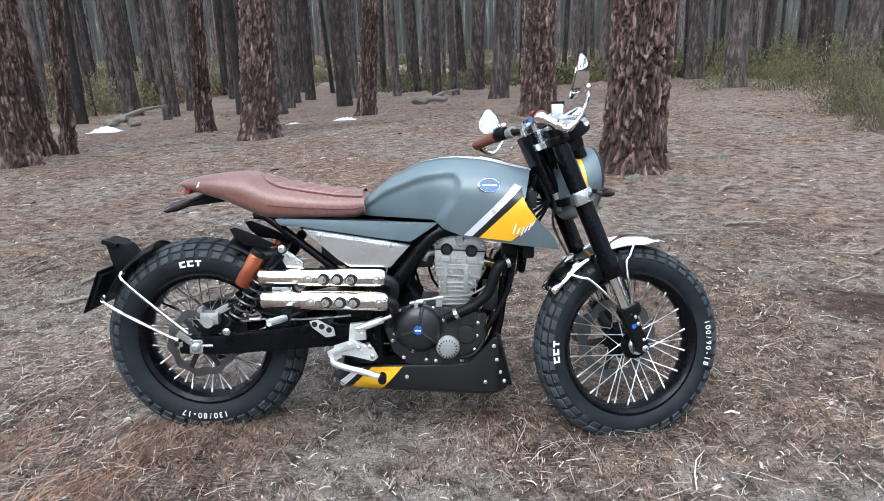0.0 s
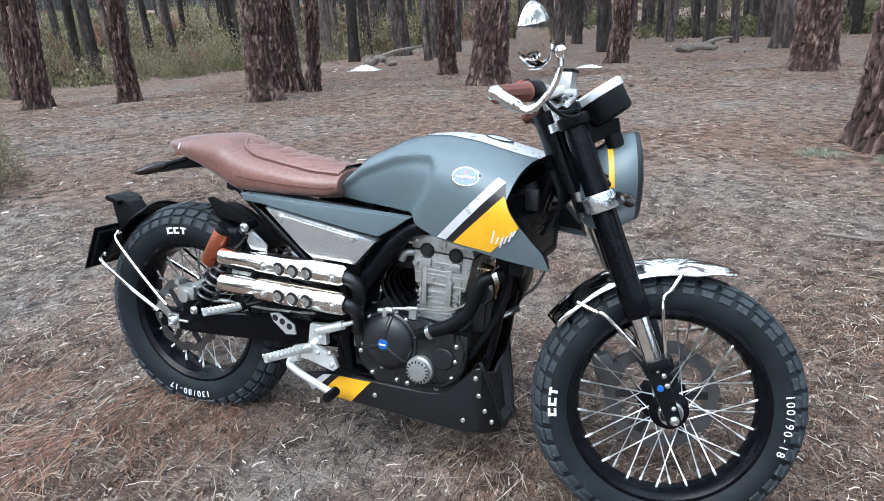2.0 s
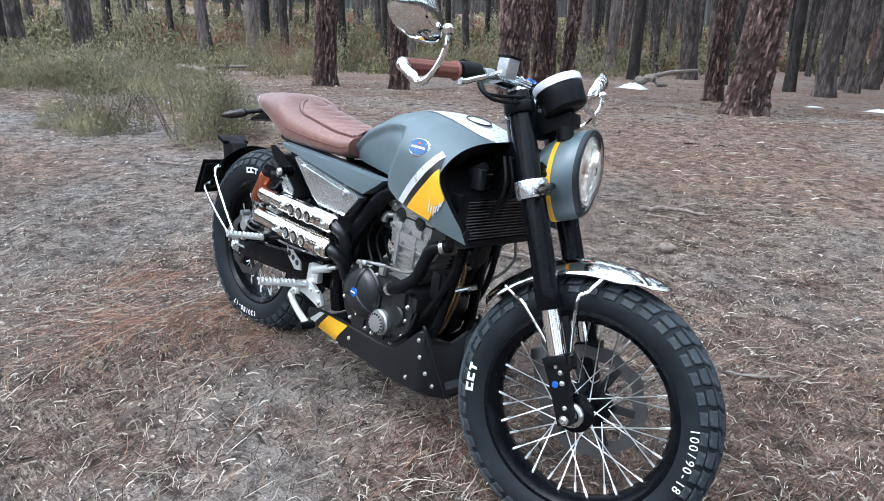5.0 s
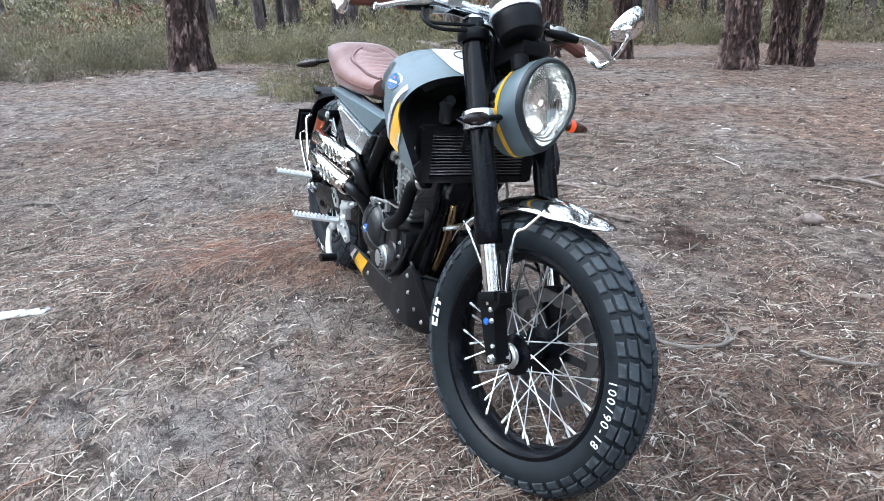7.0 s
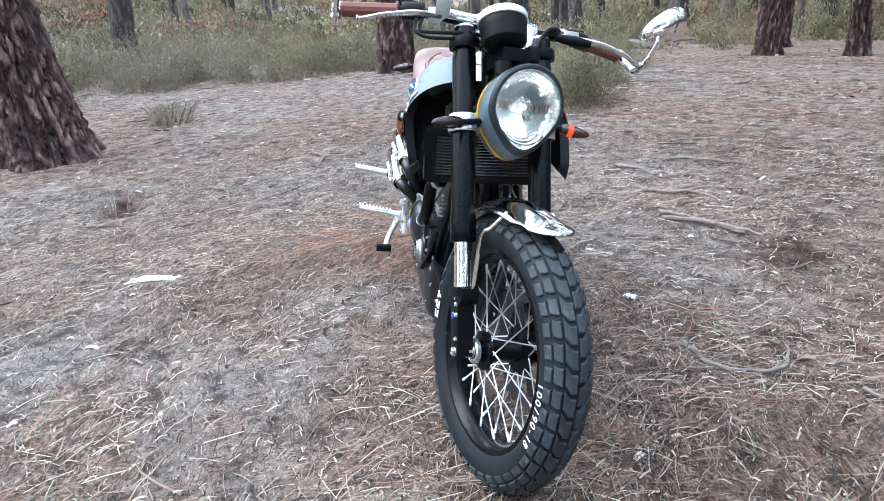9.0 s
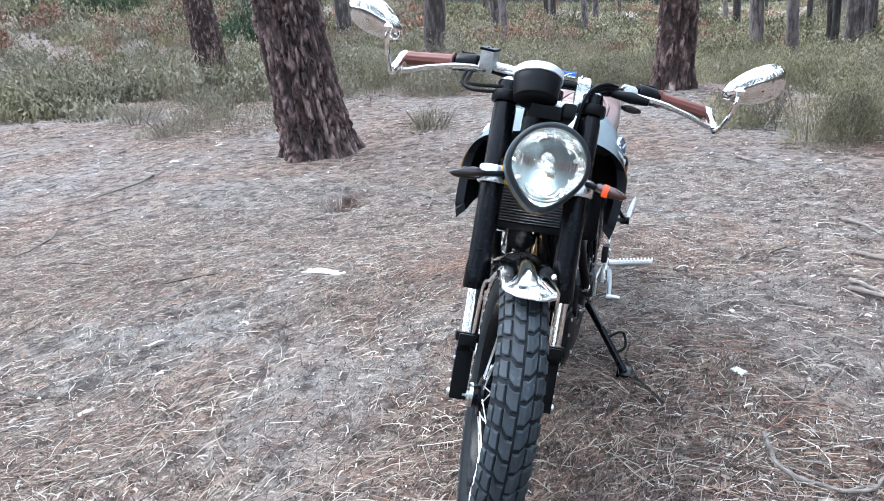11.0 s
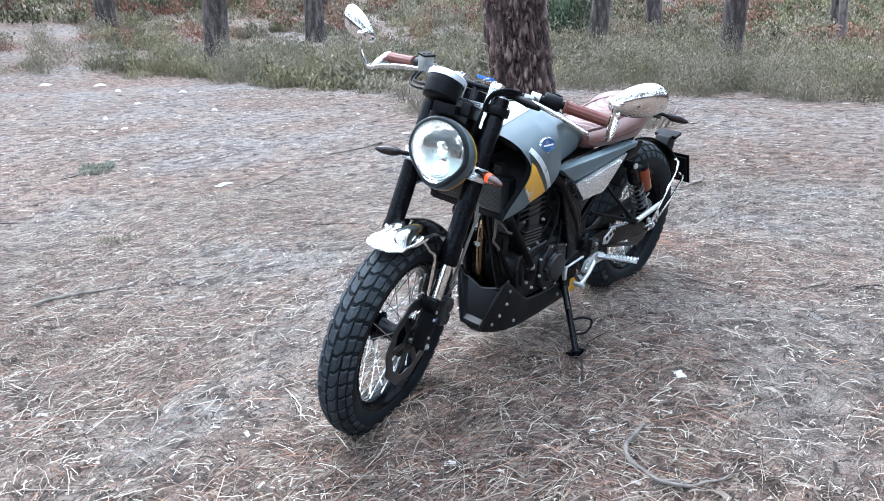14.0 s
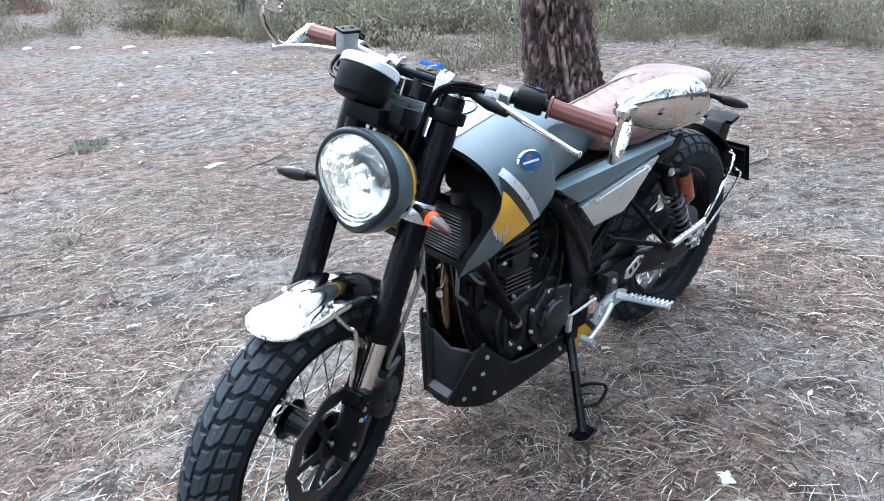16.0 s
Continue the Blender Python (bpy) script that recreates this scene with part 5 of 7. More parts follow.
# ---- indicators ----
def indicator(base, tip, parent, lensmat, place=None):
    b, t = Vector(base), Vector(tip)
    d = (t - b).normalized()
    m = place or Matrix()
    L = (t - b).length
    st = part("indicator", moved(lathe([(0.0065, 0), (0.0075, L * 0.08), (0.006, L * 0.16), (0.0075, L * 0.24), (0.006, L * 0.32), (0.009, L * 0.42), (0.0, L * 0.43)], 14, b, d), m), M_black, parent)
    part("indicator_body", moved(lathe([(0.0, L * 0.38), (0.011, L * 0.42), (0.0145, L * 0.55), (0.0135, L * 0.75), (0.008, L * 0.93), (0.0, L)], 18, b, d), m), lensmat, st, "small pointed indicator lens")
    if lensmat is M_orange:
        part("indicator_glow", moved(lathe([(0.0144, L * 0.54), (0.015, L * 0.56), (0.0148, L * 0.63), (0.0141, L * 0.65)], 18, b, d), m), M_lit, st, "lit amber lamp")


indicator((0.078, -0.08, 0.5), (0.092, -0.205, 0.482), bike, M_smoke, ST)
indicator((0.06, 0.085, 0.515), (0.09, 0.205, 0.49), bike, M_orange, ST)

# ---- dial ----
DASH = ST @ Matrix.Translation((0.118, -0.042, 0.686)) @ Matrix.Rotation(radians(-12), 4, "Y") @ Matrix.Rotation(radians(0), 4, "X")
dial = part("dial", moved(lathe([(0, -0.024), (0.03, -0.024), (0.044, -0.022), (0.0495, -0.017), (0.051, -0.01), (0.0515, 0.004), (0.053, 0.012), (0.0545, 0.03), (0.053, 0.034)], 40, axis=(0, 0, 1)), DASH), M_black, bike, "round black instrument pod with silver bezel")
part("bezel", moved(lathe([(0.0545, 0.031), (0.0575, 0.032), (0.0575, 0.047), (0.053, 0.051), (0.048, 0.049), (0.048, 0.044)], 40, axis=(0, 0, 1)), DASH), M_silver, dial, "pale silver bezel ring")
part("dial_face", moved(lathe([(0, 0.044), (0.049, 0.044)], 40, axis=(0, 0, 1)), DASH), M_dark, dial)
part("dial_glass", moved(lathe([(0, 0.0495), (0.03, 0.0485), (0.049, 0.0465)], 40, axis=(0, 0, 1)), DASH), M_smoke, dial)
part("dial_bracket", moved(join(prism([(0.03, 0.62), (0.13, 0.63), (0.135, 0.66), (0.09, 0.665), (0.03, 0.69)], -0.05, 0.02, 0.006), block((0.09, 0.03, 0.035), (0.07, 0.04, 0.66), 0.008), rod((0.11, -0.04, 0.63), (0.11, -0.04, 0.6), 0.02)), ST), M_black, dial)

# ---- handlebar, clamped a little skew to the fork ----
STB = ST @ Matrix.Rotation(radians(-3), 4, "Z") @ Matrix.Translation((0, 0.014, 0.745)) @ Matrix.Rotation(radians(-1.6), 4, "X") @ Matrix.Translation((0, 0, -0.748))
BAR_U, BAR_F = 0.745, 0.02
end = lambda s, l: {0: (BAR_F, 0, BAR_U)}.get(l) or (BAR_F - 0.385 * max(abs(l) - 0.12, 0), s * abs(l), BAR_U + 0.02 * smooth01((abs(l) - 0.1) / 0.12))
pts = [end(-1, l) for l in (0.374, 0.3, 0.22, 0.16, 0.11, 0.06)] + [end(1, l) for l in (0.06, 0.11, 0.16, 0.22, 0.3, 0.374)]
bar = part("handlebar", moved(tube(spline(pts, 4), 0.0115, 14), STB), M_gloss, bike)
for s in (-1, 1):
    riser = join(prism([(0.0, 0.692), (0.042, 0.692), (0.038, 0.73), (0.04, 0.753), (0.03, 0.767), (0.008, 0.767), (0.0, 0.753)], s * 0.062 - 0.016, s * 0.062 + 0.016, 0.004),
                 bolt((0.03, s * 0.055, 0.767), (0, 0, 1), 0.004, 0.003), bolt((0.01, s * 0.055, 0.767), (0, 0, 1), 0.004, 0.003))
    part("bar_riser", moved(riser, STB), M_alu, bike, "pale silver handlebar riser")
    a, b = Vector(end(s, 0.25)), Vector(end(s, 0.372))
    d = (b - a).normalized()
    prof = [(0.011, 0.0), (0.0225, 0.0), (0.0225, 0.004), (0.0165, 0.006)]
    k = 0.008
    while k < 0.112:
        prof += [(0.0172, k), (0.0172, k + 0.003), (0.0158, k + 0.0036), (0.0158, k + 0.0052)]
        k += 0.0055
    L = (b - a).length
    prof += [(0.017, L - 0.006), (0.0175, L), (0.01, L)]
    # lengthwise flutes
    ring, rows = 40, []
    for r, h in [(0.011, 0.0), (0.021, 0.0), (0.0215, 0.004), (0.0175, 0.0065), (0.0172, 0.03), (0.0172, 0.09), (0.0172, L - 0.008), (0.018, L - 0.003), (0.0172, L), (0.01, L)]:
        rows.append([(r - (0.0013 if (i % 4) in (2, 3) and 0.0066 < h < L - 0.007 else 0)) for i in range(ring)])
    hs = [0.0, 0.0, 0.004, 0.0065, 0.03, 0.09, L - 0.008, L - 0.003, L, L]
    q = d.to_track_quat("Z", "Y").to_matrix().to_4x4()
    grip = loft([[(r * math.cos(2 * math.pi * i / ring), r * math.sin(2 * math.pi * i / ring), h) for i, r in enumerate(row)] for row, h in zip(rows, hs)])
    part("grip", moved(grip, STB @ Matrix.Translation(a) @ q), M_grip, bar, "brown fluted rubber grip", angle=50)
    sw = Vector(end(s, 0.218))
    part("switch_block", moved(join(lathe([(0.012, -0.026), (0.019, -0.026), (0.0215, -0.022), (0.0215, 0.02), (0.019, 0.026), (0.012, 0.026)], 20, sw, d), block((0.022, 0.04, 0.02), sw + Vector((-0.008, 0, 0.015)), 0.004)), STB), M_black, bar)
    part("switch_button", moved(block((0.01, 0.012, 0.008), sw + Vector((-0.018, 0, 0.024)), 0.002), STB), M_red if s < 0 else M_blue, bar)
    pc = Vector(end(s, 0.172))
    part("lever_perch", moved(join(lathe([(0.012, -0.014), (0.018, -0.014), (0.018, 0.014), (0.012, 0.014)], 18, pc, d), block((0.04, 0.03, 0.018), pc + Vector((0.026, 0, -0.008)), 0.004)), STB), M_cast, bar)
    lev = [(0.04, s * 0.172, 0.742), (0.052, s * 0.21, 0.736), (0.062, s * 0.25, 0.728), (0.058, s * 0.31, 0.715), (0.043, s * 0.35, 0.705), (0.04, s * 0.366, 0.704)]
    part("lever", moved(tube(spline(lev, 5), [0.008] * 12 + [0.0065] * 11 + [0.0062, 0.0085, 0.007], 10, flat=0.7), STB), M_alu, bar, "bare aluminium hand lever")
    if s < 0:
        res = join(prism([(0.035, 0.741), (0.068, 0.741), (0.069, 0.783), (0.034, 0.783)], -0.173, -0.14, 0.005))
        level = Matrix.Translation((0.0515, -0.1565, 0.762)) @ Matrix.Rotation(radians(24), 4, "Y") @ Matrix.Rotation(radians(-20), 4, "Z") @ Matrix.Translation((-0.0515, 0.1565, -0.762))
        part("brake_reservoir", moved(res, STB @ Matrix.Translation((0, -0.012, 0)) @ level), M_cast, bar, "pale alloy brake fluid reservoir")
        part("reservoir_lid", moved(join(block((0.04, 0.037, 0.006), (0.0515, -0.1565, 0.786), 0.002), bolt((0.062, -0.1565, 0.789), (0, 0, 1), 0.003, 0.002), bolt((0.041, -0.1565, 0.789), (0, 0, 1), 0.003, 0.002)), STB @ Matrix.Translation((0, -0.012, 0)) @ level), M_black, bar)
        part("master_cylinder", moved(rod((0.03, -0.16, 0.755), (0.045, -0.06, 0.745), 0.011), STB), M_alu, bar)
        part("brake_hose", moved(tube(spline([(0.045, -0.06, 0.745), (0.07, -0.03, 0.735), (0.06, -0.055, 0.7), (0.04, -0.06, 0.62), (0.05, -0.05, 0.5)], 6), 0.0045, 8), STB), M_black, bar)
        for dz in (0, 0.012):
            part("cable", moved(tube(spline([(0.0, -0.215 + dz, 0.742), (0.012, -0.222 + dz, 0.712), (0.03, -0.2 + dz, 0.692 + dz), (0.055, -0.14, 0.69 + dz), (0.062, -0.09, 0.705), (0.045, -0.05, 0.69), (0.03, -0.03, 0.6)], 6), 0.0042, 7), STB), M_black, bar)
    else:
        part("clutch_cover", moved(tube([(0.03, 0.13, 0.742), (0.042, 0.175, 0.736), (0.052, 0.215, 0.731)], [0.009, 0.0135, 0.0095], 12), STB), M_black, bar)
        for dz in (0, 0.006, -0.006):
            part("cable", moved(tube(spline([pc + Vector((0.03, -0.03, -0.005 + dz)), (0.055 + dz, 0.105, 0.745 + dz), (0.066 + dz, 0.07, 0.715), (0.05 - dz, 0.055, 0.62), (0.01, 0.03, 0.5)], 6), 0.004, 7), STB), M_black, bar)
    # bar-end mirror: arm outward and up, a teardrop shell with the glass to the rear
    up = [(-0.079, s * 0.372, 0.768), (-0.074, s * 0.386, 0.765), (-0.05, s * 0.394, 0.735), (-0.025, s * 0.4, 0.713), (0.02, s * 0.407, 0.733), (0.047, s * 0.412, 0.762), (0.057, s * 0.414, 0.79)]
    up = [Vector(p) for p in up]
    mir = part("mirror_arm", moved(join(tube(spline(up, 5), [0.0145] * 6 + [0.012] * 6 + [0.009] * 5 + [0.006] * 14, 10), lathe([(0, 0.013), (0.009, 0.009), (0.013, 0), (0.009, -0.009), (0, -0.013)], 14, up[-1], (0, 0, 1))), STB), M_chrome, bike, "chrome bar-end mirror arm")
    c = Vector((0.0215, s * 0.459, 0.823))
    back, glassy = [], []
    for f, k in ((0.032, 0.05), (0.03, 0.35), (0.024, 0.65), (0.013, 0.88), (0.0, 1.0), (-0.004, 0.99)):
        back.append([(f, (0.077 * math.cos(t) - 0.005 * math.cos(2 * t)) * k, 0.046 * math.sin(t) * k * (1 + 0.12 * math.cos(t))) for t in np.linspace(0, 2 * math.pi, 40, endpoint=False)])
    for f, k in ((-0.004, 0.99), (-0.0045, 0.94), (-0.003, 0.93), (-0.003, 0.3), (-0.003, 0.02)):
        glassy.append([(f, (0.077 * math.cos(t) - 0.005 * math.cos(2 * t)) * k, 0.046 * math.sin(t) * k * (1 + 0.12 * math.cos(t))) for t in np.linspace(0, 2 * math.pi, 40, endpoint=False)])
    mm = STB @ Matrix.Translation(c) @ Matrix.Rotation(s * radians(25.6), 4, "X") @ Matrix.Rotation(radians(38), 4, "Y")
    if s < 0:
        mm = mm @ Matrix.Diagonal((1, -1, 1, 1))
    part("mirror_shell", moved(loft(back, cap=False), mm), M_chrome, mir, "rippled chrome mirror back", angle=60)
    part("mirror_glass", moved(loft(glassy, cap=False), mm), M_chrome, mir, "mirror glass", angle=60)

part("key", moved(join(block((0.02, 0.012, 0.03), (0.02, 0.01, 0.74), 0.003), rod((0.02, 0.01, 0.7), (0.02, 0.01, 0.73), 0.01)), ST), M_case, bike)
part("key_ring", moved(tube(spline([(0.02, 0.02, 0.755), (0.03, 0.035, 0.765), (0.02, 0.05, 0.77), (0.01, 0.035, 0.762)], 5, True), 0.0015, 6, True), ST), M_steel, bike)
part("key_tag", moved(block((0.016, 0.05, 0.01), (0.02, 0.03, 0.768), 0.003), ST), M_blue, bike, "blue key tag lying on the bar")
# ---- tank ----
TOP = ((-0.175, 0.76), (-0.16, 0.787), (-0.095, 0.845), (0.0, 0.893), (0.06, 0.908), (0.12, 0.914), (0.2, 0.91), (0.3, 0.888), (0.345, 0.878), (0.43, 0.87))
BOT = ((-0.175, 0.733), (0.05, 0.729), (0.08, 0.705), (0.14, 0.685), (0.27, 0.668), (0.42, 0.655))
WIDE = ((-0.175, 0.075), (-0.1, 0.105), (0.0, 0.132), (0.1, 0.165), (0.2, 0.188), (0.3, 0.2), (0.43, 0.207))


def tank_point(u, a, lift=0.0):
    """u runs rear to front, a from the spine (0) round to the lower edge (1)."""
    xf = interp(a, ((0, 0.345), (0.3, 0.325), (0.45, 0.315), (0.62, 0.35), (0.85, 0.405), (1, 0.42)))
    x = -0.172 + (xf + 0.172) * u
    zt, zb, w = interp(x, TOP), interp(x, BOT), interp(x, WIDE)
    zw = zb + (zt - zb) * 0.52
    if a < 0.5:
        t = a * math.pi
        y, z = w * math.sin(t) ** 0.82, zw + (zt - zw) * math.cos(t) ** 0.92
    else:
        s = (a - 0.5) * 2
        y, z = w * (1 - 0.10 * s ** 1.8), zw + (zb - zw) * s
    # knee recess behind a curved crease
    edge = interp(z, ((0.73, 0.075), (0.79, 0.116), (0.84, 0.132), (0.865, 0.125), (0.89, 0.1)))
    brow = interp(x, ((-0.17, 0.772), (-0.1, 0.82), (0.0, 0.862), (0.06, 0.876), (0.14, 0.882)))
    rec = smooth01((edge - x) / 0.022) * smooth01((brow - z) / 0.03)
    y -= 0.019 * rec
    # crease of the side scoop
    y += 0.007 * smooth01((x - 0.27) / 0.06) * smooth01((a - 0.35) / 0.2)
    return Vector((x, y + lift, z + (lift * 0.8 if a < 0.4 else 0)))


def tank_shell(us, inset):
    rows = []
    for u in us:
        row = []
        for k in range(-40, 41):
            a = abs(k) / 40
            p = tank_point(u, a)
            if inset:
                p.y *= 1 - inset / 0.18
                p.z += inset * (1 if a > 0.9 else -1 if a < 0.3 else 0)
            row.append((p.x, p.y if k > 0 else -p.y, p.z))
        rows.append(row)
    return rows


outer = tank_shell(np.linspace(0, 1, 56), 0)
edge_lip = tank_shell((0.985,), 0.018)
lip = edge_lip + tank_shell((0.96, 0.88, 0.78), 0.02)
rear = [[(x + 0.004, y * 0.3, 0.75 + (z - 0.75) * 0.4) for x, y, z in outer[0]]]
tank = part("tank", loft(rear + outer, closed=False), M_paint, bike, "satin grey fuel tank with yellow side flash", angle=28)
# rim coloured black to hold the shadow it shows from ahead
part("scoop_lip", loft([outer[-1]] + edge_lip, closed=False), M_black, tank, "rim turned inward round the scoops, coloured black for its shade")
part("scoop_lining", loft(lip, closed=False), M_black, tank, "black inner face of the side scoops")
vs, fs = loft(tank_shell((0.78,), 0.02) + [[(x, y * 0.02, 0.79) for x, y, z in lip[-1]]], closed=False)
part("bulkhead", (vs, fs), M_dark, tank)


def on_tank(corner, nu=10, nv=14, lift=0.0012):
    """A skin laid on the tank side, between four corners in (x, z), for both sides."""
    def find(x, z):
        best = (0.6, 0.6)
        for _ in range(14):
            u, a = best
            p = tank_point(u, a)
            pu, pa = tank_point(u + 1e-3, a), tank_point(u, a + 1e-3)
            j = np.array([[(pu.x - p.x) * 1e3, (pa.x - p.x) * 1e3], [(pu.z - p.z) * 1e3, (pa.z - p.z) * 1e3]])
            d = np.linalg.solve(j + 1e-6 * np.eye(2), np.array([x - p.x, z - p.z])).clip(-0.15, 0.15)
            best = (min(max(u + d[0], 0.02), 1.0), min(max(a + d[1], 0.12), 1.0))
        return tank_point(*best, lift)

    A, B, C, D = (np.array(c) for c in corner)
    vs = []
    for i in range(nu + 1):
        for j in range(nv + 1):
            s, t = i / nu, j / nv
            q = (A * (1 - s) + B * s) * (1 - t) + (D * (1 - s) + C * s) * t
            vs.append(tuple(find(*q)))
    fs = [(i * (nv + 1) + j, i * (nv + 1) + j + 1, (i + 1) * (nv + 1) + j + 1, (i + 1) * (nv + 1) + j) for i in range(nu) for j in range(nv)]
    return vs, fs


flash = on_tank(((0.309, 0.808), (0.353, 0.747), (0.281, 0.676), (0.186, 0.684)), lift=0.003)
silver = on_tank(((0.287, 0.842), (0.306, 0.834), (0.166, 0.687), (0.141, 0.689)), 4, lift=0.0022)
black = on_tank(((0.306, 0.832), (0.313, 0.808), (0.186, 0.684), (0.166, 0.687)), 4)
for geo, m, name in ((flash, M_yellow, "yellow_flash"), (silver, M_silver, "silver_stripe"), (black, M_decal_black, "black_stripe")):
    for g in (geo, mirror(geo)):
        part(name, g, m, tank)
# plain strokes in place of the script on the flash
strokes = [on_tank(((x, z + h), (x + 0.005, z + h + 0.001), (x + 0.005 - 0.008, z), (x - 0.008, z - 0.001)), 1, 3, 0.0038) for x, z, h in ((0.29, 0.70, 0.03), (0.301, 0.70, 0.018), (0.312, 0.694, 0.026), (0.322, 0.705, 0.018), (0.333, 0.712, 0.022), (0.341, 0.724, 0.014))]
for g in strokes:
    part("script_stroke", g, M_silver, tank)
    part("script_stroke", mirror(g), M_silver, tank)
for s in (-1, 1):
    p, q, r = tank_point(0.765, 0.36), tank_point(0.775, 0.36), tank_point(0.765, 0.37)
    nrm = (q - p).cross(r - p).normalized()
    nrm = nrm if nrm.y > 0 else -nrm
    cen = Vector((0.213, 0, 0.838))
    best = min(((tank_point(u / 100, a / 100) - Vector((0.213, 0, 0.838))) for u in range(60, 95) for a in range(20, 60)), key=lambda v: abs(v.x) + abs(v.z))
    cen = Vector((0.213, best.y + 0.0, 0.838))
    nrm = Vector((0.08, 0.93, 0.36)).normalized()
    m = Matrix.Translation(cen) @ nrm.to_track_quat("Z", "Y").to_matrix().to_4x4() @ Matrix.Diagonal((0.034, 0.023, 1, 1))
    if s < 0:
        m = Matrix.Diagonal((1, -1, 1, 1)) @ m
    badge = part("badge", moved(lathe([(0, 0.004), (0.9, 0.004), (1.0, 0.001), (1.0, -0.003)], 36, axis=(0, 0, 1)), m), M_chrome, tank, "oval blue and silver tank badge")
    part("badge_field", moved(lathe([(0, 0.0052), (0.86, 0.0052), (0.89, 0.0035)], 36, axis=(0, 0, 1)), m), M_badge, badge)
    part("badge_band", moved(geo_of(beveled(*block((1.25, 0.2, 0.002), (0, -0.05, 0.0056), 0), 0)), m), M_white, badge)
    part("badge_dot", moved(lathe([(0, 0.0062), (0.1, 0.0062), (0.12, 0.005)], 16, (0, 0.42, 0), (0, 0, 1)), m), M_red, badge)


def spine(x0, x1, half, lift):
    rows = []
    for x in np.linspace(x0, x1, 40):
        h = half(x)
        row = []
        for j in range(-8, 9):
            y = h * j / 8
            w, zt, zb = interp(x, WIDE), interp(x, TOP), interp(x, BOT)
            zw = zb + (zt - zb) * 0.52
            t = math.asin(min(abs(y) / w, 1.0) ** (1 / 0.82))
            row.append((x, y, zw + (zt - zw) * math.cos(t) ** 0.92 + lift))
        rows.append(row)
    return loft(rows, closed=False)


part("spine_band", spine(-0.165, 0.345, lambda x: interp(x, ((-0.17, 0.012), (0.02, 0.02), (0.12, 0.05), (0.2, 0.068), (0.3, 0.07), (0.35, 0.06))), 0.002), M_silver, tank, "pale silver band along the tank top")
part("filler_cap", lathe([(0, 0.006), (0.03, 0.006), (0.036, 0.004), (0.038, 0.0), (0.038, -0.006)], 36, (0.225, 0, 0.9045), (0.2, 0, 1)), M_silver, tank, "round pale filler cap")
part("filler_ring", lathe([(0.03, 0.0065), (0.0335, 0.0085), (0.035, 0.0058)], 36, (0.225, 0, 0.9045), (0.2, 0, 1)), M_case, tank)

# ---- seat ----
S_TOP = ((-0.75, 0.826), (-0.73, 0.836), (-0.68, 0.848), (-0.614, 0.858), (-0.55, 0.864), (-0.515, 0.862), (-0.47, 0.842), (-0.42, 0.828), (-0.327, 0.813), (-0.24, 0.803), (-0.16, 0.8))
S_BOT = ((-0.75, 0.818), (-0.72, 0.808), (-0.6, 0.775), (-0.52, 0.74), (-0.466, 0.717), (-0.4, 0.719), (-0.19, 0.725), (-0.16, 0.74))
S_WID = ((-0.75, 0.03), (-0.735, 0.055), (-0.7, 0.08), (-0.62, 0.108), (-0.52, 0.122), (-0.42, 0.128), (-0.3, 0.125), (-0.22, 0.112), (-0.16, 0.098))
rows = []
for x in np.linspace(-0.75, -0.162, 50):
    zt, zb, w = interp(x, S_TOP), interp(x, S_BOT), interp(x, S_WID)
    row = []
    for k in range(36):
        t = 2 * math.pi * k / 36
        c, s = math.cos(t), math.sin(t)
        y = w * np.sign(c) * abs(c) ** 0.75
        z = zb + (zt - zb) * 0.45 + ((zt - zb) * 0.55 * s ** 0.8 if s > 0 else -(zt - zb) * 0.45 * (-s) ** 0.55)
        row.append((x, y, z))
    rows.append(row)
seat = part("seat", loft(rows), M_leather, bike, "brown leather cafe seat with ribbed pad", angle=60)


def seat_z(x, y):
    zt, zb, w = interp(x, S_TOP), interp(x, S_BOT), interp(x, S_WID)
    c = min(abs(y) / w, 0.999) ** (1 / 0.75)
    return zb + (zt - zb) * (0.45 + 0.55 * math.sqrt(1 - c * c) ** 0.8)


PAD_END, PAD_HALF = -0.492, 0.084
pad_half = lambda x: PAD_HALF * min(1.0, math.sqrt(max(0.0, 1 - ((-0.4 - x) / (-0.4 - PAD_END)) ** 2)) if x < -0.4 else 1.0) * (1 - 0.12 * smooth01((x + 0.26) / 0.1))
rows = []
for x in np.linspace(PAD_END + 0.004, -0.17, 110):
    w = pad_half(x) - 0.004
    row = []
    for j in range(-14, 15):
        q = j / 14
        arc = x + 0.05 * q * q
        rib = abs(math.sin((arc + 0.49) / 0.044 * math.pi)) ** 0.5
        row.append((x, w * q, seat_z(x, w * q) + 0.0005 + (0.009 * rib + 0.002) * (1 - abs(q) ** 5)))
    rows.append(row)
part("ribbed_pad", loft(rows, closed=False), M_leather, seat, "stitched cross-ribbed leather pad", angle=60)
rim = [(x, pad_half(x)) for x in np.linspace(-0.17, -0.4, 16)] + [(-0.4 + (PAD_END + 0.4) * math.sin(t), PAD_HALF * math.cos(t)) for t in np.linspace(0.08, math.pi / 2, 14)]
rim += [(x, -y) for x, y in reversed(rim[:-1])]
part("piping", tube([(x, y, seat_z(x, y) + 0.0025) for x, y in rim], 0.0042, 8), M_leather, seat, "raised piping round the pad")
part("seam", tube([(x - 0.006 if abs(y) < 0.07 else x, y * 1.075, seat_z(x, y * 1.075) + 0.0002) for x, y in rim], 0.0018, 6), M_seam, seat)
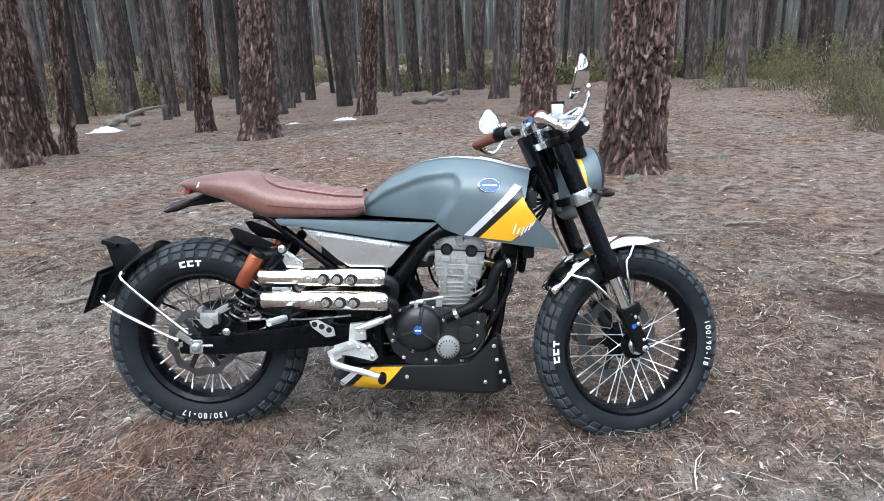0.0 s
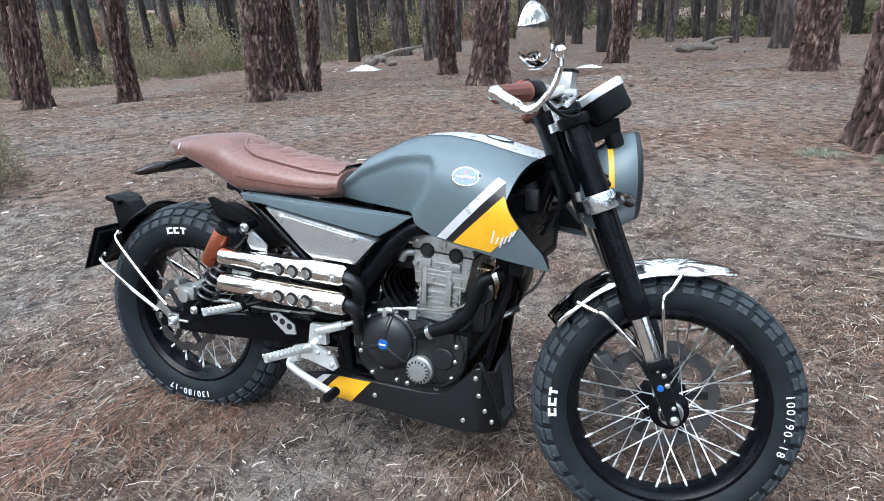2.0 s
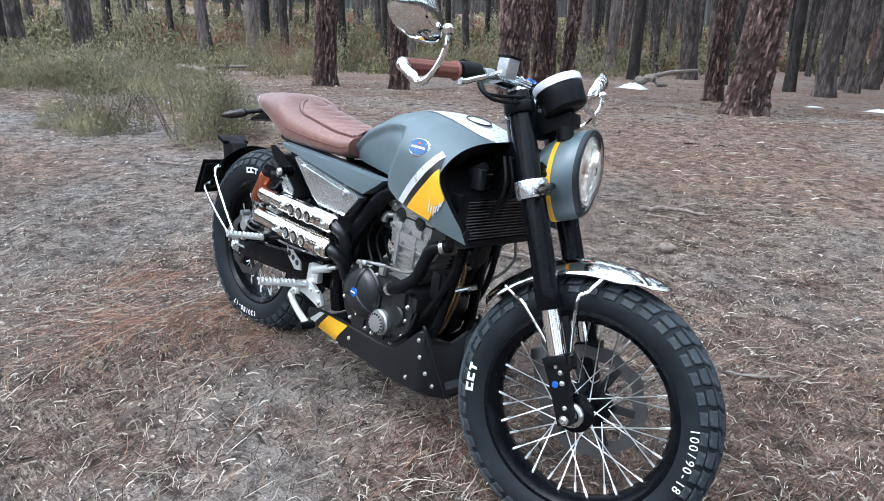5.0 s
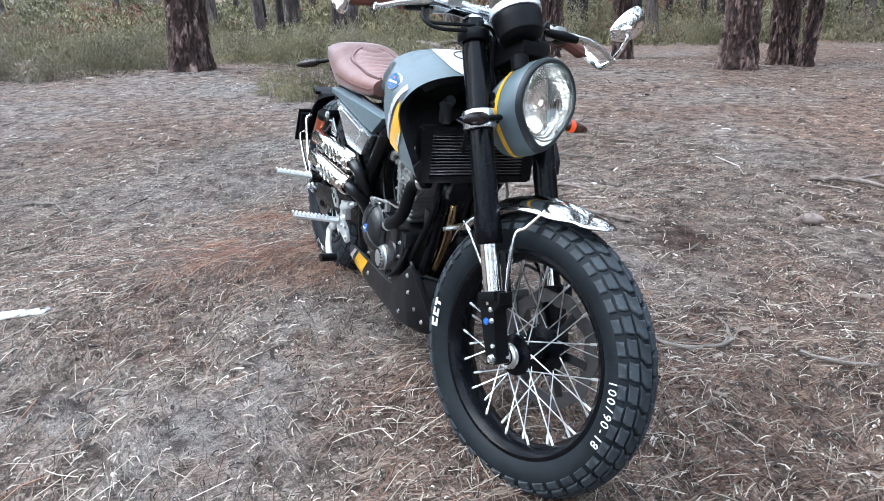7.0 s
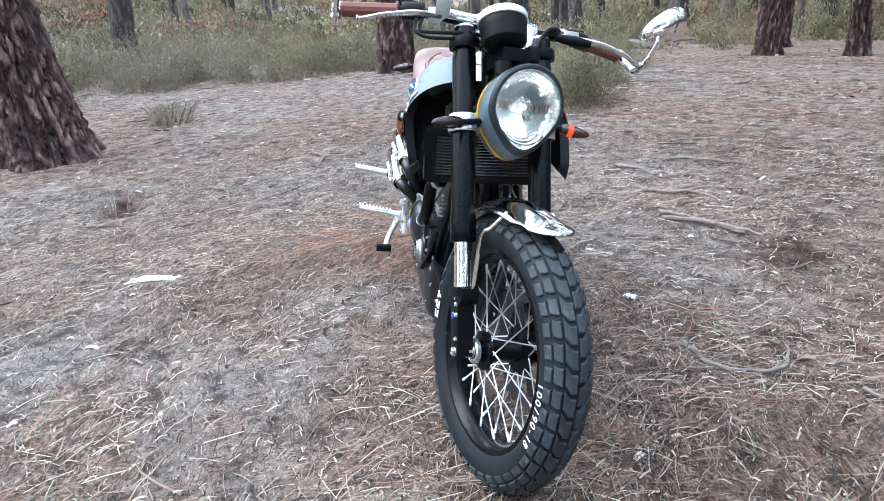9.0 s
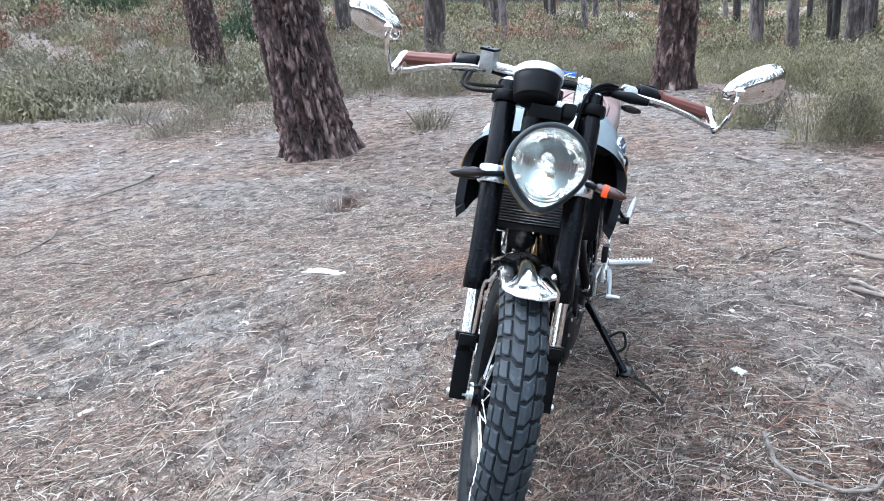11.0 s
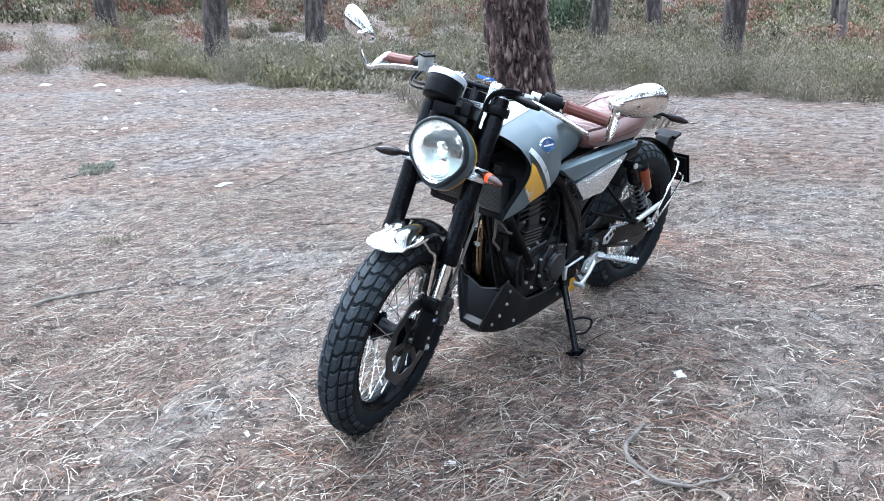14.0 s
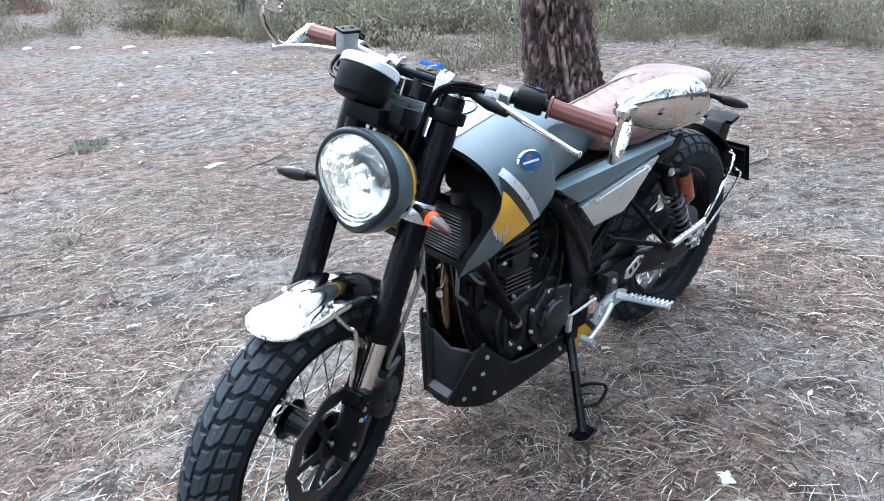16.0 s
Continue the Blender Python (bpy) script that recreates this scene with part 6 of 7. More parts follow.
for s in (-1, 1):
    part("side_seam", tube([(x, s * (interp(x, S_WID) * 1.001), interp(x, S_BOT) + (interp(x, S_TOP) - interp(x, S_BOT)) * 0.43) for x in np.linspace(-0.45, -0.17, 16)], 0.0018, 6), M_seam, seat)
    mk = [block((0.03, 0.0016, 0.003), (-0.66, s * 0.0905, 0.822), 0.0005, Matrix.Rotation(-0.3, 4, "Y")), block((0.004, 0.0016, 0.016), (-0.668, s * 0.0905, 0.826), 0.0005, Matrix.Rotation(0.4, 4, "Y")), block((0.004, 0.0016, 0.014), (-0.652, s * 0.092, 0.818), 0.0005, Matrix.Rotation(0.4, 4, "Y"))]
    part("tail_mark", join(*mk), M_white, seat, "small white plain mark")

# ---- side panels ----
for s in (-1, 1):
    y0, y1 = (0.118, 0.148)
    g = prism([(-0.425, 0.728), (-0.2, 0.724), (0.062, 0.72), (0.03, 0.696), (-0.018, 0.665), (-0.09, 0.672), (-0.35, 0.707), (-0.41, 0.71)], y0 - 0.01, y1, 0.006)
    sp = part("side_panel", g if s > 0 else mirror(g), M_paint, bike, "grey side panel under the seat")
    g = prism([(-0.345, 0.703), (-0.085, 0.667), (-0.018, 0.655), (-0.077, 0.586), (-0.2, 0.588), (-0.232, 0.607)], y0, y1 + 0.008, 0.009)
    al = part("metal_panel", g if s > 0 else mirror(g), M_alu, sp, "brushed aluminium side plate")
    g = prism([(-0.30, 0.688), (-0.07, 0.655), (-0.12, 0.62), (-0.2, 0.615)], y1 + 0.0065, y1 + 0.0105, 0.0035)
    part("plate_relief", g if s > 0 else mirror(g), M_alu, al)
    for x, z in ((-0.29, 0.682), (-0.08, 0.655)):
        part("panel_screw", bolt((x, s * (y1 + 0.01), z), (0, s, 0), 0.0065, 0.004), M_steel, al)
    part("seat_bolt", bolt((-0.395, s * 0.135, 0.718), (0, s, 0), 0.009, 0.005), M_case, sp)

# ---- frame ----
for s in (-1, 1):
    part("frame_rail", tube(spline([(0.16, s * 0.09, 0.70), (0.06, s * 0.115, 0.69), (-0.015, s * 0.12, 0.605), (-0.085, s * 0.118, 0.5), (-0.125, s * 0.11, 0.39), (-0.12, s * 0.1, 0.29)], 6), 0.0225, 12), M_gloss, bike)
    part("subframe_tube", tube([(-0.47, s * 0.095, 0.735), (-0.43, s * 0.1, 0.708), (-0.265, s * 0.105, 0.582), (-0.11, s * 0.11, 0.45)], 0.0125, 12), M_gloss, bike)
    part("seat_rail", tube([(-0.5, s * 0.09, 0.735), (-0.2, s * 0.1, 0.715), (0.1, s * 0.09, 0.7)], 0.013, 10), M_gloss, bike)
    part("cradle_tube", tube(spline([(0.3, s * 0.03, 0.72), (0.27, s * 0.05, 0.5), (0.24, s * 0.07, 0.34), (0.16, s * 0.08, 0.25), (-0.1, s * 0.085, 0.255)], 5), 0.0145, 10), M_gloss, bike)
part("pivot_plate", prism([(0.04, 0.685), (-0.06, 0.69), (-0.1, 0.57), (-0.135, 0.43), (-0.125, 0.275), (-0.055, 0.275), (-0.045, 0.42), (-0.005, 0.55)], 0.1, 0.134, 0.01, 3), M_gloss, bike, "broad black frame plate")
part("frame_tube", join(tube([(0.37, 0, 0.86), (0.34, 0, 0.79), (0.29, 0, 0.62)], 0.03, 14), tube([(0.38, 0, 0.84), (0.1, 0, 0.76), (-0.1, 0, 0.73)], 0.028, 12), rod((0.335, 0, 0.98), (0.415, 0, 0.8), 0.034, 18)), M_gloss, bike)
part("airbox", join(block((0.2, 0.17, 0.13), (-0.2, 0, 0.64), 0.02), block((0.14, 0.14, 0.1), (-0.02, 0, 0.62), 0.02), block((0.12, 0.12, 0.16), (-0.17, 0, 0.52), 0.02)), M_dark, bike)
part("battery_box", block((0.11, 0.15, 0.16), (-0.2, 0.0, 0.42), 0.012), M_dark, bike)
part("coil_cover", block((0.05, 0.06, 0.05), (0.285, -0.05, 0.63), 0.01), M_black, bike)

# ---- engine ----
case_poly = [(-0.085, 0.45), (-0.1, 0.38), (-0.075, 0.315), (-0.03, 0.275), (0.15, 0.275), (0.195, 0.32), (0.205, 0.4), (0.19, 0.44), (0.1, 0.455), (0.0, 0.46)]
engine = part("engine", prism(case_poly, -0.105, 0.105, 0.012, 3), M_case, bike, "black single-cylinder engine with bare alloy head")
part("crankcase_rim", prism([(x * 1.0 + 0.003, z) for x, z in case_poly], -0.118, -0.105, 0.004), M_case, engine)
CL = (0.006, 0, 0.394)
part("clutch_cover", lathe([(0.07, -0.1), (0.0735, -0.118), (0.072, -0.127), (0.066, -0.137), (0.054, -0.1455), (0.036, -0.151), (0.016, -0.1535), (0.0, -0.154)], 44, CL), M_case, engine, "round black clutch cover")
for t in (1.4, 3.5, 5.6):
    c, q = math.cos(t), math.sin(t)
    part("cover_rib", tube([(CL[0] + r * c, y, CL[2] + r * q) for r, y in ((0.012, -0.151), (0.036, -0.149), (0.054, -0.1435), (0.068, -0.132))], [0.0055, 0.006, 0.0065, 0.006], 10), M_case, engine)
part("clutch_badge", lathe([(0, -0.157), (0.013, -0.1565), (0.0145, -0.153)], 24, CL), M_blue, engine, "round blue badge")
part("badge_bar", block((0.018, 0.002, 0.004), (CL[0], -0.1575, CL[2]), 0.0006), M_white, engine)
OC = (0.097, 0, 0.334)
part("oil_cap", lathe([(0.036, -0.1), (0.036, -0.13), (0.033, -0.134), (0.031, -0.134), (0.03, -0.142), (0.022, -0.144), (0.012, -0.1435), (0.0, -0.1445)], 36, OC), M_cast, engine, "knurled bare alloy oil cap")
notch = [block((0.006, 0.004, 0.003), (OC[0] + 0.0265 * math.cos(t), -0.1445, OC[2] + 0.0265 * math.sin(t)), 0.0008, Matrix.Rotation(-t, 4, "Y")) for t in np.linspace(0, 6.283, 18, endpoint=False)]
part("cap_notch", join(*notch), M_case, engine)
part("pump_cover", lathe([(0.03, -0.1), (0.03, -0.125), (0.026, -0.13), (0.0, -0.131)], 28, (0.155, 0, 0.375)), M_case, engine)
for x, z in ((-0.072, 0.43), (-0.075, 0.35), (-0.04, 0.297), (0.03, 0.29), (0.06, 0.287), (0.14, 0.29), (0.18, 0.325), (0.185, 0.37), (0.188, 0.41), (0.15, 0.435), (0.1, 0.44), (0.05, 0.455)):
    part("case_bolt", bolt((x, -0.119, z), (0, -1, 0), 0.0048, 0.005), M_steel, engine)
part("clutch_arm", join(block((0.012, 0.014, 0.05), (0.0, -0.13, 0.455), 0.003, Matrix.Rotation(-0.1, 4, "Y")), rod((0.0, -0.13, 0.48), (0.06, -0.12, 0.487), 0.004), rod((-0.02, -0.13, 0.472), (0.02, -0.13, 0.478), 0.007)), M_cast, engine)
# cylinder fins
fins = []
for k in range(6):
    z = 0.458 + k * 0.0135
    x0, x1 = 0.064 + 0.13 * (z - 0.455) * 0.2, 0.158 + (z - 0.455) * 0.33
    fins.append(prism([(x0, z), (x1, z), (x1 + 0.002, z + 0.005), (x0, z + 0.005)], -0.088, 0.03, 0.0015))
part("cylinder", prism([(0.07, 0.45), (0.15, 0.45), (0.185, 0.55), (0.065, 0.55)], -0.08, 0.03, 0.008), M_cast, engine, "finned bare alloy cylinder")
for g in fins:
    part("cylinder_fin", g, M_cast, engine)
head = join(prism([(0.058, 0.548), (0.192, 0.54), (0.205, 0.6), (0.209, 0.632), (0.052, 0.64), (0.054, 0.59)], -0.09, 0.03, 0.006),
            prism([(0.05, 0.636), (0.21, 0.629), (0.206, 0.655), (0.19, 0.669), (0.07, 0.673), (0.056, 0.662)], -0.094, 0.03, 0.008),
            block((0.02, 0.012, 0.03), (0.13, -0.094, 0.662), 0.003), block((0.03, 0.02, 0.022), (0.088, -0.09, 0.606), 0.006), block((0.03, 0.02, 0.022), (0.166, -0.09, 0.602), 0.006),
            block((0.014, 0.008, 0.09), (0.15, -0.09, 0.545), 0.003), block((0.012, 0.008, 0.1), (0.085, -0.09, 0.545), 0.003))
hd = part("cylinder_head", head, M_cast, engine, "bare alloy cylinder head")
for x, z in ((0.09, 0.635), (0.166, 0.631)):
    part("cam_plug", lathe([(0, -0.0975), (0.011, -0.097), (0.0135, -0.0945), (0.0165, -0.0975), (0.019, -0.094)], 24, (x, 0, z)), M_case, hd, "round black cam plug")
part("head_pipe", tube(spline([(0.05, -0.075, 0.622), (0.03, -0.09, 0.62), (0.02, -0.09, 0.6)], 4), 0.01, 10), M_cast, hd)
part("gasket_line", prism([(0.05, 0.634), (0.211, 0.627), (0.211, 0.6305), (0.05, 0.6375)], -0.0955, 0.02, 0.001), M_dark, hd)
# cast ribs, webs and bosses of the head
for z, x0, x1 in ((0.606, 0.056, 0.203), (0.586, 0.056, 0.199), (0.575, 0.058, 0.197), (0.552, 0.062, 0.19)):
    part("cast_rib", prism([(x0, z + 0.003), (x1, z), (x1, z - 0.004), (x0, z - 0.001)], -0.0925, -0.085, 0.001), M_cast, hd)
for x in (0.074, 0.18):
    part("cast_web", prism([(x - 0.002, 0.626), (x + 0.002, 0.626), (x + 0.0025, 0.5), (x - 0.0015, 0.5)], -0.0922, -0.085, 0.0008), M_cast, hd)
for x, z, r in ((0.06, 0.6, 0.0075), (0.198, 0.592, 0.0075), (0.128, 0.596, 0.006), (0.104, 0.562, 0.0055), (0.156, 0.56, 0.0055), (0.076, 0.53, 0.005), (0.172, 0.525, 0.005)):
    part("cast_boss", lathe([(0.0, -0.099), (r * 0.55, -0.099), (r * 0.62, -0.0965), (r, -0.0965), (r * 1.15, -0.09)], 16, (x, 0, z)), M_cast, hd)
part("cover_rim", tube([(x, -0.0955, z) for x, z in ((0.054, 0.64), (0.056, 0.664), (0.072, 0.675), (0.115, 0.674), (0.119, 0.664), (0.141, 0.663), (0.145, 0.672), (0.19, 0.671), (0.207, 0.657), (0.212, 0.632))], 0.0035, 8), M_cast, hd)
part("head_stud", rod((0.05, -0.088, 0.652), (0.038, -0.09, 0.653), 0.008, 14), M_steel, hd)
part("clutch_cable", tube(spline([(0.06, -0.12, 0.487), (0.1, -0.118, 0.492), (0.17, -0.112, 0.5), (0.235, -0.1, 0.55), (0.28, -0.07, 0.64)], 6), 0.0032, 7), M_wire, engine)
part("cable_stop", join(rod((0.052, -0.12, 0.486), (0.082, -0.119, 0.49), 0.0055, 10), block((0.02, 0.012, 0.03), (0.068, -0.115, 0.475), 0.003)), M_cast, engine)
part("clutch_cover_ring", lathe([(0.0735, -0.112), (0.0775, -0.116), (0.0775, -0.124), (0.0725, -0.128)], 44, CL), M_case, engine)
for t in np.linspace(0.3, 6.58, 6, endpoint=False):
    part("cover_bolt", bolt((CL[0] + 0.0785 * math.cos(t), -0.12, CL[2] + 0.0785 * math.sin(t)), (0, -1, 0), 0.0045, 0.006), M_steel, engine)
part("oil_line", tube(spline([(0.13, -0.122, 0.3), (0.17, -0.13, 0.31), (0.205, -0.12, 0.35), (0.21, -0.1, 0.41)], 5), 0.006, 8), M_black, engine)
for k in range(5):
    part("crank_cover_web", prism([(0.02 + 0.03 * k, 0.288), (0.024 + 0.03 * k, 0.288), (0.03 + 0.028 * k, 0.315), (0.026 + 0.028 * k, 0.315)], -0.124, -0.116, 0.001), M_case, engine)
# finned block and extra hoses, added to darken the cylinder's shaded front
front_block = part("front_dark_block", block((0.03, 0.13, 0.075), (0.222, 0.0, 0.475), 0.006), M_case, engine, "black finned block added to darken the front of the cylinder")
for k in range(8):
    part("dark_block_fin", block((0.016, 0.004, 0.07), (0.244, -0.056 + 0.016 * k, 0.475), 0.001), M_case, front_block)
for y0, z0 in ((-0.07, 0.56), (0.07, 0.55), (0.02, 0.6)):
    part("front_hose", tube(spline([(0.3, y0, z0 + 0.05), (0.285, y0 * 1.1, z0 - 0.04), (0.25, y0 * 1.25, z0 - 0.12), (0.2, y0 * 1.3, z0 - 0.2)], 5), 0.0085, 10), M_black, engine)
for x, z in ((0.06, 0.655), (0.2, 0.648), (0.128, 0.65)):
    part("head_bolt", bolt((x, -0.095, z), (0, -1, 0), 0.0045, 0.004), M_steel, hd)
part("hose", tube(spline([(0.09, -0.125, 0.425), (0.13, -0.13, 0.445), (0.175, -0.13, 0.468), (0.216, -0.128, 0.506), (0.236, -0.125, 0.56), (0.25, -0.12, 0.59), (0.29, -0.1, 0.607)], 6), 0.0165, 14), M_black, engine, "thick black coolant hose")
for a, b in (((0.118, -0.129, 0.438), (0.128, -0.13, 0.444)), ((0.268, -0.112, 0.598), (0.278, -0.108, 0.602))):
    part("hose_clip", rod(a, b, 0.0185, 16), M_steel, engine)
part("thermostat", join(block((0.05, 0.04, 0.045), (0.16, -0.11, 0.425), 0.01), block((0.03, 0.03, 0.04), (0.2, -0.1, 0.42), 0.008)), M_case, engine)
# throttle body and wiring behind the cylinder
part("throttle_body", join(rod((0.05, 0, 0.6), (-0.05, 0, 0.625), 0.032, 18), block((0.05, 0.09, 0.045), (0.02, 0, 0.6), 0.008)), M_case, engine)
for k in range(7):
    y = -0.1 + 0.033 * k
    part("wire", tube(spline([(0.04, y, 0.68), (0.0 + 0.01 * k, y * 1.05, 0.6), (-0.03, y * 0.95, 0.53), (0.01, y, 0.47)], 5), 0.0042, 6), M_black, engine)
# left-hand covers
# black cover added where the cylinder's left side lies in shade
part("dark_left_cover", join(prism([(0.07, 0.44), (0.155, 0.44), (0.185, 0.54), (0.19, 0.655), (0.065, 0.66), (0.06, 0.55)], 0.03, 0.082, 0.012, 3), prism([(0.09, 0.45), (0.14, 0.45), (0.15, 0.63), (0.085, 0.63)], 0.08, 0.094, 0.006)), M_case, engine, "black cover added for the shaded left side of the cylinder")
part("cooling_rib", join(*[prism([(0.1, 0.478 + 0.011 * k), (0.19, 0.484 + 0.011 * k), (0.192, 0.489 + 0.011 * k), (0.1, 0.483 + 0.011 * k)], 0.05, 0.116, 0.001) for k in range(5)], rod((0.1, 0.08, 0.5), (0.19, 0.08, 0.505), 0.022, 18)), M_disc, engine, "dark finned starter housing")
lg = join(prism([(-0.05, 0.43), (-0.06, 0.35), (-0.02, 0.29), (0.05, 0.28), (0.1, 0.32), (0.105, 0.4), (0.05, 0.45)], 0.1, 0.128, 0.01, 3), lathe([(0.05, 0.1), (0.052, 0.13), (0.045, 0.14), (0.02, 0.142), (0, 0.142)], 32, (0.02, 0, 0.365)),
          prism([(0.1, 0.43), (0.11, 0.33), (0.15, 0.3), (0.19, 0.34), (0.19, 0.42)], 0.1, 0.118, 0.006), prism([(-0.13, 0.42), (-0.14, 0.34), (-0.07, 0.3), (-0.06, 0.42)], 0.09, 0.118, 0.008))
part("alternator_cover", lg, M_case, engine, "black left engine cover")
for x, z in ((-0.045, 0.425), (-0.05, 0.33), (0.0, 0.29), (0.06, 0.29), (0.1, 0.35), (0.1, 0.41), (0.045, 0.442), (0.16, 0.41), (0.175, 0.35), (0.14, 0.32)):
    part("case_bolt", bolt((x, 0.124, z), (0, 1, 0), 0.0048, 0.006), M_steel, engine)
part("alternator_face", lathe([(0.052, 0.128), (0.0545, 0.134), (0.0515, 0.139), (0.047, 0.1385), (0.044, 0.145), (0.03, 0.147), (0.0, 0.147)], 40, (0.02, 0, 0.365)), M_case, engine, "round black alternator cover")
for k, t in enumerate(np.linspace(0, 2 * math.pi, 8, endpoint=False)):
    part("scallop", lathe([(0.0, 0.14), (0.0075, 0.139), (0.0085, 0.13)], 14, (0.02 + 0.054 * math.cos(t), 0, 0.365 + 0.054 * math.sin(t))), M_case, engine)
part("sprocket_cover", join(lathe([(0.0, 0.128), (0.02, 0.127), (0.034, 0.122), (0.036, 0.112)], 28, (-0.1, 0, 0.365)), *[prism([(-0.128 + 0.012 * k, 0.345), (-0.124 + 0.012 * k, 0.345), (-0.118 + 0.012 * k, 0.39), (-0.122 + 0.012 * k, 0.39)], 0.118, 0.131, 0.001) for k in range(5)]), M_case, engine, "ribbed black sprocket cover")
part("water_pump", join(lathe([(0.0, 0.134), (0.014, 0.133), (0.026, 0.127), (0.028, 0.114)], 24, (0.15, 0, 0.375)), tube(spline([(0.15, 0.128, 0.385), (0.175, 0.13, 0.43), (0.215, 0.12, 0.5), (0.26, 0.11, 0.58), (0.31, 0.11, 0.63)], 5), 0.013, 12)), M_black, engine, "black water pump and hose")
for a, b in (((0.163, 0.129, 0.405), (0.169, 0.13, 0.415)), ((0.285, 0.11, 0.61), (0.293, 0.11, 0.616))):
    part("hose_clip", rod(a, b, 0.015, 16), M_steel, engine)
for k in range(5):
    part("head_fin", prism([(0.062, 0.566 + 0.018 * k), (0.2, 0.56 + 0.018 * k), (0.2, 0.566 + 0.018 * k), (0.062, 0.572 + 0.018 * k)], 0.03, 0.099, 0.0015), M_case, engine)
for x, z in ((0.075, 0.645), (0.13, 0.648), (0.182, 0.64), (0.09, 0.46), (0.14, 0.455), (0.18, 0.56), (0.07, 0.54)):
    part("head_bolt", bolt((x, 0.097, z), (0, 1, 0), 0.0048, 0.007), M_steel, engine)
for p in (((0.05, 0.1, 0.66), (0.02, 0.118, 0.6), (0.04, 0.12, 0.5), (0.09, 0.124, 0.44)), ((0.2, 0.09, 0.62), (0.225, 0.11, 0.55), (0.2, 0.125, 0.47), (0.15, 0.126, 0.43)), ((0.0, 0.09, 0.64), (-0.02, 0.11, 0.56), (0.0, 0.122, 0.47), (0.03, 0.13, 0.42))):
    part("engine_wire", tube(spline(p, 6), 0.0045, 7), M_black, engine)
part("oxygen_sensor", join(rod((0.262, -0.03, 0.47), (0.29, 0.0, 0.485), 0.007, 10), rod((0.285, -0.005, 0.482), (0.3, 0.012, 0.49), 0.009, 6)), M_steel, engine)
# exhaust header
part("exhaust_header", tube(spline([(0.2, -0.01, 0.585), (0.24, -0.01, 0.575), (0.255, -0.01, 0.53), (0.252, -0.015, 0.46), (0.24, -0.022, 0.4), (0.22, -0.032, 0.34), (0.17, -0.05, 0.27)], 6), 0.0165, 16), M_gold, engine, "heat-tinted golden exhaust header")
part("header_flange", lathe([(0.018, 0), (0.03, 0), (0.03, 0.008), (0.018, 0.008)], 20, (0.2, -0.01, 0.585), (1, 0, 0)), M_steel, engine)

# ---- radiator ----
rad = part("radiator", join(block((0.03, 0.3, 0.02), (0.335, 0, 0.748), 0.004), block((0.03, 0.3, 0.018), (0.335, 0, 0.628), 0.004), block((0.034, 0.03, 0.13), (0.335, -0.142, 0.688), 0.006), block((0.034, 0.03, 0.13), (0.335, 0.142, 0.688), 0.006), block((0.014, 0.26, 0.11), (0.325, 0, 0.688), 0.002)), M_black, bike, "black radiator with pale horizontal fins")
fin = mesh_of("fin", block((0.012, 0.256, 0.0028), (0, 0, 0), 0.0006), M_disc)
for k in range(13):
    ob = part("fin", fin, None, rad)
    ob.location = (0.343, 0, 0.6425 + k * 0.0077)
part("radiator_cap", rod((0.33, 0.1, 0.755), (0.33, 0.1, 0.785), 0.017, 18), M_case, rad)
part("hose_stub", join(rod((0.31, -0.09, 0.8), (0.35, -0.09, 0.82), 0.012, 14), block((0.03, 0.02, 0.05), (0.345, -0.1, 0.79), 0.006)), M_case, rad)
part("horn", lathe([(0.0, 0.012), (0.02, 0.014), (0.034, 0.01), (0.036, 0.0), (0.03, -0.012), (0, -0.014)], 28, (0.325, -0.04, 0.59), (1, 0, -0.1)), M_gloss, bike, "small black horn disc")
part("overflow_hose", tube(spline([(0.33, 0.1, 0.62), (0.335, 0.105, 0.57), (0.32, 0.09, 0.53), (0.29, 0.085, 0.5), (0.27, 0.08, 0.47)], 6), 0.0042, 8), M_wire, bike, "thin grey hose loop")
part("overflow_hose", tube(spline([(0.3, 0.08, 0.6), (0.27, 0.11, 0.55), (0.23, 0.1, 0.56), (0.24, 0.08, 0.61)], 6), 0.004, 8), M_wire, bike)
part("front_wiring", join(*[tube(spline([(0.37, y, 0.85), (0.4, y * 1.3, 0.78), (0.36, y, 0.7 + 0.02 * k)], 6), 0.005, 7) for k, y in enumerate((-0.05, -0.03, 0.0, 0.03, 0.05))]), M_black, bike)

# ---- belly pan ----
ZT = ((-0.26, 0.245), (-0.2, 0.262), (-0.09, 0.273), (0.1, 0.278), (0.155, 0.283), (0.2, 0.325), (0.25, 0.374), (0.275, 0.285), (0.3, 0.2))
ZB = ((-0.26, 0.215), (-0.24, 0.182), (0.0, 0.175), (0.2, 0.168), (0.28, 0.168), (0.3, 0.185))
WB = ((-0.26, 0.105), (-0.1, 0.118), (0.1, 0.122), (0.2, 0.118), (0.25, 0.107), (0.275, 0.074), (0.3, 0.04))
rows = []
for x in np.linspace(-0.26, 0.295, 40):
    zt, zb, w = interp(x, ZT), interp(x, ZB), interp(x, WB)
    half = [(w * 0.96, zt), (w, zt - 0.006), (w * 1.02, zb + (zt - zb) * 0.5), (w * 0.95, zb + 0.02), (w * 0.75, zb + 0.004), (w * 0.4, zb - 0.006), (0, zb - 0.01)]
    rows.append([(x, -y, z) for y, z in half] + [(x, y, z) for y, z in reversed(half[:-1])])
pan = part("belly_pan", loft(rows, closed=False), M_pan, bike, "black belly pan with yellow and grey stripes", angle=30)
sol = pan.modifiers.new("thickness", "SOLIDIFY")
sol.thickness, sol.offset = 0.004, -1
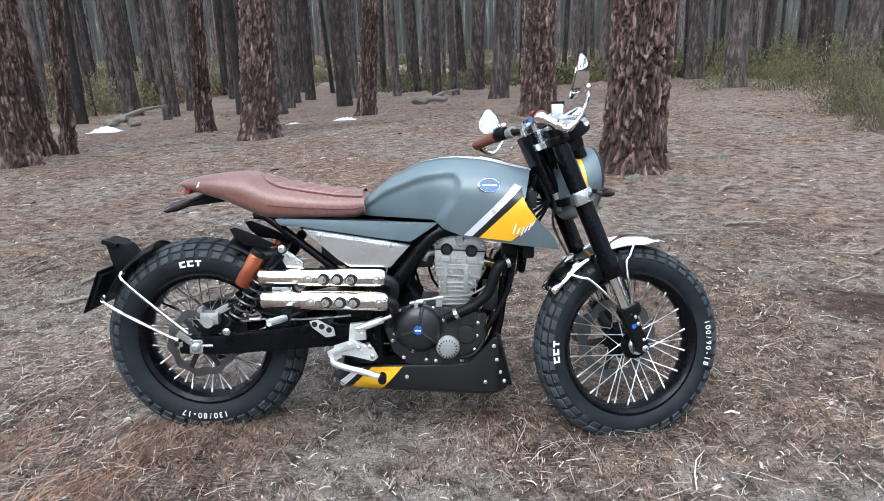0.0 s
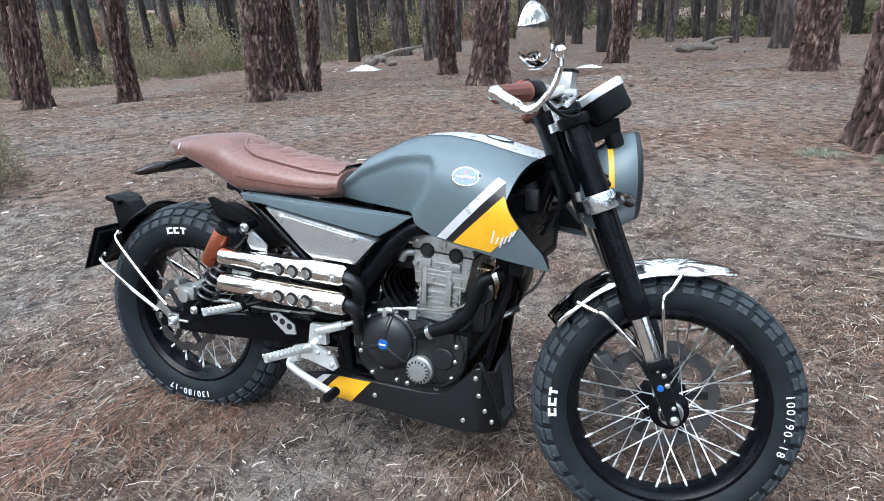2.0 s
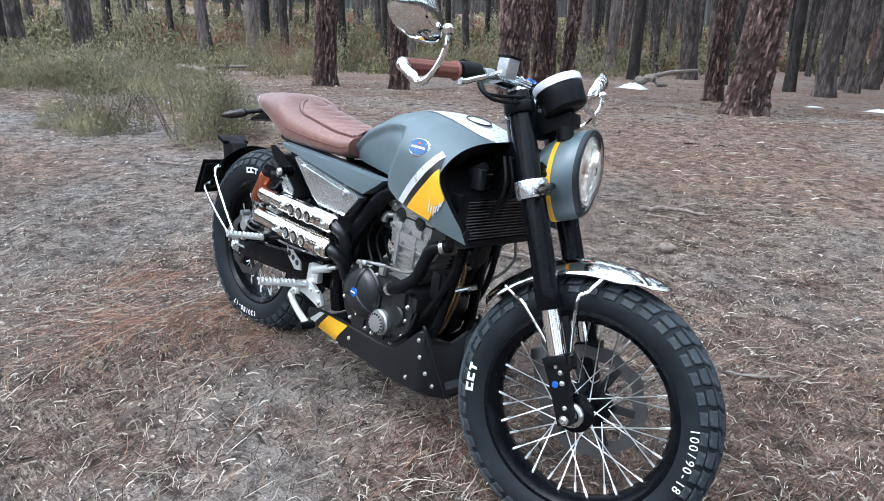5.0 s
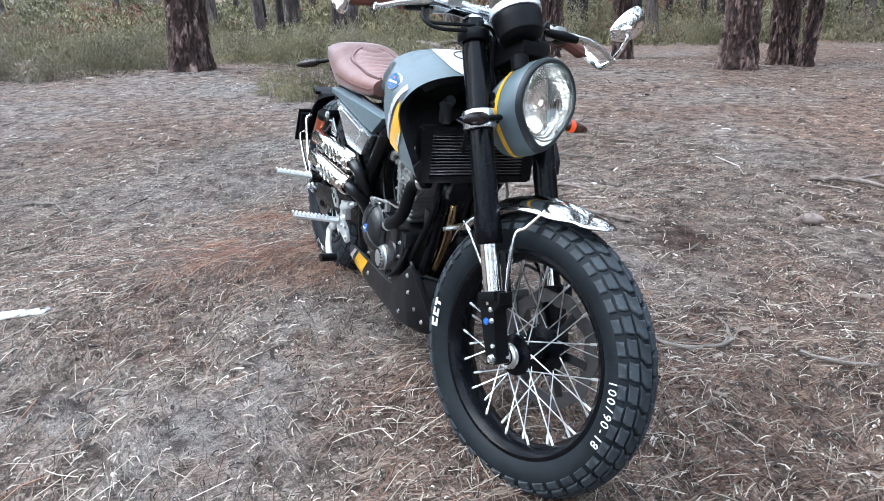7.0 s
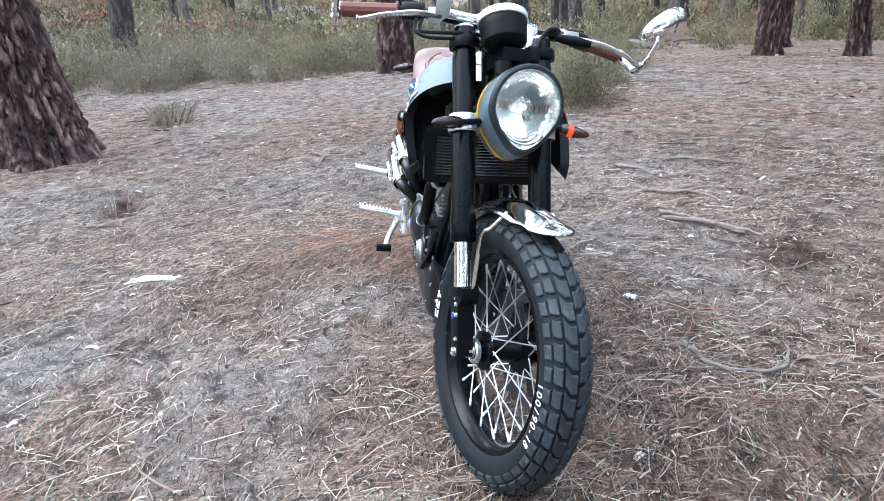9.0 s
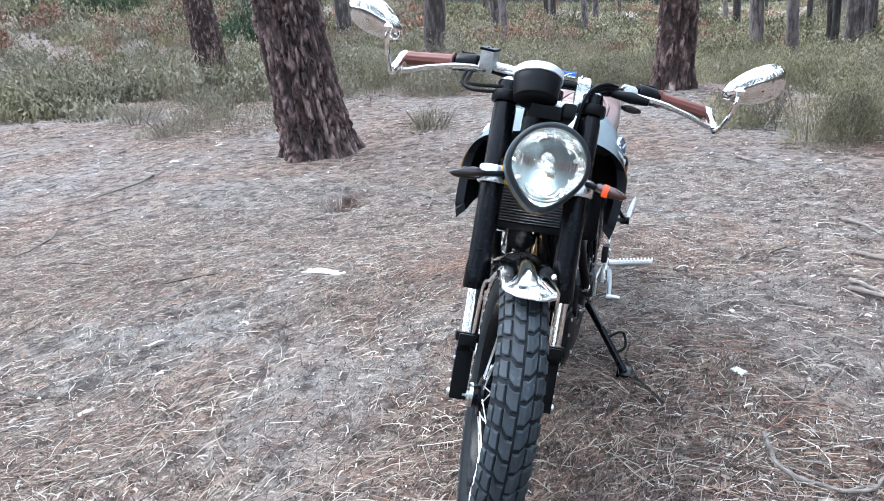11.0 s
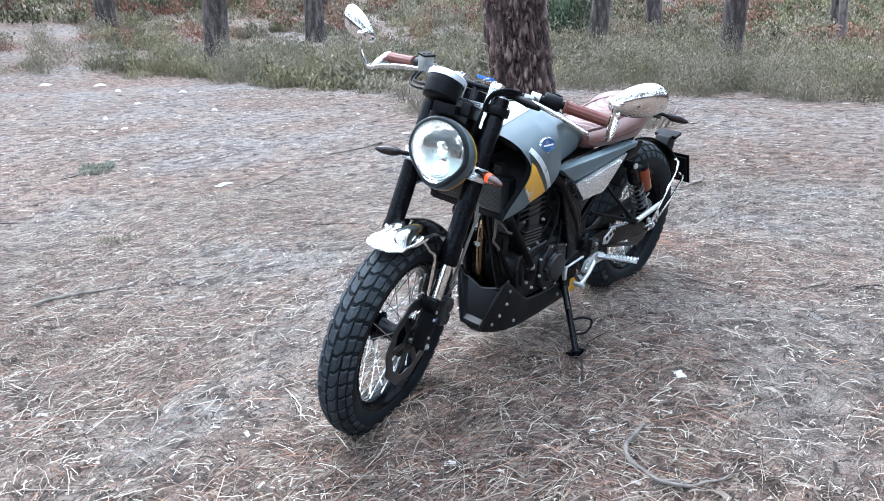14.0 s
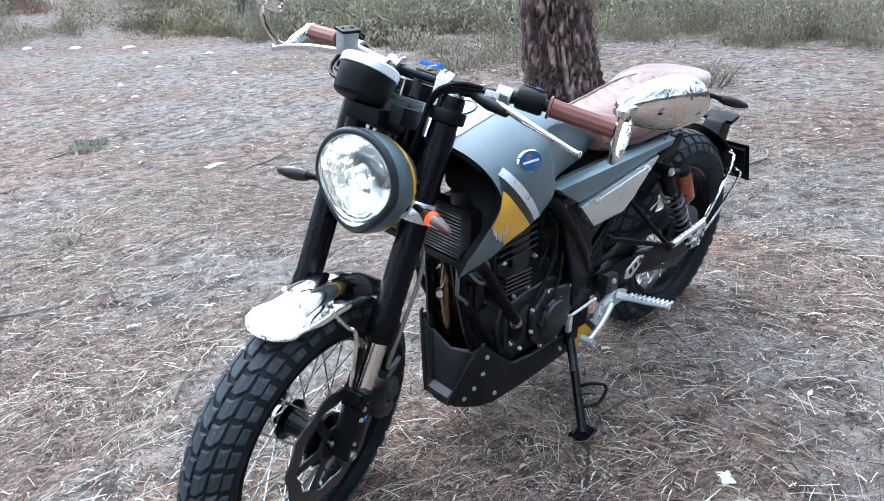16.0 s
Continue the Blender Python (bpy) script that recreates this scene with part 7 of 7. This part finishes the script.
# sloped nose with a sunken field and a pipe opening
nose = []
for v in (0.0, 0.1, 0.17, 0.3, 0.5, 0.7, 0.86, 0.92, 1.0):
    row = []
    for s in (-1, -0.84, -0.72, -0.5, -0.25, 0, 0.25, 0.5, 0.72, 0.84, 1):
        sunk = 0.016 if abs(s) < 0.8 and 0.12 < v < 0.9 else 0.0
        row.append((0.25 + 0.05 * v - sunk, s * (0.107 - 0.067 * v), 0.374 - 0.19 * v - (0.06 * (1 - abs(s)) ** 0.6 * (1 - v) ** 3)))
    nose.append(row)
part("pan_nose", loft(nose, closed=False), M_pan, pan, "sunken nose of the belly pan", angle=25)
for s in (-1, 1):
    part("nose_rib", tube([(0.246, s * 0.107, 0.376), (0.252, s * 0.107, 0.37), (0.276, s * 0.074, 0.28), (0.3, s * 0.04, 0.185)], [0.004, 0.0055, 0.0055, 0.005], 8), M_pan, pan)
    for x, z in ((0.24, 0.335), (0.25, 0.29), (0.262, 0.245), (0.276, 0.21), (0.215, 0.22), (-0.03, 0.235)):
        part("pan_screw", bolt((x, s * (interp(x, WB) * 1.02 + 0.001), z), (0, s, 0), 0.005, 0.003), M_steel, pan)

    def skin(q, lift=0.0015):
        A, B, C, D = (np.array(c) for c in q)
        vs = []
        for i in range(7):
            for j in range(7):
                a, b = i / 6, j / 6
                x, z = (A * (1 - a) + B * a) * (1 - b) + (D * (1 - a) + C * a) * b
                zt, zb, w = interp(x, ZT), interp(x, ZB), interp(x, WB)
                y = interp(z, ((zb + 0.004, w * 0.75), (zb + 0.02, w * 0.95), (zb + (zt - zb) * 0.5, w * 1.02), (zt - 0.006, w)))
                vs.append((x, s * (y + lift), z))
        return vs, [(i * 7 + j, i * 7 + j + 1, (i + 1) * 7 + j + 1, (i + 1) * 7 + j) for i in range(6) for j in range(6)]
    part("pan_flash", skin(((-0.14, 0.264), (-0.043, 0.268), (-0.115, 0.183), (-0.212, 0.188))), M_yellow, pan, "yellow stripe")
    part("pan_stripe", skin(((-0.19, 0.256), (-0.165, 0.261), (-0.236, 0.19), (-0.25, 0.208))), M_silver, pan, "grey stripe")

# ---- silencers ----
for z, y, x0, x1, r in ((0.558, -0.168, -0.468, -0.098, 0.0235), (0.492, -0.182, -0.458, -0.088, 0.0255)):
    can = part("silencer", lathe([(0.012, x0 + 0.02), (0.014, x0), (r - 0.002, x0 - 0.001), (r, x0 + 0.004), (r, x1 - 0.02), (r - 0.006, x1 - 0.003), (0.012, x1)], 32, (0, y, z), (1, 0, 0)), M_exhaust, bike, "polished twin silencer")
    part("outlet", lathe([(0.0, x0 + 0.012), (0.0145, x0 + 0.012), (0.0145, x0 + 0.0005)], 24, (0, y, z), (1, 0, 0)), M_dark, can)
    # heat shield wrapped over the outer half, its three round holes drawn as dark discs
    xs, sh = x0 + 0.115, []
    for x, k in ((xs, 1.02), (xs + 0.003, 1.16), (xs + 0.03, 1.18), (x1 - 0.03, 1.18), (x1 - 0.004, 1.14), (x1 + 0.006, 0.9)):
        sh.append([(x, y - r * k * math.cos(t), z + r * k * math.sin(t)) for t in np.linspace(-1.75, 1.75, 18)])
    shield = part("heat_shield", loft(sh, closed=False), M_exhaust, can, "polished heat shield with three holes")
    for k in range(3):
        xc = xs + 0.082 + 0.041 * k
        part("hole_shade_disc", join(lathe([(0.0, 0.0005), (0.0165, 0.0005)], 24, (xc, y - r * 1.18 - 0.0005, z), (0, -1, 0))), M_dark, shield)
        part("inner_pipe", lathe([(0.0, 0.0012), (0.009, 0.0011), (0.0115, 0.0008)], 20, (xc - 0.0042, y - r * 1.18 - 0.0005, z - 0.002), (0, -1, 0)), M_steel, shield)
        part("hole_rim", lathe([(0.0162, 0.0), (0.0175, 0.0022), (0.019, 0.0)], 24, (xc, y - r * 1.18, z), (0, -1, 0)), M_exhaust, shield)
    for xc in (xs + 0.035, x1 - 0.018):
        part("shield_bolt", join(lathe([(0.0, 0.0015), (0.011, 0.0015), (0.012, 0)], 20, (xc, y - r * 1.18, z), (0, -1, 0)), bolt((xc, y - r * 1.18 - 0.001, z), (0, -1, 0), 0.006, 0.005)), M_steel, shield)
# link pipes coloured black so that they sink into the shade there
part("link_pipe", tube(spline([(-0.1, -0.168, 0.556), (-0.07, -0.16, 0.54), (-0.07, -0.14, 0.5), (-0.09, -0.11, 0.43), (-0.05, -0.08, 0.34)], 6), 0.017, 14), M_case, bike)
part("link_pipe", tube(spline([(-0.09, -0.182, 0.492), (-0.07, -0.17, 0.48), (-0.075, -0.14, 0.45), (-0.09, -0.11, 0.4)], 6), 0.017, 14), M_case, bike)
part("link_plate", block((0.06, 0.004, 0.01), (-0.4, -0.178, 0.524), 0.002), M_steel, bike)
part("silencer_bracket", join(prism([(-0.42, 0.63), (-0.395, 0.642), (-0.34, 0.60), (-0.34, 0.582), (-0.39, 0.582)], -0.15, -0.143, 0.003), bolt((-0.405, -0.151, 0.628), (0, -1, 0), 0.008, 0.005)), M_alu, bike, "pale alloy silencer bracket")

# ---- swingarm and rear end ----
swing = part("swingarm", join(*[prism([(-0.745, 0.352), (-0.74, 0.298), (-0.62, 0.297), (-0.3, 0.325), (-0.13, 0.345), (-0.13, 0.405), (-0.3, 0.402), (-0.62, 0.356)], s * 0.105 - 0.014, s * 0.105 + 0.014, 0.006) for s in (-1, 1)], block((0.06, 0.2, 0.05), (-0.3, 0, 0.365), 0.01)), M_gloss, bike, "black box-section swingarm")
for s in (-1, 1):
    part("axle_block", join(block((0.042, 0.008, 0.044), (-0.686, s * 0.122, 0.324), 0.003), bolt((-0.686, s * 0.126, 0.324), (0, s, 0), 0.013, 0.012)), M_alu, swing, "square alloy axle plate")
    part("chain_adjuster", rod((-0.665, s * 0.121, 0.326), (-0.635, s * 0.121, 0.327), 0.004), M_steel, swing)
    part("adjuster_nut", block((0.012, 0.012, 0.016), (-0.735, s * 0.118, 0.33), 0.002), M_steel, swing)
    part("stay_mount", block((0.05, 0.006, 0.02), (-0.725, s * 0.12, 0.352), 0.002, Matrix.Rotation(0.6, 4, "Y")), M_steel, swing)
part("chain", join(tube([(-0.683, 0.076, 0.425), (-0.4, 0.078, 0.41), (-0.12, 0.08, 0.4)], 0.008, 6), tube([(-0.683, 0.076, 0.225), (-0.4, 0.078, 0.3), (-0.12, 0.08, 0.34)], 0.008, 6)), M_case, bike)
part("chain_guard", prism([(-0.62, 0.45), (-0.6, 0.465), (-0.35, 0.435), (-0.3, 0.41), (-0.6, 0.42)], 0.07, 0.1, 0.004), M_black, bike)
part("rear_caliper", join(block((0.06, 0.045, 0.04), (-0.645, -0.095, 0.412), 0.01), rod((-0.648, -0.125, 0.402), (-0.648, -0.09, 0.402), 0.018, 20), rod((-0.672, -0.12, 0.44), (-0.672, -0.09, 0.44), 0.009, 14), block((0.05, 0.012, 0.02), (-0.605, -0.1, 0.44), 0.004, Matrix.Rotation(-0.5, 4, "Y"))), M_cast, bike, "bare alloy rear brake caliper")
part("caliper_bracket", join(prism([(-0.68, 0.35), (-0.6, 0.36), (-0.58, 0.39), (-0.62, 0.43), (-0.69, 0.39)], -0.09, -0.08, 0.003), tube(spline([(-0.6, -0.1, 0.44), (-0.54, -0.11, 0.47), (-0.48, -0.1, 0.43), (-0.35, -0.12, 0.42), (-0.15, -0.13, 0.43)], 6), 0.0042, 8)), M_black, bike)
part("rear_brake_line", join(rod((-0.54, -0.13, 0.412), (-0.48, -0.13, 0.418), 0.006), tube(spline([(-0.48, -0.13, 0.418), (-0.35, -0.135, 0.42), (-0.2, -0.14, 0.435)], 5), 0.0035, 7)), M_steel, bike)
part("front_caliper", moved(join(block((0.05, 0.05, 0.09), (-0.075, 0.085, 0.08), 0.012), rod((-0.075, 0.11, 0.06), (-0.075, 0.115, 0.06), 0.018, 18), rod((-0.075, 0.11, 0.1), (-0.075, 0.115, 0.1), 0.018, 18), block((0.07, 0.012, 0.03), (-0.03, 0.09, 0.09), 0.004)), ST), M_disc, bike, "dark grey front brake caliper")
part("front_brake_hose", moved(tube(spline([(-0.075, 0.09, 0.12), (-0.06, 0.11, 0.18), (-0.01, 0.115, 0.17), (0.01, 0.13, 0.28), (0.0, 0.12, 0.42), (0.02, 0.03, 0.52)], 6), 0.0045, 8), ST), M_wire, bike)

for s in (-1, 1):
    top, low = Vector((-0.402, s * 0.14, 0.642)), Vector((-0.578, s * 0.14, 0.384))
    d = (top - low).normalized()
    L = (top - low).length
    sh = part("shock", join(lathe([(0.0, 0), (0.014, 0.0), (0.014, 0.03), (0.024, 0.035), (0.024, 0.045), (0.009, 0.047), (0.009, L - 0.09), (0.022, L - 0.088), (0.022, L - 0.02), (0.014, L - 0.01), (0.0, L)], 20, low, d), rod(top - Vector((0, 0.02, 0)), top + Vector((0, 0.02, 0)), 0.016, 16), rod(low - Vector((0, 0.02, 0)), low + Vector((0, 0.02, 0)), 0.016, 16)), M_gloss, bike, "rear shock absorber with copper reservoir")
    u = d.orthogonal().normalized()
    w = d.cross(u)
    coil = [low + d * (0.042 + (L - 0.135) * k / 110) + (u * math.cos(k * 0.4) + w * math.sin(k * 0.4)) * 0.0265 for k in range(111)]
    part("spring", tube(coil, 0.0038, 7), M_disc, sh, "dark steel coil spring")
    a, b = Vector((-0.476, s * 0.15, 0.622)), Vector((-0.528, s * 0.15, 0.527))
    part("reservoir", lathe([(0, 0), (0.022, 0.0), (0.0245, 0.004), (0.0245, (b - a).length - 0.004), (0.022, (b - a).length), (0.0, (b - a).length)], 28, a, (b - a)), M_copper, sh, "copper-coloured gas reservoir")
    part("reservoir_cap", lathe([(0, -0.014), (0.022, -0.014), (0.024, -0.01), (0.0245, 0.002)], 28, a, (b - a)), M_black, sh)
    part("reservoir_link", rod(tuple(a + Vector((0.0, 0, -0.005))), tuple(top + Vector((-0.01, 0, -0.02))), 0.014, 14), M_black, sh)
    for q in (top, low):
        part("shock_bolt", bolt(q + Vector((0, s * 0.02, 0)), (0, s, 0), 0.0105, 0.008), M_steel, sh)
# inner mudguard under the seat
rows = []
for k in range(15):
    t = radians(40 + 33 * k / 14)
    rows.append([(AXLE_R.x + (0.355 - 0.03 * abs(j / 6) ** 2) * math.cos(t) + 0.0, 0.085 * j / 6, AXLE_R.z + (0.355 - 0.03 * abs(j / 6) ** 2) * math.sin(t)) for j in range(-6, 7)])
hug = part("inner_mudguard", loft(rows, closed=False), M_black, bike, "black inner rear mudguard")
sol = hug.modifiers.new("thickness", "SOLIDIFY")
sol.thickness = 0.004
for s in (-1, 1):
    part("mudguard_wall", prism([(-0.58, 0.69), (-0.565, 0.665), (-0.535, 0.64), (-0.47, 0.632), (-0.43, 0.64), (-0.5, 0.672), (-0.56, 0.695)], s * 0.085 - 0.004, s * 0.085 + 0.004, 0.003), M_black, hug)
# outer rear mudguard, tail arm and plate
rows = []
for k in range(17):
    t = radians(116 + 42 * k / 16)
    rows.append([(AXLE_R.x + (0.349 - 0.02 * abs(j / 6) ** 2) * math.cos(t), 0.078 * j / 6, AXLE_R.z + (0.349 - 0.02 * abs(j / 6) ** 2) * math.sin(t)) for j in range(-6, 7)])
rm = part("rear_mudguard", loft(rows, closed=False), M_black, bike, "short black rear mudguard on chrome stays")
sol = rm.modifiers.new("thickness", "SOLIDIFY")
sol.thickness = 0.005
part("lamp_arm", join(prism([(-0.995, 0.63), (-0.98, 0.642), (-0.93, 0.628), (-0.9, 0.59), (-0.905, 0.54), (-0.955, 0.5), (-0.975, 0.56)], -0.032, 0.032, 0.006), block((0.05, 0.1, 0.014), (-0.975, 0, 0.633), 0.004, Matrix.Rotation(0.25, 4, "Y"))), M_black, rm)
part("number_plate", moved(block((0.004, 0.21, 0.145), (0, 0, 0), 0.002), Matrix.Translation((-1.016, 0, 0.488)) @ Matrix.Rotation(radians(21.5), 4, "Y")), M_black, rm, "dark number plate seen from behind")
part("plate_holder", moved(block((0.012, 0.19, 0.12), (0.008, 0, 0), 0.003), Matrix.Translation((-1.016, 0, 0.488)) @ Matrix.Rotation(radians(21.5), 4, "Y")), M_black, rm)
for s in (-1, 1):
    part("mudguard_stay", tube(spline([(-0.925, s * 0.07, 0.545), (-0.92, s * 0.092, 0.525), (-0.81, s * 0.112, 0.44), (-0.712, s * 0.122, 0.365)], 5), 0.0056, 8), M_chrome, rm)
    part("mudguard_stay", tube(spline([(-0.99, s * 0.07, 0.468), (-0.985, s * 0.095, 0.455), (-0.87, s * 0.112, 0.4), (-0.742, s * 0.122, 0.343)], 5), 0.0056, 8), M_chrome, rm)
    part("stay_screw", join(bolt((-0.93, s * 0.075, 0.545), (0, s, 0), 0.005, 0.004), bolt((-0.99, s * 0.075, 0.468), (0, s, 0), 0.005, 0.004)), M_steel, rm)
    indicator((-0.655, s * 0.075, 0.79), (-0.742, s * 0.185, 0.753), bike, M_smoke)
part("tail_bracket", prism([(-0.6, 0.79), (-0.59, 0.772), (-0.72, 0.752), (-0.78, 0.735), (-0.785, 0.745), (-0.68, 0.79)], -0.05, 0.05, 0.005), M_black, bike)
part("tail_light", block((0.02, 0.07, 0.02), (-0.722, 0, 0.803), 0.006, Matrix.Rotation(0.4, 4, "Y")), M_red, bike, "small red tail light")

# ---- footrests, pedals and stand ----
for s in (-1, 1):
    base = s * 0.155
    plate = join(prism([(-0.325, 0.42), (-0.3, 0.425), (-0.25, 0.4), (-0.245, 0.375), (-0.275, 0.37), (-0.315, 0.4)], min(base, base + s * 0.006), max(base, base + s * 0.006), 0.002),
                 prism([(-0.25, 0.345), (-0.19, 0.365), (-0.13, 0.34), (-0.115, 0.31), (-0.13, 0.298), (-0.2, 0.315), (-0.25, 0.318)], min(base, base + s * 0.012), max(base, base + s * 0.012), 0.003),
                 block((0.05, 0.01, 0.012), (-0.18, base + s * 0.008, 0.332), 0.003))
    rest = part("footrest_plate", plate, M_alloy, bike, "bare alloy footrest plate")
    part("mount_block", join(prism([(-0.2, 0.415), (-0.155, 0.42), (-0.15, 0.365), (-0.205, 0.36)], min(base - s * 0.01, base + s * 0.01), max(base - s * 0.01, base + s * 0.01), 0.004), bolt((-0.165, base + s * 0.01, 0.385), (0, s, 0), 0.005, 0.004)), M_alloy if s < 0 else M_case, rest)
    # flat dark discs carry the shade inside the slots
    for x, z in ((-0.308, 0.411), (-0.286, 0.404), (-0.264, 0.394)):
        part("slot_shade_disc", lathe([(0, 0.0005), (0.009, 0.0005)], 16, (x, base + s * 0.0065, z), (0, s, 0)), M_dark, rest)
    for x, z in ((-0.14, 0.345), (-0.132, 0.315), (-0.178, 0.4), (-0.175, 0.34), (-0.205, 0.345)):
        part("plate_bolt", bolt((x, base + s * 0.013, z), (0, s, 0), 0.006, 0.005), M_steel, rest)
    a, b = Vector((-0.2, s * 0.17, 0.348)), Vector((-0.235, s * 0.305, 0.36))
    teeth = [block((0.018, 0.005, 0.008), tuple(a.lerp(b, k / 12) + Vector((0, 0, 0.009))), 0.001) for k in range(3, 13)]
    part("footrest", join(tube([a, a.lerp(b, 0.25), b], [0.012, 0.0095, 0.009], 8), *teeth), M_alloy, rest, "toothed alloy footrest")
    a, b = Vector((-0.385, s * 0.2, 0.44)), Vector((-0.405, s * 0.32, 0.455)) if s < 0 else Vector((-0.525, 0.215, 0.475))
    pp = part("pillion_footrest", join(tube([a, b], [0.01, 0.0085], 8), *[block((0.016, 0.005, 0.006), tuple(a.lerp(b, k / 9) + Vector((0, 0, 0.008))), 0.001) for k in range(1, 10)]), M_alloy, bike, "toothed alloy pillion footrest")
    part("pillion_bracket", join(tube([(-0.2, s * 0.12, 0.5), (-0.385, s * 0.195, 0.44)], 0.007, 8), tube([(-0.29, s * 0.115, 0.58), (-0.385, s * 0.195, 0.44)], 0.007, 8), rod((-0.385, s * 0.18, 0.44), (-0.385, s * 0.21, 0.44), 0.013)), M_black, pp)
part("brake_pedal", join(tube(spline([(-0.235, -0.175, 0.325), (-0.25, -0.18, 0.302), (-0.225, -0.19, 0.29), (-0.16, -0.21, 0.28), (-0.1, -0.222, 0.268)], 5), [0.011] * 8 + [0.0095] * 13, 12), rod((-0.236, -0.17, 0.335), (-0.234, -0.175, 0.31), 0.011)), M_alloy, bike, "pale alloy rear brake pedal")
part("pedal_rubber", rod((-0.098, -0.205, 0.266), (-0.094, -0.252, 0.268), 0.0125, 16), M_black, bike)
part("rear_master_cylinder", join(rod((-0.175, -0.165, 0.4), (-0.1, -0.165, 0.43), 0.012, 14), rod((-0.1, -0.165, 0.43), (-0.075, -0.16, 0.44), 0.006)), M_alloy, bike)
part("gear_lever", join(tube(spline([(-0.17, 0.175, 0.335), (-0.12, 0.185, 0.31), (-0.06, 0.19, 0.285), (-0.03, 0.19, 0.3)], 5), 0.0075, 10), rod((-0.03, 0.185, 0.302), (-0.03, 0.225, 0.302), 0.009), rod((-0.13, 0.15, 0.36), (-0.03, 0.14, 0.34), 0.004), block((0.014, 0.012, 0.05), (-0.028, 0.145, 0.325), 0.003)), M_alloy, bike, "pale alloy gear lever")
foot = bike.matrix_world.inverted() @ Vector((0.055, 0.285, float(surface(0.055, 0.285)) + 0.012))
top = Vector((-0.07, 0.12, 0.262))
d = foot - top
stand = part("side_stand", join(tube([top, top + d * 0.5, foot], [0.0125, 0.0115, 0.0115], 12), block((0.06, 0.045, 0.008), tuple(foot), 0.003, Matrix.Rotation(radians(8), 4, "X")), block((0.05, 0.03, 0.05), (-0.07, 0.115, 0.268), 0.006)), M_gloss, bike, "black side stand resting on the sand")
mid = top + d * 0.55
part("stand_tang", tube(spline([mid, mid + Vector((-0.03, 0.03, 0.012)), mid + Vector((-0.06, 0.05, -0.005)), mid + d * 0.16 + Vector((-0.035, 0.035, 0)), mid + d * 0.2], 5), 0.0042, 8), M_gloss, stand)
part("stand_spring", tube([top + Vector((0.02, 0.015, 0)), top + d * 0.33 + Vector((0.02, 0.015, 0))], 0.006, 8), M_case, stand)
